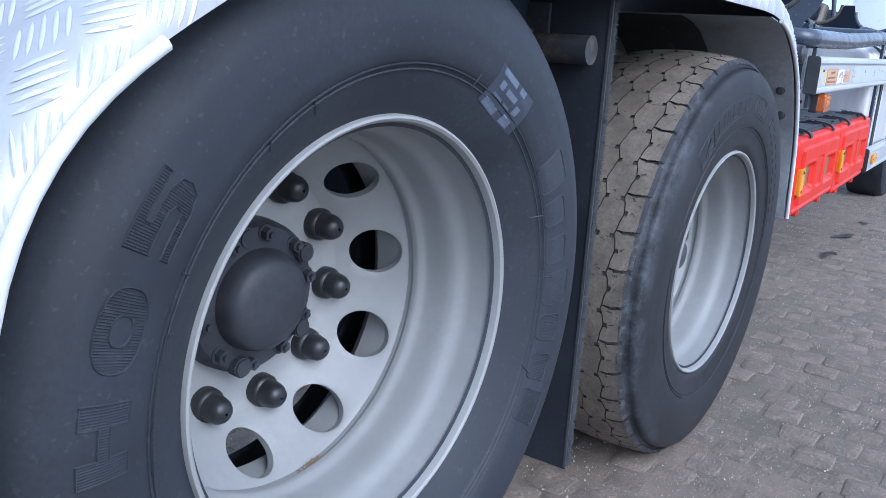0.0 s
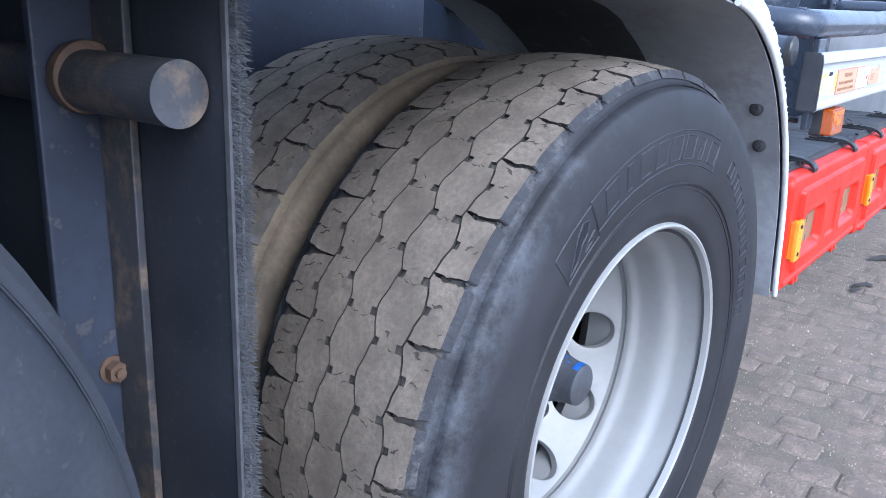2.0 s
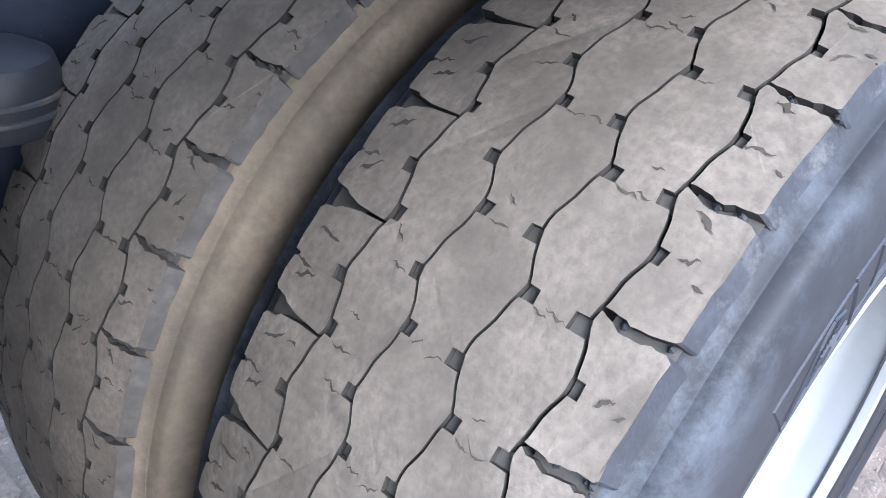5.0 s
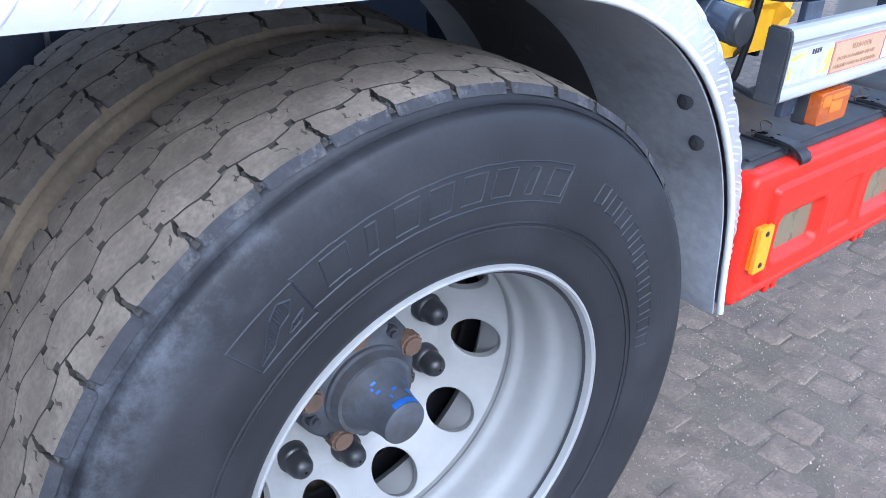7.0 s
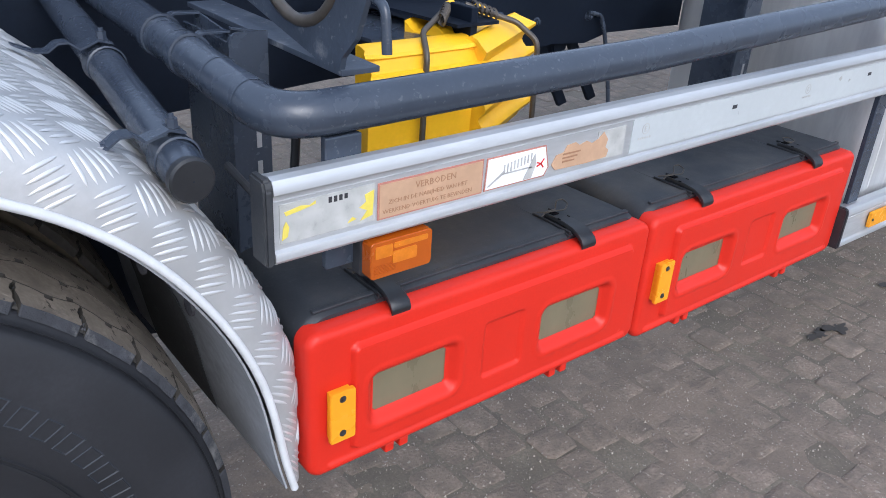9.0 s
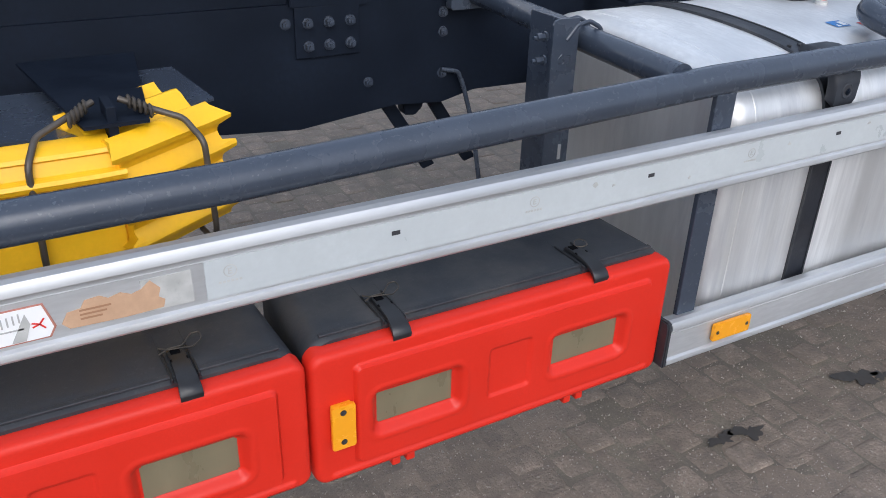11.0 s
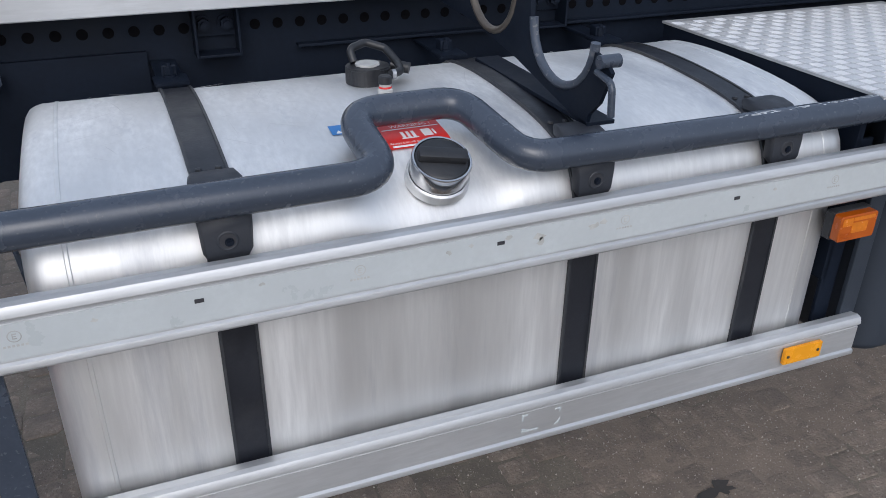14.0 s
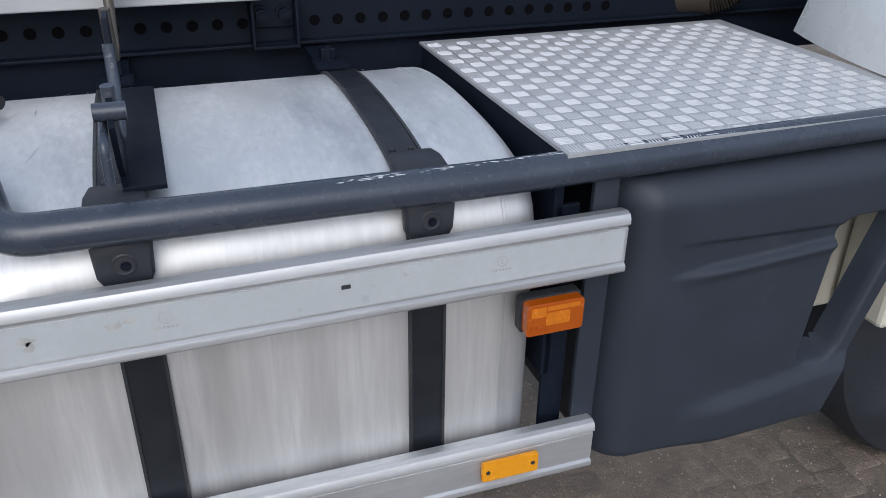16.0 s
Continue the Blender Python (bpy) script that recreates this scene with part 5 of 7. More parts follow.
def moulded_lid(x0, x1, z0, z1, windows, wz, mid):
    """A moulded lid: rounded rim, raised field, sloping window pockets cut through, a sunken panel and a bottom rib."""
    bm = bmesh.new()
    nx, nz = int((x1 - x0) / 0.0031), int((z1 - z0) / 0.0031)
    w = x1 - x0
    field = (x0 + 0.096 * w, x1 - 0.072 * w, z0 + 0.034, z1 - 0.034)
    grid = []
    for i in range(nx + 1):
        row = []
        for k in range(nz + 1):
            x, z = x0 + w * i / nx, z0 + (z1 - z0) * k / nz
            r = 0.024
            cx, cz = min(max(x, x0 + r), x1 - r), min(max(z, z0 + r), z1 - r)
            d = math.hypot(x - cx, z - cz)
            if d > r:
                x, z = cx + (x - cx) * r / d, cz + (z - cz) * r / d
            rim = -rr_gap(x, z, x0, x1, z0, z1, r)
            y = 0.030
            if rim < 0.013:
                y += 0.013 - math.sqrt(max(0.0, 0.013 ** 2 - (0.013 - rim) ** 2))
            y -= 0.010 * eased_step(-rr_gap(x, z, *field, 0.010), -0.002, 0.004)
            for a, b in windows:
                g = rr_gap(x, z, a, b, *wz, 0.007)
                y += 0.016 * min(1.0, max(0.0, (0.013 - g) / 0.013)) - 0.0014 * eased_step(-g, -0.026, -0.021) * (1 - eased_step(-g, -0.019, -0.014))
            y += 0.0050 * eased_step(-rr_gap(x, z, *mid, 0.008), -0.001, 0.004)
            y -= 0.004 * eased_step(-rr_gap(x, z, x0 + 0.03, x1 - 0.03, z0 + 0.010, z0 + 0.022, 0.005), -0.003, 0.003)
            row.append(bm.verts.new((x, y, z)))
        grid.append(row)
    for i in range(nx):
        for k in range(nz):
            c = (grid[i][k].co + grid[i + 1][k + 1].co) / 2
            if not any(rr_gap(c.x, c.z, a, b, *wz, 0.007) < -0.003 for a, b in windows):
                bm.faces.new((grid[i][k], grid[i + 1][k], grid[i + 1][k + 1], grid[i][k + 1]))
    bmesh.ops.remove_doubles(bm, verts=bm.verts, dist=0.0002)
    rim_edges = [e for e in bm.edges if len(e.link_faces) == 1 and all(v.co.y > 0.0415 and rr_gap(v.co.x, v.co.z, x0, x1, z0, z1, 0.024) > -0.002 for v in e.verts)]
    out = bmesh.ops.extrude_edge_only(bm, edges=rim_edges)
    for v in out["geom"]:
        if isinstance(v, bmesh.types.BMVert):
            v.co.y = 0.068
    return bm


def latch_part(x, lower, ob, looped=True):
    """A broad band on the box with a strap tongue hooked over the lid's top edge, and its wire pin."""
    def strip(rows, thick):
        bm_ = bmesh.new()
        prev = None
        for w, y, z in rows:
            row = [bm_.verts.new((x + sx * w, y + dy, z + lower + dz)) for sx, dy, dz in ((-1, 0, 0), (-0.93, 0, 0.0012), (0.93, 0, 0.0012), (1, 0, 0), (1, 0.002, -thick), (-1, 0.002, -thick))]
            if prev:
                for k in range(6):
                    bm_.faces.new((prev[k], prev[(k + 1) % 6], row[(k + 1) % 6], row[k]))
            else:
                bm_.faces.new(row)
            prev = row
        bm_.faces.new(prev)
        return bm_

    latch = part("latch", strip([(0.0215, 0.200, 0.8015), (0.0215, 0.120, 0.8030), (0.0220, 0.070, 0.8030), (0.0225, 0.056, 0.7990)], 0.004), "boxblack", ob, "black rubber strap latch", smooth=30)
    for sx in (-1, 1):
        part("ridge", boxed(x + sx * 0.0195 - 0.0018, x + sx * 0.0195 + 0.0018, 0.056, 0.150, 0.800 + lower, 0.8075 + lower, 0.001, 1), "cap", latch)
    part("tongue", strip([(0.0120, 0.131, 0.8060), (0.0125, 0.128, 0.8115), (0.0130, 0.105, 0.8130), (0.0140, 0.080, 0.8135), (0.0150, 0.056, 0.8110), (0.0158, 0.040, 0.8055), (0.0165, 0.0315, 0.7995),
                          (0.0165, 0.0272, 0.7920), (0.0165, 0.0268, 0.7890)], 0.006), "cap", latch, smooth=40)
    # slots are thin black blocks on the tongue, painted as shaded openings
    part("slot", boxed(x - 0.0085, x + 0.0060, 0.109, 0.124, 0.8125 + lower, 0.8150 + lower, 0.0008, 1), "void", latch)
    for sx in (-1, 1):
        part("slot", boxed(x + sx * 0.0118 - 0.0013, x + sx * 0.0118 + 0.0013, 0.089, 0.096, 0.8125 + lower, 0.8155 + lower, 0.0006, 1), "void", latch)
    if looped:
        pts = [(x - 0.024, 0.122, 0.811), (x - 0.008, 0.128, 0.814), (x + 0.012, 0.126, 0.815), (x + 0.030, 0.142, 0.822), (x + 0.043, 0.140, 0.824), (x + 0.042, 0.124, 0.820), (x + 0.026, 0.116, 0.815), (x + 0.008, 0.119, 0.816),
               (x - 0.010, 0.122, 0.816), (x - 0.022, 0.138, 0.812)]
    else:
        pts = [(x + 0.006, 0.122, 0.815), (x + 0.014, 0.134, 0.817), (x + 0.028, 0.138, 0.817), (x + 0.036, 0.126, 0.816), (x + 0.030, 0.112, 0.815), (x + 0.014, 0.110, 0.815), (x + 0.006, 0.118, 0.815)]
    part("pin", tube([(u, v, w + lower) for u, v, w in pts], 0.0013, 0.008, 6, 4), "hose", latch, "bent wire pin", smooth=60)


def box_thing(x0, x1, z0, z1, label):
    w = x1 - x0
    ob = thing("storage_box", ((x0 + x1) / 2, 0.15, z0), label, "storage box", "boxes below the side guard")
    bm = bmesh.new()
    rings = []
    for y, inset, dz in ((0.060, 0.012, 0.006), (0.066, 0.005, 0.010), (0.072, 0.003, 0.012), (0.10, 0.004, 0.013), (0.30, 0.012, 0.012), (0.325, 0.018, 0.006), (0.340, 0.030, -0.006), (0.346, 0.05, -0.03)):
        rings.append([bm.verts.new((u, y, v_)) for u, v_ in rounded_rect(x0 + inset, x1 - inset, z0 + 0.008, z1 + dz, 0.040, 8)])
    for a, b in zip(rings, rings[1:]):
        for i in range(len(a)):
            bm.faces.new((a[i], a[(i + 1) % len(a)], b[(i + 1) % len(a)], b[i]))
    bm.faces.new(rings[0])
    bm.faces.new(rings[-1])
    part("body", bm, "boxblack", ob, "black plastic body", smooth=35)
    part("front_lip", boxed(x0 + 0.030, x1 - 0.030, 0.0665, 0.0760, z1 + 0.0105, z1 + 0.0150, 0.0015), "boxblack", ob)
    windows = ((x0 + 0.149 * w, x0 + 0.349 * w), (x0 + 0.630 * w, x0 + 0.840 * w))
    wz = (0.614, 0.683)
    lid = part("lid", moulded_lid(x0, x1, z0, z1, windows, wz, (x0 + 0.435 * w, x0 + 0.555 * w, 0.602, 0.708)), "red", ob, "bright red moulded plastic lid", smooth=50)
    for a, b in windows:
        part("pane", prism(rounded_rect(a - 0.006, b + 0.006, wz[0] - 0.006, wz[1] + 0.006, 0.008, 4), "y", 0.0368, 0.0400), "pane", lid, "cloudy yellowish window", smooth=30)
    for f in (0.190, 0.228, 0.690, 0.730):
        part("foot", boxed(x0 + f * w, x0 + f * w + 0.017, 0.034, 0.054, z0 - 0.013, z0 + 0.005, 0.003), "red", lid)
    refl = part("reflector", prism(rounded_rect(x0 + 0.026, x0 + 0.068, 0.604, 0.692, 0.004, 3), "y", 0.0135, 0.0215, 0.002, 2), "yellowmark", ob, "yellow reflector with two screws", smooth=30)
    part("spacer", boxed(x0 + 0.030, x0 + 0.064, 0.0213, 0.032, 0.608, 0.688), "yellowmark", ob)
    for z in (0.619, 0.679):
        part("screw", add_bolt(bmesh.new(), (x0 + 0.046, 0.0137, z), r=0.0042, h=0.0022), "ink", refl)
    for f in (0.211, 0.757):
        latch_part(x0 + f * w, z1 - 0.790, ob, f < 0.5 or x0 < 0.5)
    return ob


box_a = box_thing(0.060, 0.784, 0.534, 0.785, "black storage box with a red lid and cloudy windows")
box_b = box_thing(0.789, 1.548, 0.520, 0.786, "black storage box with a red lid beside the tank")

# ---------- fuel tank ----------
tank = thing("fuel_tank", (2.48, 0.4, 0.5), "brushed aluminium fuel tank with black straps and filler cap", "fuel tank")
TANK_TOP = [(0.066, 1.000), (0.068, 1.030), (0.078, 1.058), (0.098, 1.082), (0.130, 1.101), (0.170, 1.113), (0.220, 1.122), (0.300, 1.131), (0.420, 1.138), (0.520, 1.139),
            (0.620, 1.133), (0.680, 1.122), (0.705, 1.105), (0.715, 1.080)]


def tank_pocket(x):
    """How far the pressed pocket round the filler has sunk at x."""
    return 0.026 * eased_step(x, 2.17, 2.28) * (1 - eased_step(x, 2.44, 2.55))


def tank_sunk(x, y, z):
    return z - tank_pocket(x) * eased_step(z, 0.99, 1.06) * (1 - eased_step(y, 0.13, 0.21))


def tank_z(x, y):
    """The height of the tank's top at (x, y)."""
    return tank_sunk(x, y, float(np.interp(y, [p[0] for p in TANK_TOP], [p[1] for p in TANK_TOP])))


def tank_ring(inset, n=96):
    """The tank's rounded section of (y, z), crowned on top, drawn in by inset."""
    pts = list(TANK_TOP)
    for cy, cz, a0 in ((0.645, 0.535, 0), (0.146, 0.545, -90)):
        r = 0.07 if a0 == 0 else 0.08
        pts += [(cy + r * math.cos(radians(a0 - 90 * k / 10)), cz + r * math.sin(radians(a0 - 90 * k / 10))) for k in range(11)]
    t = np.cumsum([0.0] + [math.dist(a, b) for a, b in zip(pts, pts[1:] + pts[:1])])
    u = np.linspace(0, t[-1], n, endpoint=False)
    y = np.interp(u, t, [p[0] for p in pts + pts[:1]])
    z = np.interp(u, t, [p[1] for p in pts + pts[:1]])
    for _ in range(3):
        y, z = (np.roll(y, 1) + 2 * y + np.roll(y, -1)) / 4, (np.roll(z, 1) + 2 * z + np.roll(z, -1)) / 4
    dy, dz = np.roll(y, -1) - np.roll(y, 1), np.roll(z, -1) - np.roll(z, 1)
    d = np.hypot(dy, dz)
    return [(float(a), float(b)) for a, b in zip(y + inset * dz / d, z - inset * dy / d)]


def ring_skin(bm, rings):
    for a, b in zip(rings, rings[1:]):
        for i in range(len(a)):
            bm.faces.new((a[i], a[(i + 1) % len(a)], b[(i + 1) % len(a)], b[i]))


bm = bmesh.new()
rings = []
TANK_X = [(1.692, 0.055), (1.6935, 0.035), (1.698, 0.020), (1.706, 0.009), (1.718, 0.003), (1.730, 0.0), (1.752, 0.0), (1.7535, -0.0014), (1.7585, -0.0014), (1.760, 0.0)]
TANK_X += [(2.14 + 0.02 * k, 0.0) for k in range(23)]
TANK_X += [(3.204, 0.0), (3.2055, -0.0014), (3.2105, -0.0014), (3.212, 0.0), (3.236, 0.0), (3.248, 0.003), (3.260, 0.009), (3.268, 0.020), (3.2725, 0.035), (3.274, 0.055)]
for x, inset in TANK_X:
    rings.append([bm.verts.new((x, u, tank_sunk(x, u, v_))) for u, v_ in tank_ring(inset)])
ring_skin(bm, rings)
bm.faces.new(rings[0])
bm.faces.new(rings[-1])
shell = part("shell", bm, "tank", tank, smooth=35)
for x in (1.983, 2.634, 3.073):
    strap = None
    for w, off, lift in ((0.0275, 0.0, 0.0045), (0.0025, -0.0295, 0.0065), (0.0025, 0.0295, 0.0065)):
        bm = bmesh.new()
        lo, hi = tank_ring(-lift), tank_ring(0.001)
        ring_skin(bm, [[bm.verts.new((x + off + sx * w, u, v_)) for u, v_ in line] for sx, line in ((-1, hi), (-1, lo), (1, lo), (1, hi))])
        if strap is None:
            strap = part("strap", bm, "strapblack", tank, "black steel strap with rubber edges", smooth=35)
        else:
            part("strap_edge", bm, "boxblack", strap, smooth=35)
    # moulded pad over the upper front edge, with its sunken bolt
    line = [(0.0560, 1.026), (0.0500, 1.031), (0.0470, 1.042), (0.0465, 1.075), (0.0490, 1.090), (0.0560, 1.108), (0.070, 1.124), (0.092, 1.136), (0.118, 1.141), (0.146, 1.139), (0.160, 1.134), (0.166, 1.124)]
    wide = (0.026, 0.034, 0.038, 0.040, 0.041, 0.042, 0.043, 0.043, 0.042, 0.038, 0.033, 0.028)
    bm = bmesh.new()
    prev = None
    for k, ((y, z), e) in enumerate(zip(line, wide)):
        a, b = line[max(k - 1, 0)], line[min(k + 1, len(line) - 1)]
        d = Vector((b[0] - a[0], b[1] - a[1])).normalized()
        row = [bm.verts.new((x + sx * e, y + d.y * dn, z - d.x * dn)) for sx, dn in ((-1, 0.020), (-1, 0.006), (-0.88, 0.0), (0.88, 0.0), (1, 0.006), (1, 0.020))]
        if prev:
            for q in range(5):
                bm.faces.new((prev[q], prev[q + 1], row[q + 1], row[q]))
        else:
            bm.faces.new(row)
        prev = row
    bm.faces.new(prev)
    part("pad", bm, "padblack", strap, "black moulded strap pad", smooth=50)
    part("bolt_well", lathe([(0.0170, 0.0462), (0.0160, 0.0452), (0.0140, 0.0450), (0.0130, 0.0457), (0.0125, 0.0463)], 24, (x, 0, 1.062), caps=False), "padblack", strap, smooth=40)
    part("bolt_hole", lathe([(0.0128, 0.0459), (0.0005, 0.0460)], 24, (x, 0, 1.062), caps=False), "ink", strap)
    part("bolt", add_bolt(bmesh.new(), (x + 0.002, 0.0459, 1.060), r=0.0055, h=0.003), "chassis", strap)
    for s in (-1, 1):
        part("rivet", lathe([(0.0055, 0.0), (0.005, 0.003), (0.001, 0.0042)], 10, (x + s * 0.016, 0.196, tank_z(x, 0.196) + 0.0045), "z"), "boxblack", strap)
    # hook and anchor behind the tank
    part("strap_end", prism(rounded_rect(x - 0.036, x + 0.036, 0.690, 0.760, 0.006, 3), "z", 1.122, 1.130, 0.002), "chassis", strap)
    part("tension_bolt", add_bolt(bmesh.new(), (x, 0.742, 1.130), "z", 0.010, 0.022, 1), "chassis", strap)
# filler neck and cap, leaning out over the tank's edge
lean = Matrix.Translation((2.358, 0.116, 1.098)) @ Matrix.Rotation(radians(27), 4, "X")
for name, prof, mat, lab in (("filler_boss", [(0.0570, -0.030), (0.0565, -0.0135), (0.0550, -0.0115), (0.0525, -0.0105)], "tank", ""),
                             ("filler_neck", [(0.0515, -0.016), (0.0515, 0.004), (0.0530, 0.006), (0.0530, 0.024), (0.0518, 0.0262), (0.0485, 0.0262), (0.0470, 0.022)], "chrome", "shiny steel filler neck"),
                             ("filler_cap", [(0.0470, 0.020), (0.0465, 0.0255), (0.043, 0.0280), (0.001, 0.0290)], "cap", "black filler cap with a turning grip")):
    bm = lathe(prof, 48, (0, 0, 0), "z", caps=False)
    bm.transform(lean)
    part(name, bm, mat, tank, lab, smooth=35)
bm = boxed(-0.043, 0.043, -0.013, 0.013, 0.020, 0.043, 0.005)
bm.transform(lean @ Matrix.Rotation(radians(-14), 4, "Z"))
part("cap_grip", bm, "cap", tank, smooth=40)


def draped(bm, lift):
    """Lays flat work on the tank's top, as high above it as it was above z = 0."""
    for v in bm.verts:
        v.co.z = tank_z(v.co.x, v.co.y) + lift + v.co.z
    return bm


def patch(x0, x1, y0, y1, lift, n=8):
    bm = bmesh.new()
    grid = [[bm.verts.new((x0 + (x1 - x0) * i / n, y0 + (y1 - y0) * k / n, 0.0)) for k in range(n + 1)] for i in range(n + 1)]
    for i in range(n):
        for k in range(n):
            bm.faces.new((grid[i][k], grid[i + 1][k], grid[i + 1][k + 1], grid[i][k + 1]))
    return draped(bm, lift)


# warning stickers on the tank top
part("sticker", patch(2.2960, 2.4140, 0.1900, 0.2760, 0.0012), "redink", tank, "red warning sticker with white print", smooth=60)


def top_print(text, size, x, y, parent):
    cu = bpy.data.curves.new("print", "FONT")
    cu.body, cu.size, cu.resolution_u = text, size, 1
    ob = bpy.data.objects.new("print", cu)
    me = bpy.data.meshes.new_from_object(ob)
    me.transform(Matrix.Translation((x, y, 0.0)))
    for v in me.vertices:
        v.co.z = tank_z(v.co.x, v.co.y) + 0.0017
    bpy.data.objects.remove(ob)
    bpy.data.curves.remove(cu)
    me.materials.append(M["whiteink"])
    out = new("print", me)
    out.parent = parent
    out.matrix_parent_inverse = Matrix.Translation(parent.location).inverted()


top_print("WARNING !", 0.015, 2.3180, 0.2590, tank)
top_print("Always turn off auxiliary heater", 0.0078, 2.2990, 0.2000, tank)
for x0, x1, y0, y1 in ((2.3000, 2.4100, 0.2510, 0.2545), (2.3020, 2.3720, 0.1925, 0.1965), (2.3760, 2.4060, 0.1925, 0.1965), (2.3300, 2.3360, 0.2160, 0.2400), (2.3400, 2.3460, 0.2160, 0.2400),
                       (2.3500, 2.3560, 0.2160, 0.2400), (2.3270, 2.3590, 0.2130, 0.2170), (2.3700, 2.3880, 0.2150, 0.2420), (2.3910, 2.3950, 0.2180, 0.2380)):
    part("print", patch(x0, x1, y0, y1, 0.0018, 2), "whiteink", tank)
part("sticker", patch(2.212, 2.262, 0.262, 0.300, 0.0012, 3), "blueink", tank, "small blue sticker")
part("print", draped(add_prism(bmesh.new(), [(2.220, 0.266), (2.232, 0.266), (2.226, 0.278)], "z", 0.0, 0.0004), 0.0014), "whiteink", tank)
part("print", patch(2.240, 2.258, 0.268, 0.292, 0.0018, 2), "whiteink", tank)
# scratches rubbed into the tank's top
rnd = random.Random(14)
bm = bmesh.new()
for k in range(230):
    x, y, a = 1.80 + 1.38 * rnd.random(), 0.26 + 0.40 * rnd.random(), rnd.choice((0.2, 0.9, 1.5, 2.4)) + 0.5 * rnd.random()
    ln, w = 0.012 + 0.05 * rnd.random() ** 2, 0.0004 + 0.0006 * rnd.random()
    if 2.28 < x < 2.46 and y > 0.42:
        continue
    c, s_ = math.cos(a), math.sin(a)
    pts = [(x - c * ln, y - s_ * ln), (x - s_ * w, y + c * w), (x + c * ln, y + s_ * ln), (x + s_ * w, y - c * w)]
    if all(0.24 < q[1] < 0.69 for q in pts):
        bm.faces.new([bm.verts.new((u, v_, 0.0)) for u, v_ in pts])
scr = part("scratch", draped(bm, 0.0007), "lug", shell, "pale scratches")
scr["kind"] = "stuff"
# breather with hose
vent = thing("tank_breather", (2.36, 0.50, 1.142), "black plastic tank breather with a looped hose and clamp", "breather")
part("housing", prism(rounded_rect(2.318, 2.409, 0.483, 0.567, 0.034, 8), "z", 1.1365, 1.174, 0.006, 3), "cap", vent, smooth=40)
part("cover", prism(rounded_rect(2.338, 2.388, 0.502, 0.550, 0.020, 6), "z", 1.173, 1.179, 0.002), "greyglue", vent, smooth=40)
part("valve", lathe([(0.016, 1.1365), (0.016, 1.146), (0.0125, 1.149), (0.0125, 1.158)], 24, (2.372, 0.438, 0), "z"), "greyglue", vent, "small clear valve", smooth=35)
part("valve_ring", lathe([(0.0128, 1.149), (0.0135, 1.151), (0.0128, 1.153)], 24, (2.372, 0.438, 0), "z", caps=False), "redink", vent, "red ring", smooth=35)
part("valve_cap", lathe([(0.0135, 1.158), (0.0135, 1.172), (0.011, 1.1745), (0.001, 1.1748)], 24, (2.372, 0.438, 0), "z", caps=False), "cap", vent, smooth=35)
part("hose", tube([(2.34, 0.545, 1.177), (2.335, 0.560, 1.202), (2.375, 0.575, 1.209), (2.415, 0.560, 1.197), (2.428, 0.520, 1.175), (2.425, 0.490, 1.165), (2.395, 0.470, 1.165)], 0.0085, 0.02, 12), "cap", vent, smooth=60)
part("clamp", lathe([(0.0105, -0.004), (0.0105, 0.004)], 20, (2.402, 0.472, 1.165), "x"), "steel", vent, smooth=40)
part("hose_end", tube([(2.42, 0.540, 1.166), (2.455, 0.520, 1.160)], 0.012, n=14), "cap", vent, smooth=50)

# ---------- tubular rail ----------
TUBE = [(0.050, 0.98, 1.142), (0.040, 0.42, 1.112), (0.040, 0.052, 1.086), (0.70, 0.052, 1.094), (1.60, 0.052, 1.128), (2.242, 0.052, 1.130),
        (2.232, 0.233, 1.174), (2.445, 0.233, 1.174), (2.490, 0.052, 1.122), (3.2, 0.052, 1.116), (5.2, 0.055, 1.135)]
hand = thing("tube_rail", (1.5, 0.08, 1.1), "dark grey coated steel tube rail bent round the tank filler", "tube rail")
part("tube", tube(TUBE, 0.0285, 0.062, 28, 10), "tube", hand, smooth=60)
for y in (0.118, 0.208, 0.335, 0.385):
    zz = float(np.interp(y, [0.052, 0.42], [1.086, 1.112]))
    part("sleeve_edge", lathe([(0.0290, y - 0.002), (0.0298, y), (0.0290, y + 0.002)], 32, (0.040, 0, zz), caps=False), "tube", hand, smooth=50)
# pale scuffs rubbed through the coating near the step
rnd = random.Random(31)
bm = bmesh.new()
for k in range(46):
    x = 2.93 + 0.46 * rnd.random()
    a = radians(72 + 16 * (x - 2.93) / 0.46 + 14 * (rnd.random() - 0.5))
    ln, w = 0.004 + 0.012 * rnd.random() ** 2, radians(0.8 + 2.2 * rnd.random())
    zc = float(np.interp(x, [2.49, 3.2, 5.2], [1.122, 1.116, 1.135]))
    ring = [(x - ln, a), (x - ln * 0.3, a + w), (x + ln, a + w * 0.3), (x + ln * 0.4, a - w)]
    bm.faces.new([bm.verts.new((u, 0.0525 - 0.0291 * math.cos(b), zc + 0.0291 * math.sin(b))) for u, b in ring])
scuffs = part("scuff", bm, "bead", hand, "pale scuff marks")
scuffs["kind"] = "stuff"
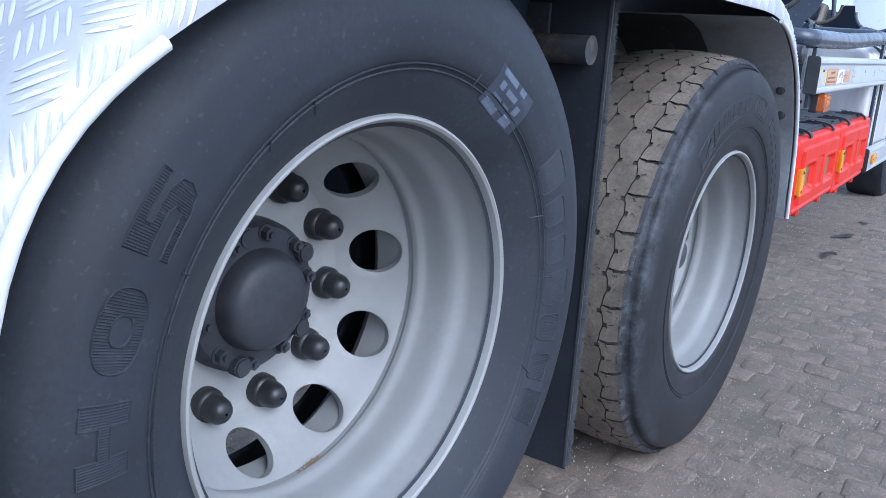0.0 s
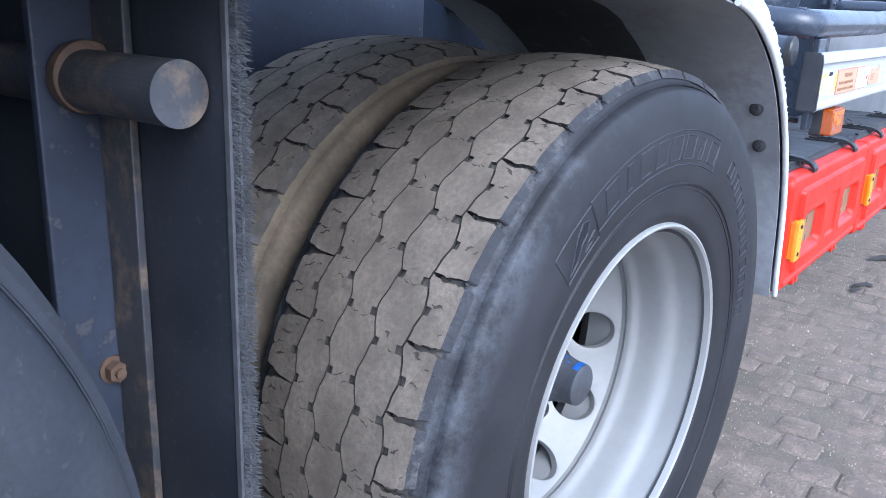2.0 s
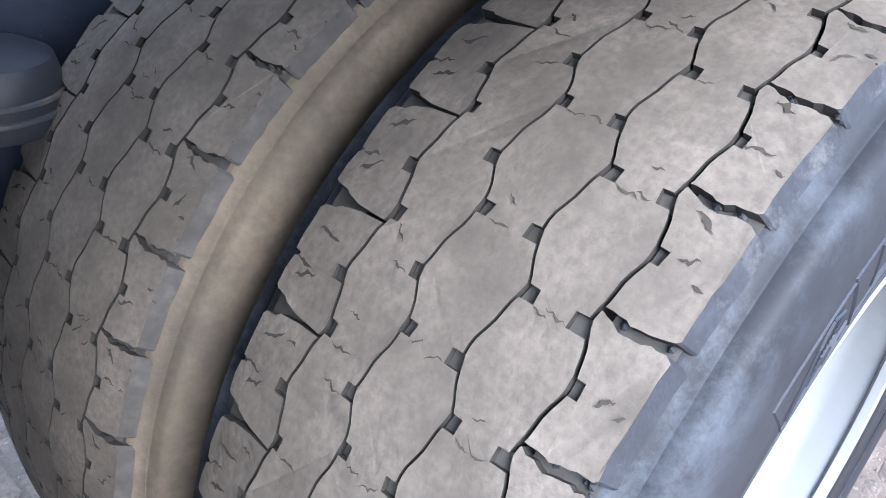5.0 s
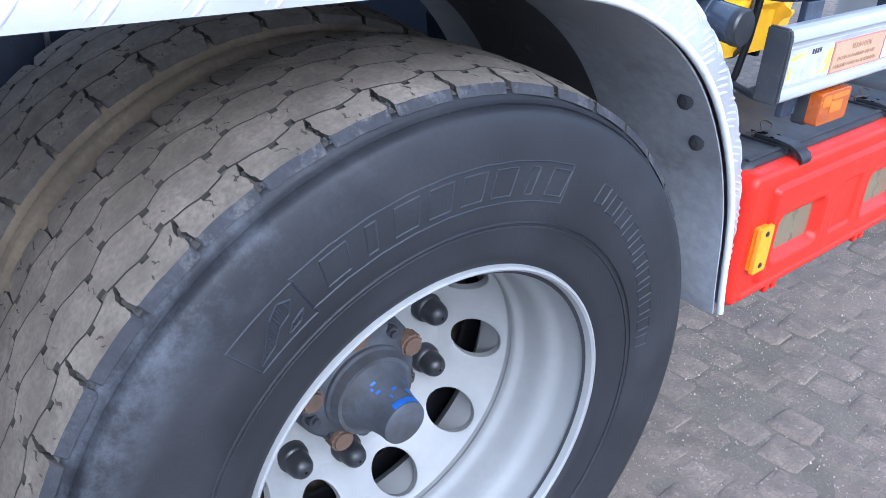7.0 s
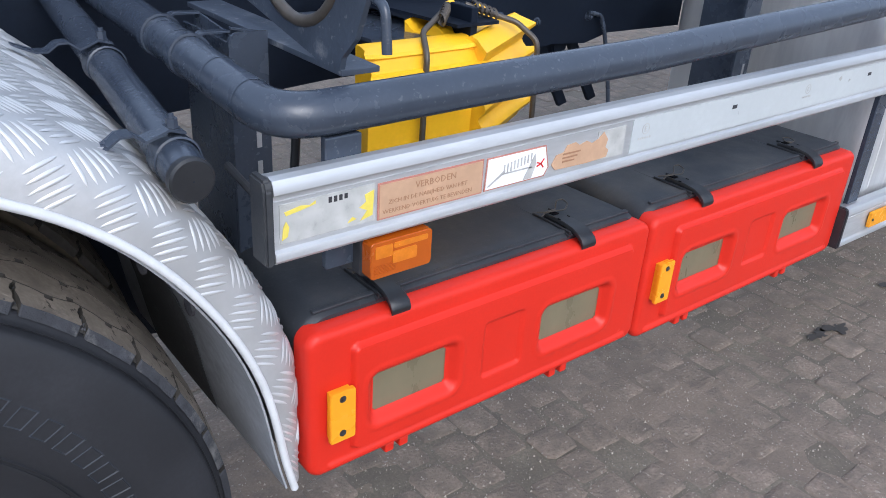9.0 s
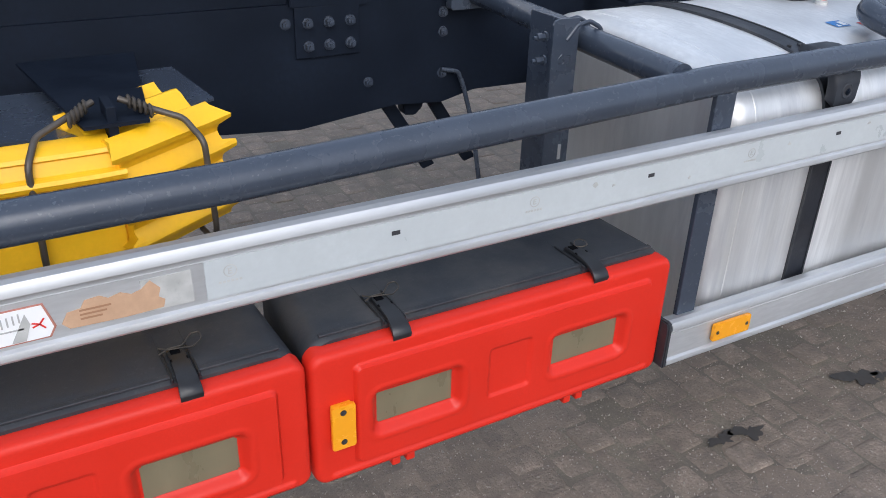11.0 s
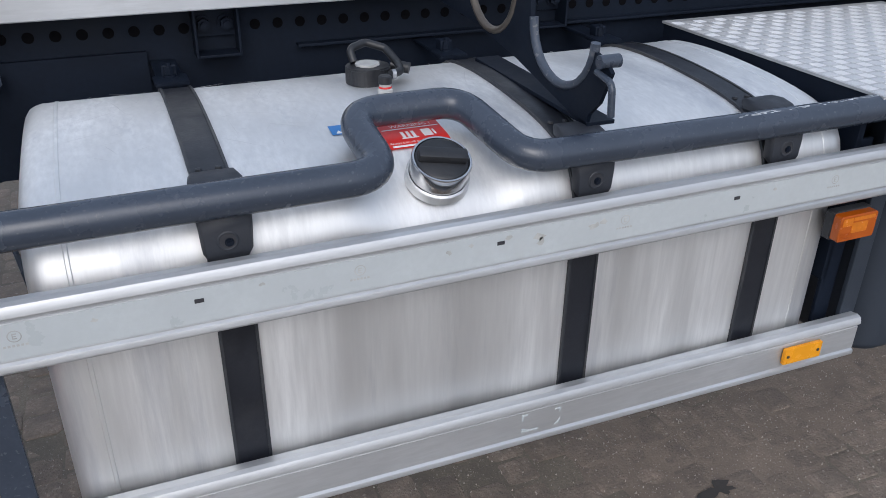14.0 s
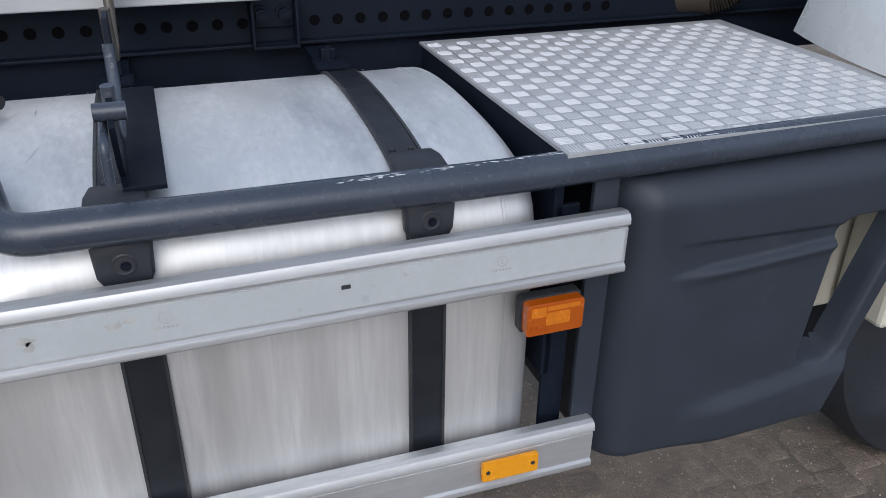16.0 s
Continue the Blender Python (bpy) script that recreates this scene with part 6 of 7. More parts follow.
# posts that carry the tubes and rails
def channel_post(x0, x1, y, z0, z1, label, slots=(), flange=0):
    ob = thing("rail_post", ((x0 + x1) / 2, y, z0), label, "rail post", "rail posts")
    bm = bmesh.new()
    add_prism(bm, [(x0, z0), (x1, z0), (x1, z1), (x0 + 0.012, z1 + 0.001), (x0 + 0.004, z1 - 0.003), (x0, z1 - 0.011)], "y", y, y + 0.006)
    fx = x0 if flange == 0 else x1 - 0.006
    add_box(bm, fx, fx + 0.006, y + 0.0062, y + 0.16, z0, z1 - 0.012, 0.0015)
    part("channel", bm, "tube", ob)
    # slots are pale strips on the face, painting the daylight seen through
    for z in slots:
        part("slot", boxed((x0 + x1) / 2 + 0.006, (x0 + x1) / 2 + 0.014, y - 0.0008, y + 0.001, z, z + 0.034, 0.0003), "alu", ob)
    return ob


channel_post(0.092, 0.152, 0.292, 0.70, 1.132, "dark grey steel post with slots holding the tube rail", (0.960, 0.905, 0.850, 0.790))
cross_post = channel_post(1.437, 1.500, 0.335, 0.62, 1.192, "dark grey steel post with slots beside the tank", (0.895, 0.850, 0.805), 1)
# pressed mark on the post: a loop and two strokes
for pts in ([(1.462, 1.122), (1.453, 1.114), (1.456, 1.104), (1.466, 1.102), (1.470, 1.108), (1.464, 1.113)], [(1.470, 1.119), (1.484, 1.117), (1.485, 1.107), (1.476, 1.104), (1.480, 1.094)],
            [(1.452, 1.090), (1.478, 1.086)]):
    part("pressed_mark", tube([(x, 0.3345, z) for x, z in pts], 0.0016, 0.004, 6), "tube", cross_post, smooth=60)
part("bar", boxed(0.092, 0.145, 0.034, 0.046, 0.88, 1.060, 0.002), "tube", hand)
part("bar", boxed(1.592, 1.642, 0.036, 0.048, 0.56, 1.105, 0.002), "tube", hand)
part("bar", boxed(3.352, 3.398, 0.046, 0.058, 0.50, 1.100, 0.002), "plastic", hand)
part("bar", boxed(3.300, 3.345, 0.075, 0.085, 0.45, 1.04, 0.002), "chassis", hand)
part("bar", tube([(0.098, 0.115, 1.05), (0.095, 0.118, 0.99), (0.090, 0.125, 0.93), (0.09, 0.15, 0.86)], 0.006, 0.03, 10), "cap", hand, smooth=60)
for y in (0.309, 0.410):
    zz = float(np.interp(y, [0.052, 0.42], [1.086, 1.112]))
    # flat clamp band round the tube, its ends folded back to the post
    part("clamp", lathe([(0.0286, y - 0.009), (0.0318, y - 0.0085), (0.0318, y + 0.0085), (0.0286, y + 0.009)], 36, (0.040, 0, zz), caps=False), "tube", hand, smooth=40)
    part("clamp_tongue", prism([(0.050, zz + 0.026), (0.060, zz + 0.0315), (0.100, zz + 0.030), (0.100, zz + 0.027), (0.061, zz + 0.0285), (0.052, zz + 0.022)], "y", y - 0.008, y + 0.008, 0.0005, 1), "tube", hand)
part("clamp_plate", prism([(0.315, 1.132), (0.420, 1.142), (0.426, 1.136), (0.426, 1.100), (0.300, 1.100), (0.300, 1.126)], "x", 0.0985, 0.1015, 0.0008, 1), "tube", hand)
part("clamp_plate", prism([(0.100, 1.136), (0.146, 1.126), (0.1475, 1.130), (0.100, 1.1395)], "y", 0.300, 0.306, 0.0005, 1), "tube", hand)
# cross tube to the chassis near the tank
cross = thing("support_tube", (1.53, 0.4, 1.16), "dark grey support tube clamped to a slotted post", "support tube")
part("tube", tube([(1.572, 0.90, 1.150), (1.522, 0.065, 1.136)], 0.0275, n=24), "tube", cross, smooth=60)
for y in (0.335, 0.375):
    part("u_bolt", tube([(1.47, y, 1.150), (1.495, y, 1.178), (1.525, y, 1.184), (1.556, y, 1.168), (1.560, y, 1.14), (1.545, y, 1.122)], 0.0045, 0.02, 10), "tube", cross, smooth=60)
# cast bracket on the frame: a wide foot and two uprights round an oval cut-out
bm = add_prism(bmesh.new(), [(1.494, 1.119), (1.500, 1.112), (1.640, 1.112), (1.648, 1.120), (1.648, 1.138), (1.622, 1.144), (1.618, 1.162), (1.534, 1.164), (1.530, 1.150), (1.494, 1.142)], "y", 0.835, 0.862)
add_prism(bm, [(1.534, 1.1645), (1.552, 1.1645), (1.552, 1.30), (1.528, 1.30)], "y", 0.840, 0.860)
add_prism(bm, [(1.600, 1.1625), (1.618, 1.1625), (1.630, 1.30), (1.606, 1.30)], "y", 0.840, 0.860)
add_prism(bm, [(1.5525, 1.212), (1.6010, 1.210), (1.6060, 1.30), (1.5525, 1.30)], "y", 0.844, 0.858)
add_tube(bm, rounded_path([(1.566, 0.842, 1.205), (1.560, 0.842, 1.182), (1.578, 0.842, 1.172), (1.592, 0.842, 1.184), (1.582, 0.842, 1.200)], 0.008), 0.005, 10)
part("bracket", bm, "tube", cross, smooth=None)
for z in (1.165, 1.118):
    part("bolt", add_bolt(bmesh.new(), (1.437, 0.36, z - 0.01), "x", 0.008, 0.022), "tube", cross)

# mudguard support tube with its clamps
gs = thing("support_tube", (-0.08, 0.4, 1.06), "dark grey tube with end cap and clamps holding the mudguard", "support tube")
part("tube", tube([(0.016, 0.95, 1.112), (-0.074, 0.046, 1.039)], 0.0262, n=28), "tube", gs, smooth=60)
part("end_cap", lathe([(0.001, 0.034), (0.024, 0.035), (0.0268, 0.038), (0.0268, 0.048)], 32, (-0.0745, 0, 1.0385), caps=False), "cap", gs, "black plastic end cap", smooth=40)
for y in (0.102, 0.435):
    zc, xc = 1.039 + (y - 0.046) * 0.0808, -0.074 + (y - 0.046) * 0.0996
    part("clamp", lathe([(0.0265, y - 0.013), (0.0290, y - 0.012), (0.0290, y + 0.012), (0.0265, y + 0.013)], 32, (xc, 0, zc), caps=False), "tube", gs, smooth=40)
    # a bent flat strip from the clamp down on to the guard
    bm = bmesh.new()
    prev = None
    for dx, dz in ((0.012, 0.030), (-0.008, 0.036), (-0.022, 0.030), (-0.034, 0.026), (-0.048, 0.036), (-0.062, 0.036), (-0.076, 0.026), (-0.092, 0.027), (-0.112, 0.036), (-0.120, 0.040)):
        wd = 0.012 if dx > -0.118 else 0.007
        row = [bm.verts.new((xc + dx, y + s_ * wd, zc + dz + h_)) for s_, h_ in ((-1, 0), (1, 0), (1, 0.003), (-1, 0.003))]
        if prev:
            for k in range(4):
                bm.faces.new((prev[k], prev[(k + 1) % 4], row[(k + 1) % 4], row[k]))
        else:
            bm.faces.new(row)
        prev = row
    bm.faces.new(prev)
    part("lug", bm, "tube", gs)
    part("bolt", add_bolt(bmesh.new(), (xc + 0.0, y, zc + 0.034), "z", 0.007, 0.014, 1), "tube", gs)

# ---------- saddle brackets ----------
def saddle(x, dy, dz, label, paint="chassis", hook=-0.012):
    ob = thing("saddle_bracket", (x, 0.3 + dy, 1.2 + dz), label, "bracket", "saddle brackets")
    out = [(0.96, 1.40), (0.96, 1.215), (0.62, 1.200), (0.400, 1.168), (0.160, 1.118), (0.118, 1.116), (0.112, 1.136), (0.082, 1.165), (0.054, 1.226), (0.078, 1.244), (0.114, 1.250)]
    for k in range(11):
        a = radians(-20 - 150 * k / 10)
        out.append((0.228 + 0.115 * math.cos(-a + math.pi), 1.262 - 0.105 * math.sin(-a)))
    out += [(0.352, 1.300), (0.405, 1.300)]
    for k in range(11):
        a = radians(-20 - 150 * k / 10)
        out.append((0.530 + 0.115 * math.cos(-a + math.pi), 1.300 - 0.105 * math.sin(-a)))
    out += [(0.66, 1.34), (0.66, 1.40)]
    out = [(u + dy, v_ + dz) for u, v_ in out]
    part("plate", add_prism(bmesh.new(), out, "x", x - 0.004, x + 0.004), paint, ob, "scratched dark steel plate")
    rim_pts = [(x, 0.228 + dy + 0.113 * math.cos(math.pi + math.pi * k / 14), 1.264 + dz + 0.103 * math.sin(math.pi + math.pi * k / 14)) for k in range(15)]
    part("edge_strip", tube(rim_pts, 0.009, n=8), "hose" if paint == "saddle" else "saddle", ob, "worn rubber edge", smooth=60)
    rim_pts = [(x, 0.530 + dy + 0.113 * math.cos(math.pi + math.pi * k / 14), 1.302 + dz + 0.103 * math.sin(math.pi + math.pi * k / 14)) for k in range(15)]
    part("edge_strip", tube(rim_pts, 0.009, n=8), "hose", ob, smooth=60)
    part("foot", boxed(x - 0.004, x + 0.055, 0.112 + dy, 0.60 + dy, 1.112 + dz, 1.120 + dz, 0.001), paint, ob)
    part("hook", tube([(x + hook, 0.086 + dy, 1.222 + dz), (x + hook, 0.036 + dy, 1.214 + dz), (x + hook, 0.030 + dy, 1.158 + dz)], 0.0065, 0.02, 10), "tube", ob, smooth=60)
    part("roller", tube([(x - 0.02, 0.070 + dy, 1.243 + dz), (x + 0.02, 0.070 + dy, 1.243 + dz)], 0.012, n=14), "tube", ob, smooth=60)
    return ob


saddle(2.650, 0.0, 0.026, "dark steel cradle bracket with worn half-round cut-outs above the tank")
saddle(0.160, -0.012, 0.0, "scratched dark steel cradle bracket with half-round cut-outs", "saddle", 0.008)

# ---------- step plate and cab side ----------
step = thing("step_plate", (3.68, 0.4, 1.14), "aluminium checker-plate step beside the cab", "step plate")
part("plate", boxed(3.292, 4.110, 0.036, 0.775, 1.140, 1.146), "checker", step)
bm = bmesh.new()
PW = 0.0355
for i in range(int(0.81 / PW)):
    for j in range(int(0.735 / PW)):
        cx, cy = 3.296 + (i + 0.5) * PW, 0.040 + (j + 0.5) * PW
        along = (i + j) % 2
        for k in range(5):
            o = (k - 2) * 0.0060
            half = 0.0165 - 0.0010 * abs(k - 2)
            pts = [(-half, 0), (-half * 0.85, 0.0021), (half * 0.85, 0.0021), (half, 0), (half * 0.85, -0.0021), (-half * 0.85, -0.0021)]
            lo, hi = [], []
            for u, w in pts:
                dx, dy_ = (u, w + o) if along else (w + o, u)
                lo.append(bm.verts.new((cx + dx, cy + dy_, 1.1455)))
                tx, ty = (u * 0.9, w * 0.3 + o) if along else (w * 0.3 + o, u * 0.9)
                hi.append(bm.verts.new((cx + tx, cy + ty, 1.1474)))
            for q in range(6):
                bm.faces.new((lo[q], lo[(q + 1) % 6], hi[(q + 1) % 6], hi[q]))
            bm.faces.new(hi)
part("tread_lug", bm, "steplug", step, "five-bar raised tread pattern")
part("skirt", boxed(3.296, 4.105, 0.70, 0.77, 0.70, 1.139), "chassis", step)
part("skirt", boxed(3.296, 3.312, 0.075, 0.70, 0.70, 1.139), "chassis", step)
cab = thing("truck_side_panel", (3.9, 0.2, 0.5), "dark grey moulded plastic cab side panel with an opening", "cab panel")
def cab_panel():
    """A softly rolled panel with two moulded ridges and a slanting opening."""
    bm = bmesh.new()
    x0, x1, z0, z1 = 3.402, 4.040, 0.482, 1.085
    nx, nz = 130, 126
    grid = []
    for i in range(nx + 1):
        row = []
        for k in range(nz + 1):
            u, z = x0 + (x1 - x0) * i / nx, z0 + (z1 - z0) * k / nz
            y = 0.020 - 0.006 * math.sin(math.pi * min(1.0, (u - x0) / 0.5))
            for d, wide, deep in ((u - x0, 0.075, 0.110), (z1 - z, 0.060, 0.060), (x1 - u, 0.022, 0.060), (z - z0, 0.030, 0.050)):
                if d < wide:
                    y += deep * (1 - math.sqrt(max(0.0, 1 - (1 - d / wide) ** 2)))
            g = rr_gap(u, z, 3.866, 3.974, 0.645, 0.945, 0.018)
            y += 0.060 * eased_step(-g, -0.016, 0.006)
            f = min(1.0, max(0.0, (u - 3.50) / 0.10)) * min(1.0, max(0.0, (3.868 - u) / 0.02))
            ridge, crease = 0.893 + 0.045 * (u - 3.53), 0.959 - 0.04 * (u - 3.53)
            y -= 0.008 * f * (math.exp(-((z - ridge) / 0.013) ** 2) if z < ridge else math.exp(-((z - ridge) / 0.008) ** 2))
            y += 0.010 * f * eased_step(z, ridge, ridge + 0.012) * eased_step(crease + 0.004 - z, 0.0, 0.010)
            low = 0.612 + 0.085 * (u - 3.59)
            y -= 0.016 * eased_step(low - z, 0.0, 0.05) * eased_step(u, 3.52, 3.70)
            lean_ = eased_step(u, 3.55, 3.85)
            row.append(bm.verts.new((u + (0.10 + 0.23 * eased_step(u, 3.866, 3.974)) * (z - 0.79) * lean_, y, z)))
        grid.append(row)
    for i in range(nx):
        for k in range(nz):
            u, z = x0 + (x1 - x0) * (i + 0.5) / nx, z0 + (z1 - z0) * (k + 0.5) / nz
            if rr_gap(u, z, 3.866, 3.974, 0.645, 0.945, 0.018) > -0.004:
                bm.faces.new((grid[i][k], grid[i + 1][k], grid[i + 1][k + 1], grid[i][k + 1]))
    bmesh.ops.delete(bm, geom=[v for v in bm.verts if not v.link_faces], context="VERTS")
    return bm


part("panel", cab_panel(), "plastic", cab, smooth=70)
part("side", boxed(3.420, 3.47, 0.120, 0.60, 0.47, 1.07, 0.02, 3), "plastic", cab, smooth=50)
body = thing("truck_cab", (4.3, 0.6, 1.2), "cream white painted cab body behind the panel", "cab body")
part("inner_panel", boxed(3.78, 4.9, 0.20, 0.23, 0.62, 1.07, 0.01), "cream", body)
part("door_edge", boxed(4.085, 4.9, 0.05, 0.19, 0.645, 1.07, 0.012), "cream", body)
bm = bmesh.new()
prev = None
for k in range(9):
    t = k / 8
    y = 0.10 + 0.50 * t
    row = [bm.verts.new((4.095 + 0.10 * t * t, y, 1.150)), bm.verts.new((4.13 + 0.13 * t * t, y + 0.02, 1.28)), bm.verts.new((4.24 + 0.15 * t * t, y + 0.04, 1.46)), bm.verts.new((4.34 + 0.15 * t * t, y + 0.05, 1.75)),
           bm.verts.new((4.9, y + 0.05, 1.75)), bm.verts.new((4.9, y, 1.150))]
    if prev:
        for q in range(6):
            bm.faces.new((prev[q], prev[(q + 1) % 6], row[(q + 1) % 6], row[q]))
    else:
        bm.faces.new(row)
    prev = row
bm.faces.new(prev)
part("rear_fairing", bm, "white", body, "white painted rear cab fairing", smooth=60)
flex = thing("exhaust_hose", (4.2, 0.8, 1.2), "ribbed bronze-brown flexible exhaust hose behind the cab", "hose")
path = rounded_path([(4.02, 1.00, 1.16), (4.18, 0.86, 1.20), (4.32, 0.84, 1.40)], 0.08, 30)
part("hose", add_tube(bmesh.new(), path, [0.052 + (0.005 if k % 2 else -0.002) for k in range(len(path))], 20), "hose", flex, smooth=40)
front_tyre = thing("front_wheel", (4.72, 0.30, 0.49), "dark front wheel arch tyre behind the cab panel", "truck wheel")
part("tyre", lathe([(0.29, 0.05), (0.36, 0.03), (0.44, 0.035), (0.50, 0.06), (0.52, 0.10), (0.52, 0.26), (0.50, 0.31), (0.30, 0.32)], 64, (4.72, 0.16, 0.49)), "rubber", front_tyre, smooth=40)
part("rim", lathe([(0.08, 0.10), (0.20, 0.11), (0.26, 0.075), (0.285, 0.050), (0.292, 0.055)], 48, (4.72, 0.16, 0.49)), "rim", front_tyre, "grey steel rim", smooth=40)

# ---------- chassis ----------
chassis = thing("truck_chassis", (0.5, 1.0, 1.0), "dark painted truck chassis frame with bolts and holes", "chassis")
part("web", boxed(-3.0, 5.6, 0.900, 0.912, 1.02, 1.30), "chassis", chassis)
part("flange", boxed(-3.0, 5.6, 0.84, 0.912, 1.300, 1.312, 0.003), "chassis", chassis)
part("flange", boxed(2.30, 5.6, 0.872, 0.900, 1.134, 1.142, 0.002), "chassis", chassis)
bm = add_prism(bmesh.new(), [(-0.3, 1.146), (1.40, 1.146), (1.46, 1.152), (1.95, 1.152), (1.95, 0.88), (1.60, 0.885), (1.50, 0.862), (1.36, 0.872), (1.10, 0.842), (0.85, 0.862), (0.6, 0.858), (-0.3, 0.80)],
               "y", 0.884, 0.8995)
part("side_plate", bm, "chassis", chassis)
# row of holes: black discs before the web, shade painted, nothing cut
for k in range(64):
    x = 0.402 + 0.0546 * k
    if 1.44 < x < 1.62:
        continue
    part("hole", lathe([(0.0125, 0.8985), (0.0110, 0.8990), (0.0001, 0.8994)], 16, (x, 0, 1.2205 - 0.0125 * x), caps=False), "void", chassis)
part("gusset", boxed(1.097, 1.262, 0.876, 0.8835, 1.020, 1.140, 0.002), "chassis", chassis)
part("gusset", prism([(1.086, 1.140), (1.283, 1.135), (1.288, 1.230), (1.098, 1.236)], "y", 0.8755, 0.8985, 0.002), "chassis", chassis)
for x in (1.128, 1.181, 1.236):
    for z in (1.049, 1.103):
        part("bolt", add_bolt(bmesh.new(), (x, 0.8755, z), r=0.010, h=0.016), "tube", chassis)
for x, z in ((1.076, 1.103), (1.285, 0.942), (1.498, 1.100), (1.498, 1.050), (1.498, 0.942), (0.62, 1.05), (0.74, 0.97)):
    part("bolt", add_bolt(bmesh.new(), (x, 0.8835, z), r=0.010, h=0.012), "tube", chassis)
for x, z in ((1.105, 1.203), (1.160, 1.208), (1.213, 1.209), (1.268, 1.206), (1.326, 1.205)):
    part("bolt", add_bolt(bmesh.new(), (x, 0.8750 if x < 1.3 else 0.898, z), r=0.013, h=0.014), "chassis", chassis)
for x, z0 in ((2.108, 1.135), (2.98, 1.135)):
    br = thing("frame_bracket", (x, 0.86, z0), "dark steel bracket with two bolts on the chassis frame", "bracket", "frame brackets")
    bm = bmesh.new()
    add_box(bm, x - 0.052, x - 0.046, 0.845, 0.900, z0, 1.245, 0.001)
    add_box(bm, x + 0.046, x + 0.052, 0.845, 0.900, z0, 1.245, 0.001)
    add_box(bm, x - 0.046, x + 0.046, 0.845, 0.900, z0, z0 + 0.006, 0.001)
    add_box(bm, x - 0.046, x + 0.046, 0.888, 0.899, z0 + 0.04, 1.245, 0.001)
    part("bracket", bm, "chassis", br)
    for s in (-1, 1):
        part("bolt", add_bolt(bmesh.new(), (x + s * 0.026, 0.887, 1.205), r=0.015, h=0.018), "chassis", br)
for x in (1.983, 2.634, 3.073):
    part("strap_anchor", boxed(x - 0.028, x + 0.028, 0.72, 0.90, 1.120, 1.128, 0.002), "chassis", chassis)
    part("strap_anchor", boxed(x - 0.016, x + 0.016, 0.740, 0.770, 1.128, 1.155, 0.003), "chassis", chassis)
upper = thing("body_subframe", (1.8, 0.9, 1.3), "light grey body sill above the chassis frame", "subframe")
part("sill", boxed(0.9, 2.95, 0.80, 0.835, 1.252, 1.40, 0.003), "alu", upper)
part("sill", boxed(-3.0, 5.6, 0.835, 0.90, 1.3125, 1.40, 0.003), "chassis", upper)
far = thing("truck_chassis", (0.5, 1.75, 1.0), "dark far side chassis frame in shadow", "chassis")
part("web", boxed(-3.0, 5.6, 1.70, 1.712, 0.98, 1.30), "chassis", far)
for x in (-1.3, -0.1, 2.1, 3.5):
    part("cross_member", boxed(x - 0.06, x + 0.06, 0.912, 1.70, 1.0, 1.22, 0.01), "chassis", far)
# suspension seen between guard and wheel
susp = thing("suspension_arm", (0.03, 0.65, 0.6), "dark suspension hanger and arm behind the driven wheel", "suspension")
bm = add_prism(bmesh.new(), [(-0.10, 0.95), (0.10, 0.95), (0.13, 0.60), (0.12, 0.51), (0.08, 0.47), (0.02, 0.48), (-0.03, 0.56), (-0.06, 0.70)], "y", 0.62, 0.70)
bmesh.ops.bevel(bm, geom=list(bm.edges), offset=0.008, segments=2, affect="EDGES")
part("hanger", bm, "chassis", susp, smooth=30)
part("pin", lathe([(0.005, 0.585), (0.020, 0.586), (0.022, 0.59), (0.022, 0.62)], 24, (0.07, 0, 0.52)), "tube", susp, smooth=40)
part("arm", tube([(0.05, 0.66, 0.54), (-0.40, 0.70, 0.46), (-0.9, 0.72, 0.47)], 0.045, 0.1, 14), "chassis", susp, smooth=60)
part("axle", tube([(-0.554, 0.50, 0.49), (-0.554, 2.2, 0.49)], 0.075, n=20), "chassis", susp, smooth=60)
part("axle", tube([(-1.868, 0.50, 0.647), (-1.868, 2.2, 0.647)], 0.07, n=20), "chassis", susp, smooth=60)
part("strap", tube([(1.490, 0.872, 0.955), (1.540, 0.868, 0.945), (1.556, 0.862, 0.90), (1.580, 0.85, 0.80), (1.605, 0.83, 0.60)], 0.0065, 0.02, 10), "tube", susp, "thin grey stay", smooth=60)
for x in (1.335, 1.470):
    part("brace", prism([(x - 0.020, 0.90), (x + 0.022, 0.90), (x + 0.175, 0.665), (x + 0.140, 0.655)], "y", 0.93, 0.945, 0.002), "chassis", susp)
part("block", prism([(1.40, 0.87), (1.47, 0.87), (1.462, 0.84), (1.44, 0.822), (1.41, 0.826)], "y", 0.92, 0.96, 0.003), "chassis", susp)

# ---------- wheel chocks ----------
def chock_body(x0, x1, section, ends=0.0):
    """A hollow moulded wedge: a section of (y, z, is a lip) drawn along x, its lips flared at the ends."""
    bm = bmesh.new()
    rows, n = [], 22
    for q in range(n + 1):
        f = q / n
        flare = max(0.0, 1 - f / 0.10, 1 - (1 - f) / 0.10)
        rows.append([bm.verts.new((x0 + (x1 - x0) * f + (ends * (f - 0.5) * 2 * flare if lip else 0.0), y - (0.006 * flare if lip else 0.0), z + (0.004 * flare if lip else 0.0)))
                     for y, z, lip in section])
    for a, b in zip(rows, rows[1:]):
        for i in range(len(a)):
            bm.faces.new((a[i], a[(i + 1) % len(a)], b[(i + 1) % len(a)], b[i]))
    bm.faces.new(rows[0])
    bm.faces.new(rows[-1])
    return bm


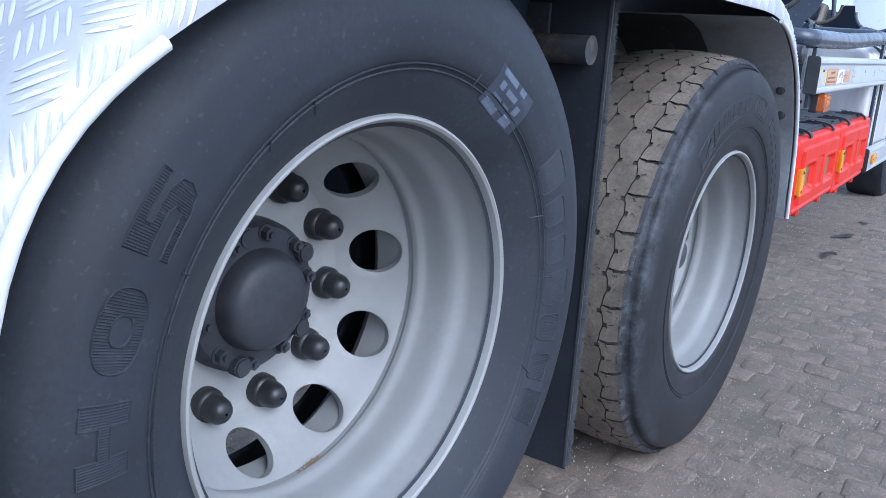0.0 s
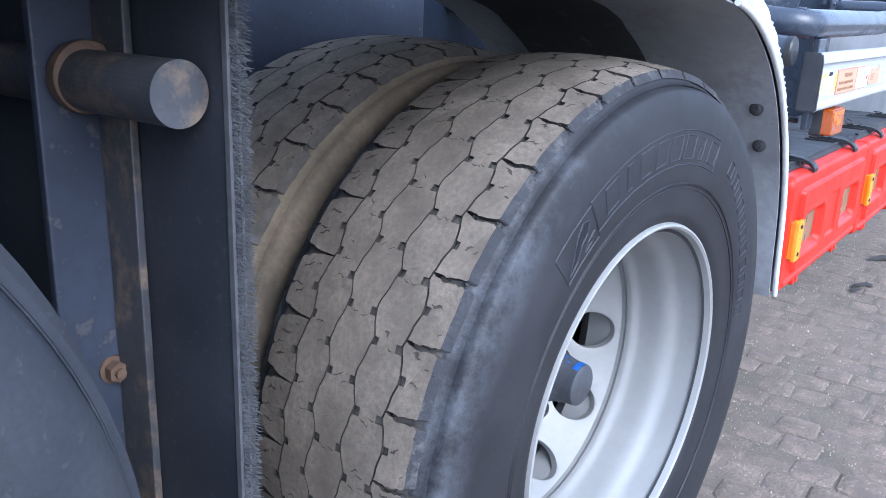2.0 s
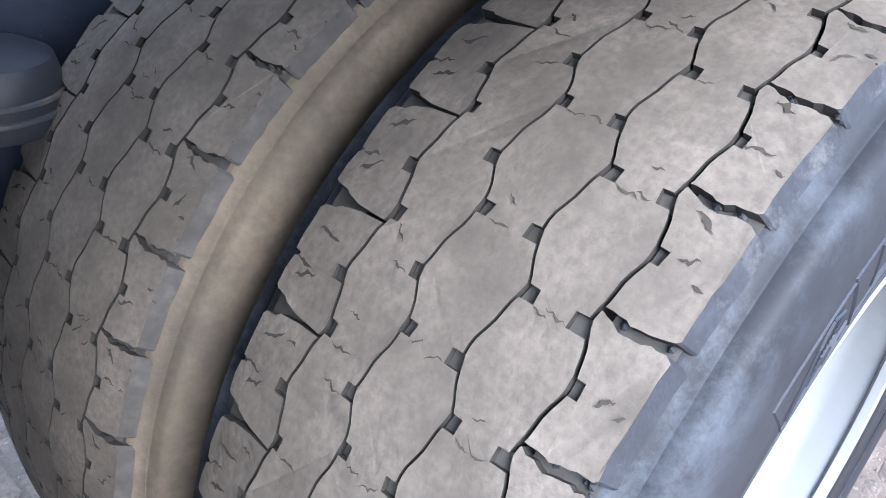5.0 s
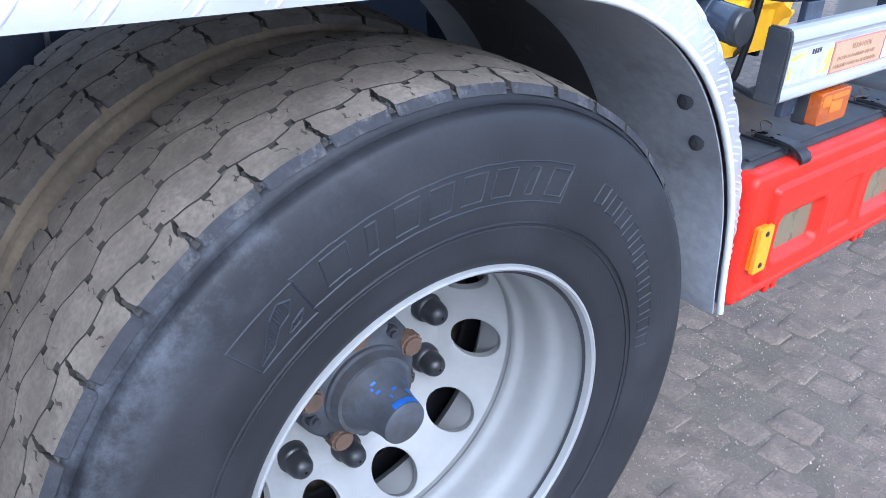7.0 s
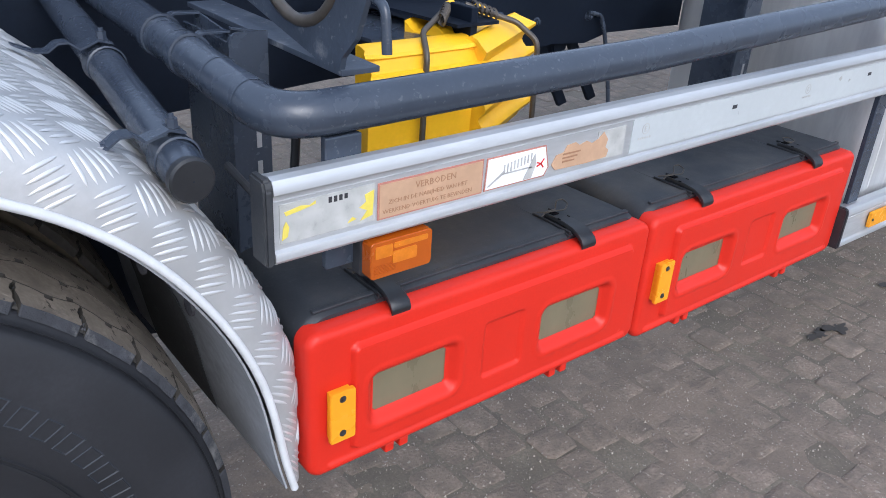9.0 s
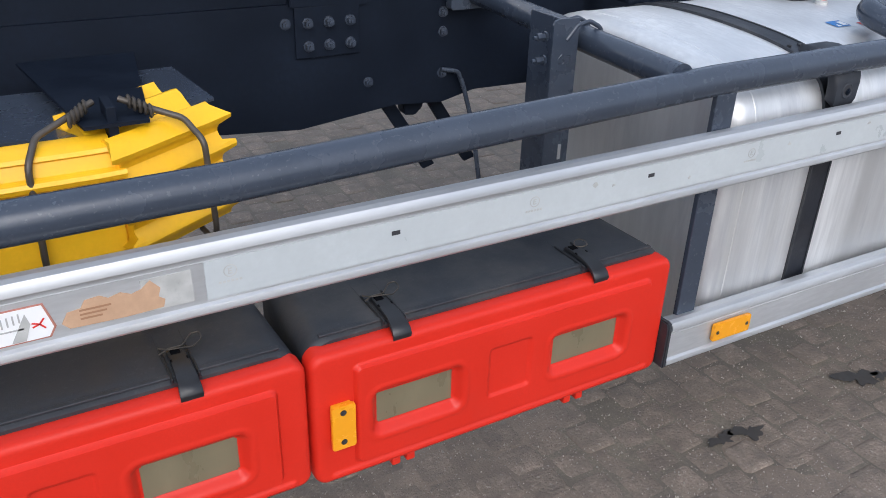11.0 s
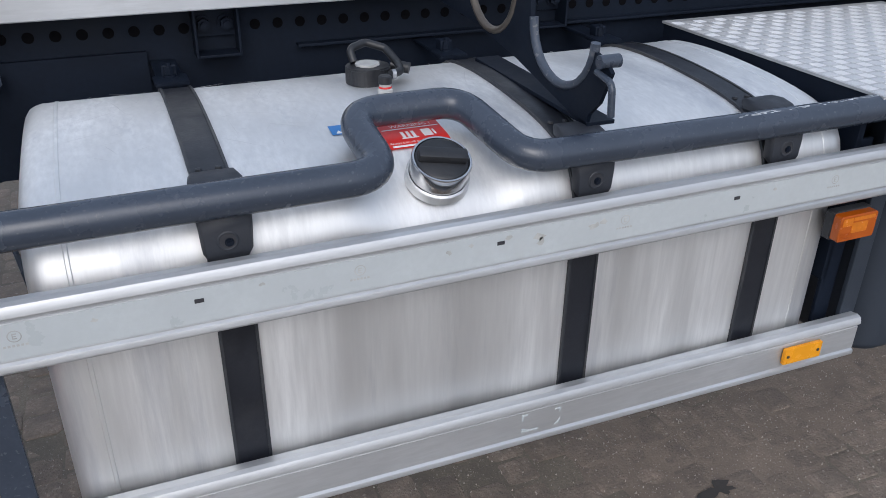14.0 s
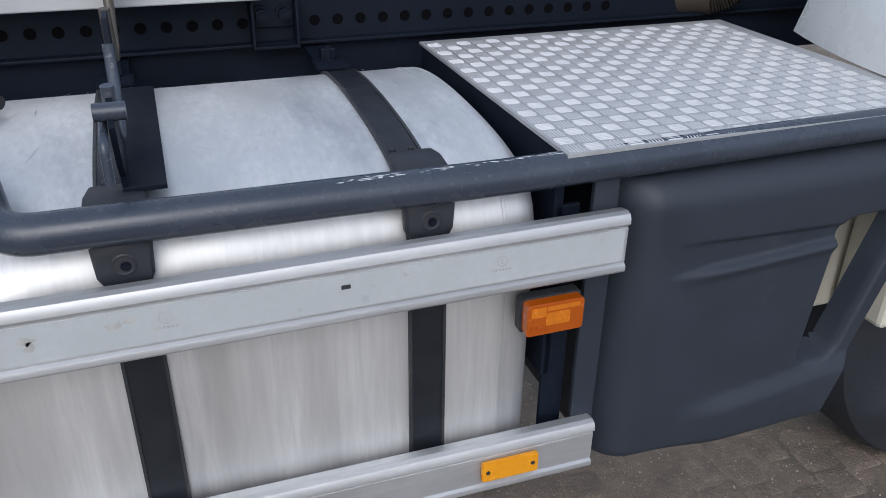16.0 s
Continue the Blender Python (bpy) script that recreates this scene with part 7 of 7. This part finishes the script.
def chock_cavities(ob, x, spots, turn, side):
    """Round moulded cavities in an end face, each with a raised rim and a flat floor painted dark as shade."""
    for y, z, r in spots:
        bm = lathe([(r * 1.22, 0.0005 * side), (r * 1.18, 0.003 * side), (r, 0.0035 * side), (r * 0.97, 0.0008 * side)], 20, (x, y, z), "x", caps=False)
        bm.transform(turn)
        part("cavity_rim", bm, "yellow", ob, smooth=40)
        bm = lathe([(r, 0.0010 * side), (r * 0.5, 0.0009 * side), (0.0004, 0.0008 * side)], 20, (x, y, z), "x", caps=False)
        bm.transform(turn)
        part("cavity", bm, "deepyellow", ob, "round cavity with its shade painted on a flat floor")


chock_a = thing("wheel_chock", (0.45, 0.43, 0.86), "yellow plastic wheel chock with stepped lips strapped on a bracket", "wheel chock", "yellow chocks")
sec = []
for out, z, lip in ((0.000, 0.862, 0), (0.000, 0.905, 0), (-0.002, 0.950, 0), (-0.006, 0.957, 1), (-0.012, 0.966, 1), (-0.012, 0.972, 1), (-0.004, 0.976, 0), (-0.002, 1.004, 0), (-0.020, 1.014, 1),
                    (-0.024, 1.022, 1), (-0.020, 1.028, 1), (-0.008, 1.032, 0), (0.000, 1.052, 0), (-0.004, 1.056, 1), (0.000, 1.062, 1), (0.014, 1.068, 0), (0.028, 1.072, 0), (0.042, 1.072, 0), (0.042, 0.862, 0)):
    sec.append((0.345 + out, z, lip))
part("wedge", chock_body(0.362, 0.594, sec, 0.014), "yellow", chock_a, smooth=28)
chock_cavities(chock_a, 0.5945, [(0.366, 1.020, 0.012), (0.366, 0.905, 0.013)], Matrix(), 1)
chock_b = thing("wheel_chock", (0.72, 0.45, 0.86), "yellow corrugated plastic wheel chock with round cavities in its holder", "wheel chock", "yellow chocks")
sec = []
for k in range(29):
    f = k / 28
    sec.append((0.372 - 0.017 * (0.5 - 0.5 * math.cos(math.tau * 3.5 * f)) + 0.020 * max(0.0, f - 0.8), 0.865 + 0.188 * f, 1 if (3.5 * f) % 1.0 > 0.25 and (3.5 * f) % 1.0 < 0.75 else 0))
for k in range(1, 16):
    f = k / 15
    sec.append((0.372 + 0.16 * f, 1.062 + 0.012 * math.sin(f * 13.0) + 0.018 * f, 0))
sec += [(0.532, 0.865, 0)]
swing = Matrix.Translation((0.668, 0.345, 0)) @ Matrix.Rotation(radians(25), 4, "Z") @ Matrix.Rotation(radians(-4), 4, "Y") @ Matrix.Translation((-0.628, -0.355, 0.0))
bm = chock_body(0.630, 0.832, sec, 0.020)
bm.transform(swing)
part("wedge", bm, "yellow", chock_b, smooth=30)
chock_cavities(chock_b, 0.6295, [(0.415, 1.022, 0.017), (0.462, 1.000, 0.019), (0.420, 0.905, 0.019), (0.470, 0.940, 0.015)], swing, -1)
holder = thing("chock_holder", (0.60, 0.5, 0.9), "dark steel chock holder with spring wire straps", "bracket")
part("post", boxed(0.5965, 0.612, 0.365, 0.43, 0.84, 1.12, 0.002), "chassis", holder)
part("plate", prism([(0.56, 0.36), (0.66, 0.36), (0.72, 0.80), (0.50, 0.80)], "z", 1.088, 1.094), "chassis", holder)
part("plate", prism([(0.43, 0.44), (0.595, 0.40), (0.595, 0.70), (0.43, 0.70)], "z", 1.056, 1.062), "tube", holder)
part("plate", prism([(0.62, 0.42), (0.80, 0.50), (0.78, 0.74), (0.62, 0.74)], "z", 1.066, 1.072), "tube", holder)
for x, s in ((0.470, -1), (0.735, 1)):
    part("strap", tube([(0.605 + s * 0.02, 0.42, 1.115), (x - s * 0.02, 0.37, 1.085), (x, 0.328, 1.055), (x + s * 0.004, 0.326, 0.90), (x + s * 0.004, 0.345, 0.860), (x, 0.42, 0.855)], 0.0055, 0.03, 10), "hose", holder, "brown rubber strap", smooth=60)
    for k in range(5):
        part("spring_coil", lathe([(0.010, -0.003), (0.013, 0.0), (0.010, 0.003)], 14, (0.605 + s * (0.034 + 0.007 * k), 0.408 - 0.006 * k, 1.112 - 0.003 * k), "x", caps=False), "hose", holder, smooth=60)
for x in (0.54, 0.57):
    part("bolt", add_bolt(bmesh.new(), (x, 0.44, 1.05), r=0.007, h=0.008), "steel", holder)

# ---------- ground ----------
ground = part("ground", boxed(-70, 70, -70, 70, -0.4, -0.006), "joint")
tagged(ground, "sandy joints and ground below the pavers", "ground", kind="structure")
pave = part("pavement", boxed(-9, 14, -7, 9, -0.0075, -0.0026), "joint")
tagged(pave, "worn grey-brown concrete paver yard", "pavement", kind="structure")
BX, BY = 0.113, 0.108


def paver_mesh(bm, cx, cy, z, wx, wy, rnd):
    """One worn paver: a rounded top with uneven corners."""
    h = 0.004
    tilt_x, tilt_y = (rnd.random() - 0.5) * 0.012, (rnd.random() - 0.5) * 0.008
    rings = []
    jit = [((rnd.random() - 0.5) * 0.008, (rnd.random() - 0.5) * 0.008) for _ in range(8)]
    cut = 0.80 + 0.12 * rnd.random()
    for inset, dz in ((0.0, -0.014), (0.0, -0.0046), (0.004, -0.0020), (0.016, 0.0)):
        ring = []
        for (sx, sy), (ax, ay) in zip(((-1, -0.76), (-0.78, -1), (0.78, -1), (1, -0.76), (1, 0.76), (0.78, 1), (-0.78, 1), (-1, 0.76)), jit):
            x, y = sx * (wx / 2 - inset) + ax * 0.8, sy * (wy / 2 - inset) + ay
            ring.append(bm.verts.new((cx + x, cy + y, z + dz + tilt_x * x + tilt_y * y)))
        rings.append(ring)
    for a, b in zip(rings, rings[1:]):
        for i in range(8):
            bm.faces.new((a[i], a[(i + 1) % 8], b[(i + 1) % 8], b[i]))
    bm.faces.new(rings[-1])


rnd = random.Random(77)
shared = []
for k in range(12):
    bm = bmesh.new()
    paver_mesh(bm, 0, 0, 0, BX - 0.0025 - 0.005 * rnd.random(), BY - 0.0025 - 0.005 * rnd.random(), rnd)
    me = bpy.data.meshes.new("paver")
    bmesh.ops.recalc_face_normals(bm, faces=bm.faces)
    bm.to_mesh(me)
    bm.free()
    me.materials.append(M["paver"])
    for p in me.polygons:
        p.use_smooth = False
    shared.append(me)
rest_bm = bmesh.new()
count = 0
for i in range(-20, 74):
    for j in range(-18, 40):
        x = i * BX + 0.03
        y = j * BY + (BY * (0.5 if i % 2 else 0.0) + 0.012 * math.sin(i * 2.1))
        z = 0.0 + 0.0022 * math.sin(i * 1.7 + j * 2.3) + 0.005 * (rnd.random() - 0.5)
        near = 0.0 < x < 2.4 and -0.75 < y < 0.15
        if near and count < 290:
            ob = new("paver", shared[rnd.randrange(12)])
            ob.matrix_world = Matrix.Translation((x, y, z)) @ Matrix.Rotation((rnd.random() - 0.5) * 0.03, 4, "Z")
            ob.parent = pave
            count += 1
        else:
            paver_mesh(rest_bm, x, y, z, BX - 0.0025 - 0.005 * rnd.random(), BY - 0.0025 - 0.005 * rnd.random(), rnd)
rest = part("paver_field", rest_bm, "paver", pave)
rest["kind"] = "stuff"
for cx, cy, s in ((2.66, 0.20, 0.085), (2.74, 0.17, 0.045), (2.05, 0.19, 0.05), (2.14, 0.175, 0.06), (3.217, 0.16, 0.06)):
    n = 40
    pts = []
    f1, f2, f3 = [math.tau * rnd.random() for k in range(3)]
    for k in range(n):
        a = math.tau * k / n
        r = s * (0.48 + 0.20 * math.sin(2 * a + f1) + 0.17 * math.sin(3 * a + f2) + 0.12 * math.sin(7 * a + f3) + 0.16 * rnd.random())
        pts.append((cx + 1.25 * r * math.cos(a), cy + 0.8 * r * math.sin(a)))
    spot = part("oil_spot", prism(pts, "z", 0.0042, 0.0050), "oil")
    tagged(spot, "dark dried oil spot on the pavers", "stain", "oil spots")

# sandy dirt lying unevenly over the pavers
bm = bmesh.new()
nx, ny = 260, 120
grid = []
for i in range(nx + 1):
    row = []
    for k in range(ny + 1):
        x, y = -1.6 + 6.5 * i / nx, -1.6 + 3.0 * k / ny
        broad = noise.noise(Vector((x * 1.6, y * 1.6, 0.3)))
        fine = noise.noise(Vector((x * 9.0, y * 9.0, 4.0)))
        edge = min(1.0, (x + 1.6) / 0.4, (4.9 - x) / 0.4, (y + 1.6) / 0.4, (1.4 - y) / 0.4)
        row.append(bm.verts.new((x, y, -0.0030 + 0.0042 * broad + 0.0030 * fine - 0.004 * (1 - edge))))
    grid.append(row)
for i in range(nx):
    for k in range(ny):
        bm.faces.new((grid[i][k], grid[i + 1][k], grid[i + 1][k + 1], grid[i][k + 1]))
dirt = part("dirt_layer", bm, "dirt", pave, "thin sandy dirt over the pavers", smooth=90)
dirt["kind"] = "stuff"
rnd = random.Random(21)
verts, faces = [], []
for k in range(24000):
    x, y = -1.4 + 5.8 * rnd.random(), -1.3 + 2.3 * rnd.random()
    s = 0.0008 + 0.0034 * rnd.random() ** 4
    a = rnd.random() * 6.28
    i = len(verts)
    for q in range(3):
        b = a + q * 2.094 + (rnd.random() - 0.5) * 0.7
        verts.append((x + s * math.cos(b), y + s * math.sin(b), -0.001))
    verts.append((x + s * 0.3 * math.cos(a), y + s * 0.3 * math.sin(a), 0.0022 + s * 0.7))
    faces += [(i, i + 1, i + 3), (i + 1, i + 2, i + 3), (i + 2, i, i + 3)]
me = bpy.data.meshes.new("loose_grit")
me.from_pydata(verts, [], faces)
me.materials.append(M["gravel"])
grit = new("loose_grit", me)
tagged(grit, "loose light grit scattered on the pavers", "gravel", kind="stuff")
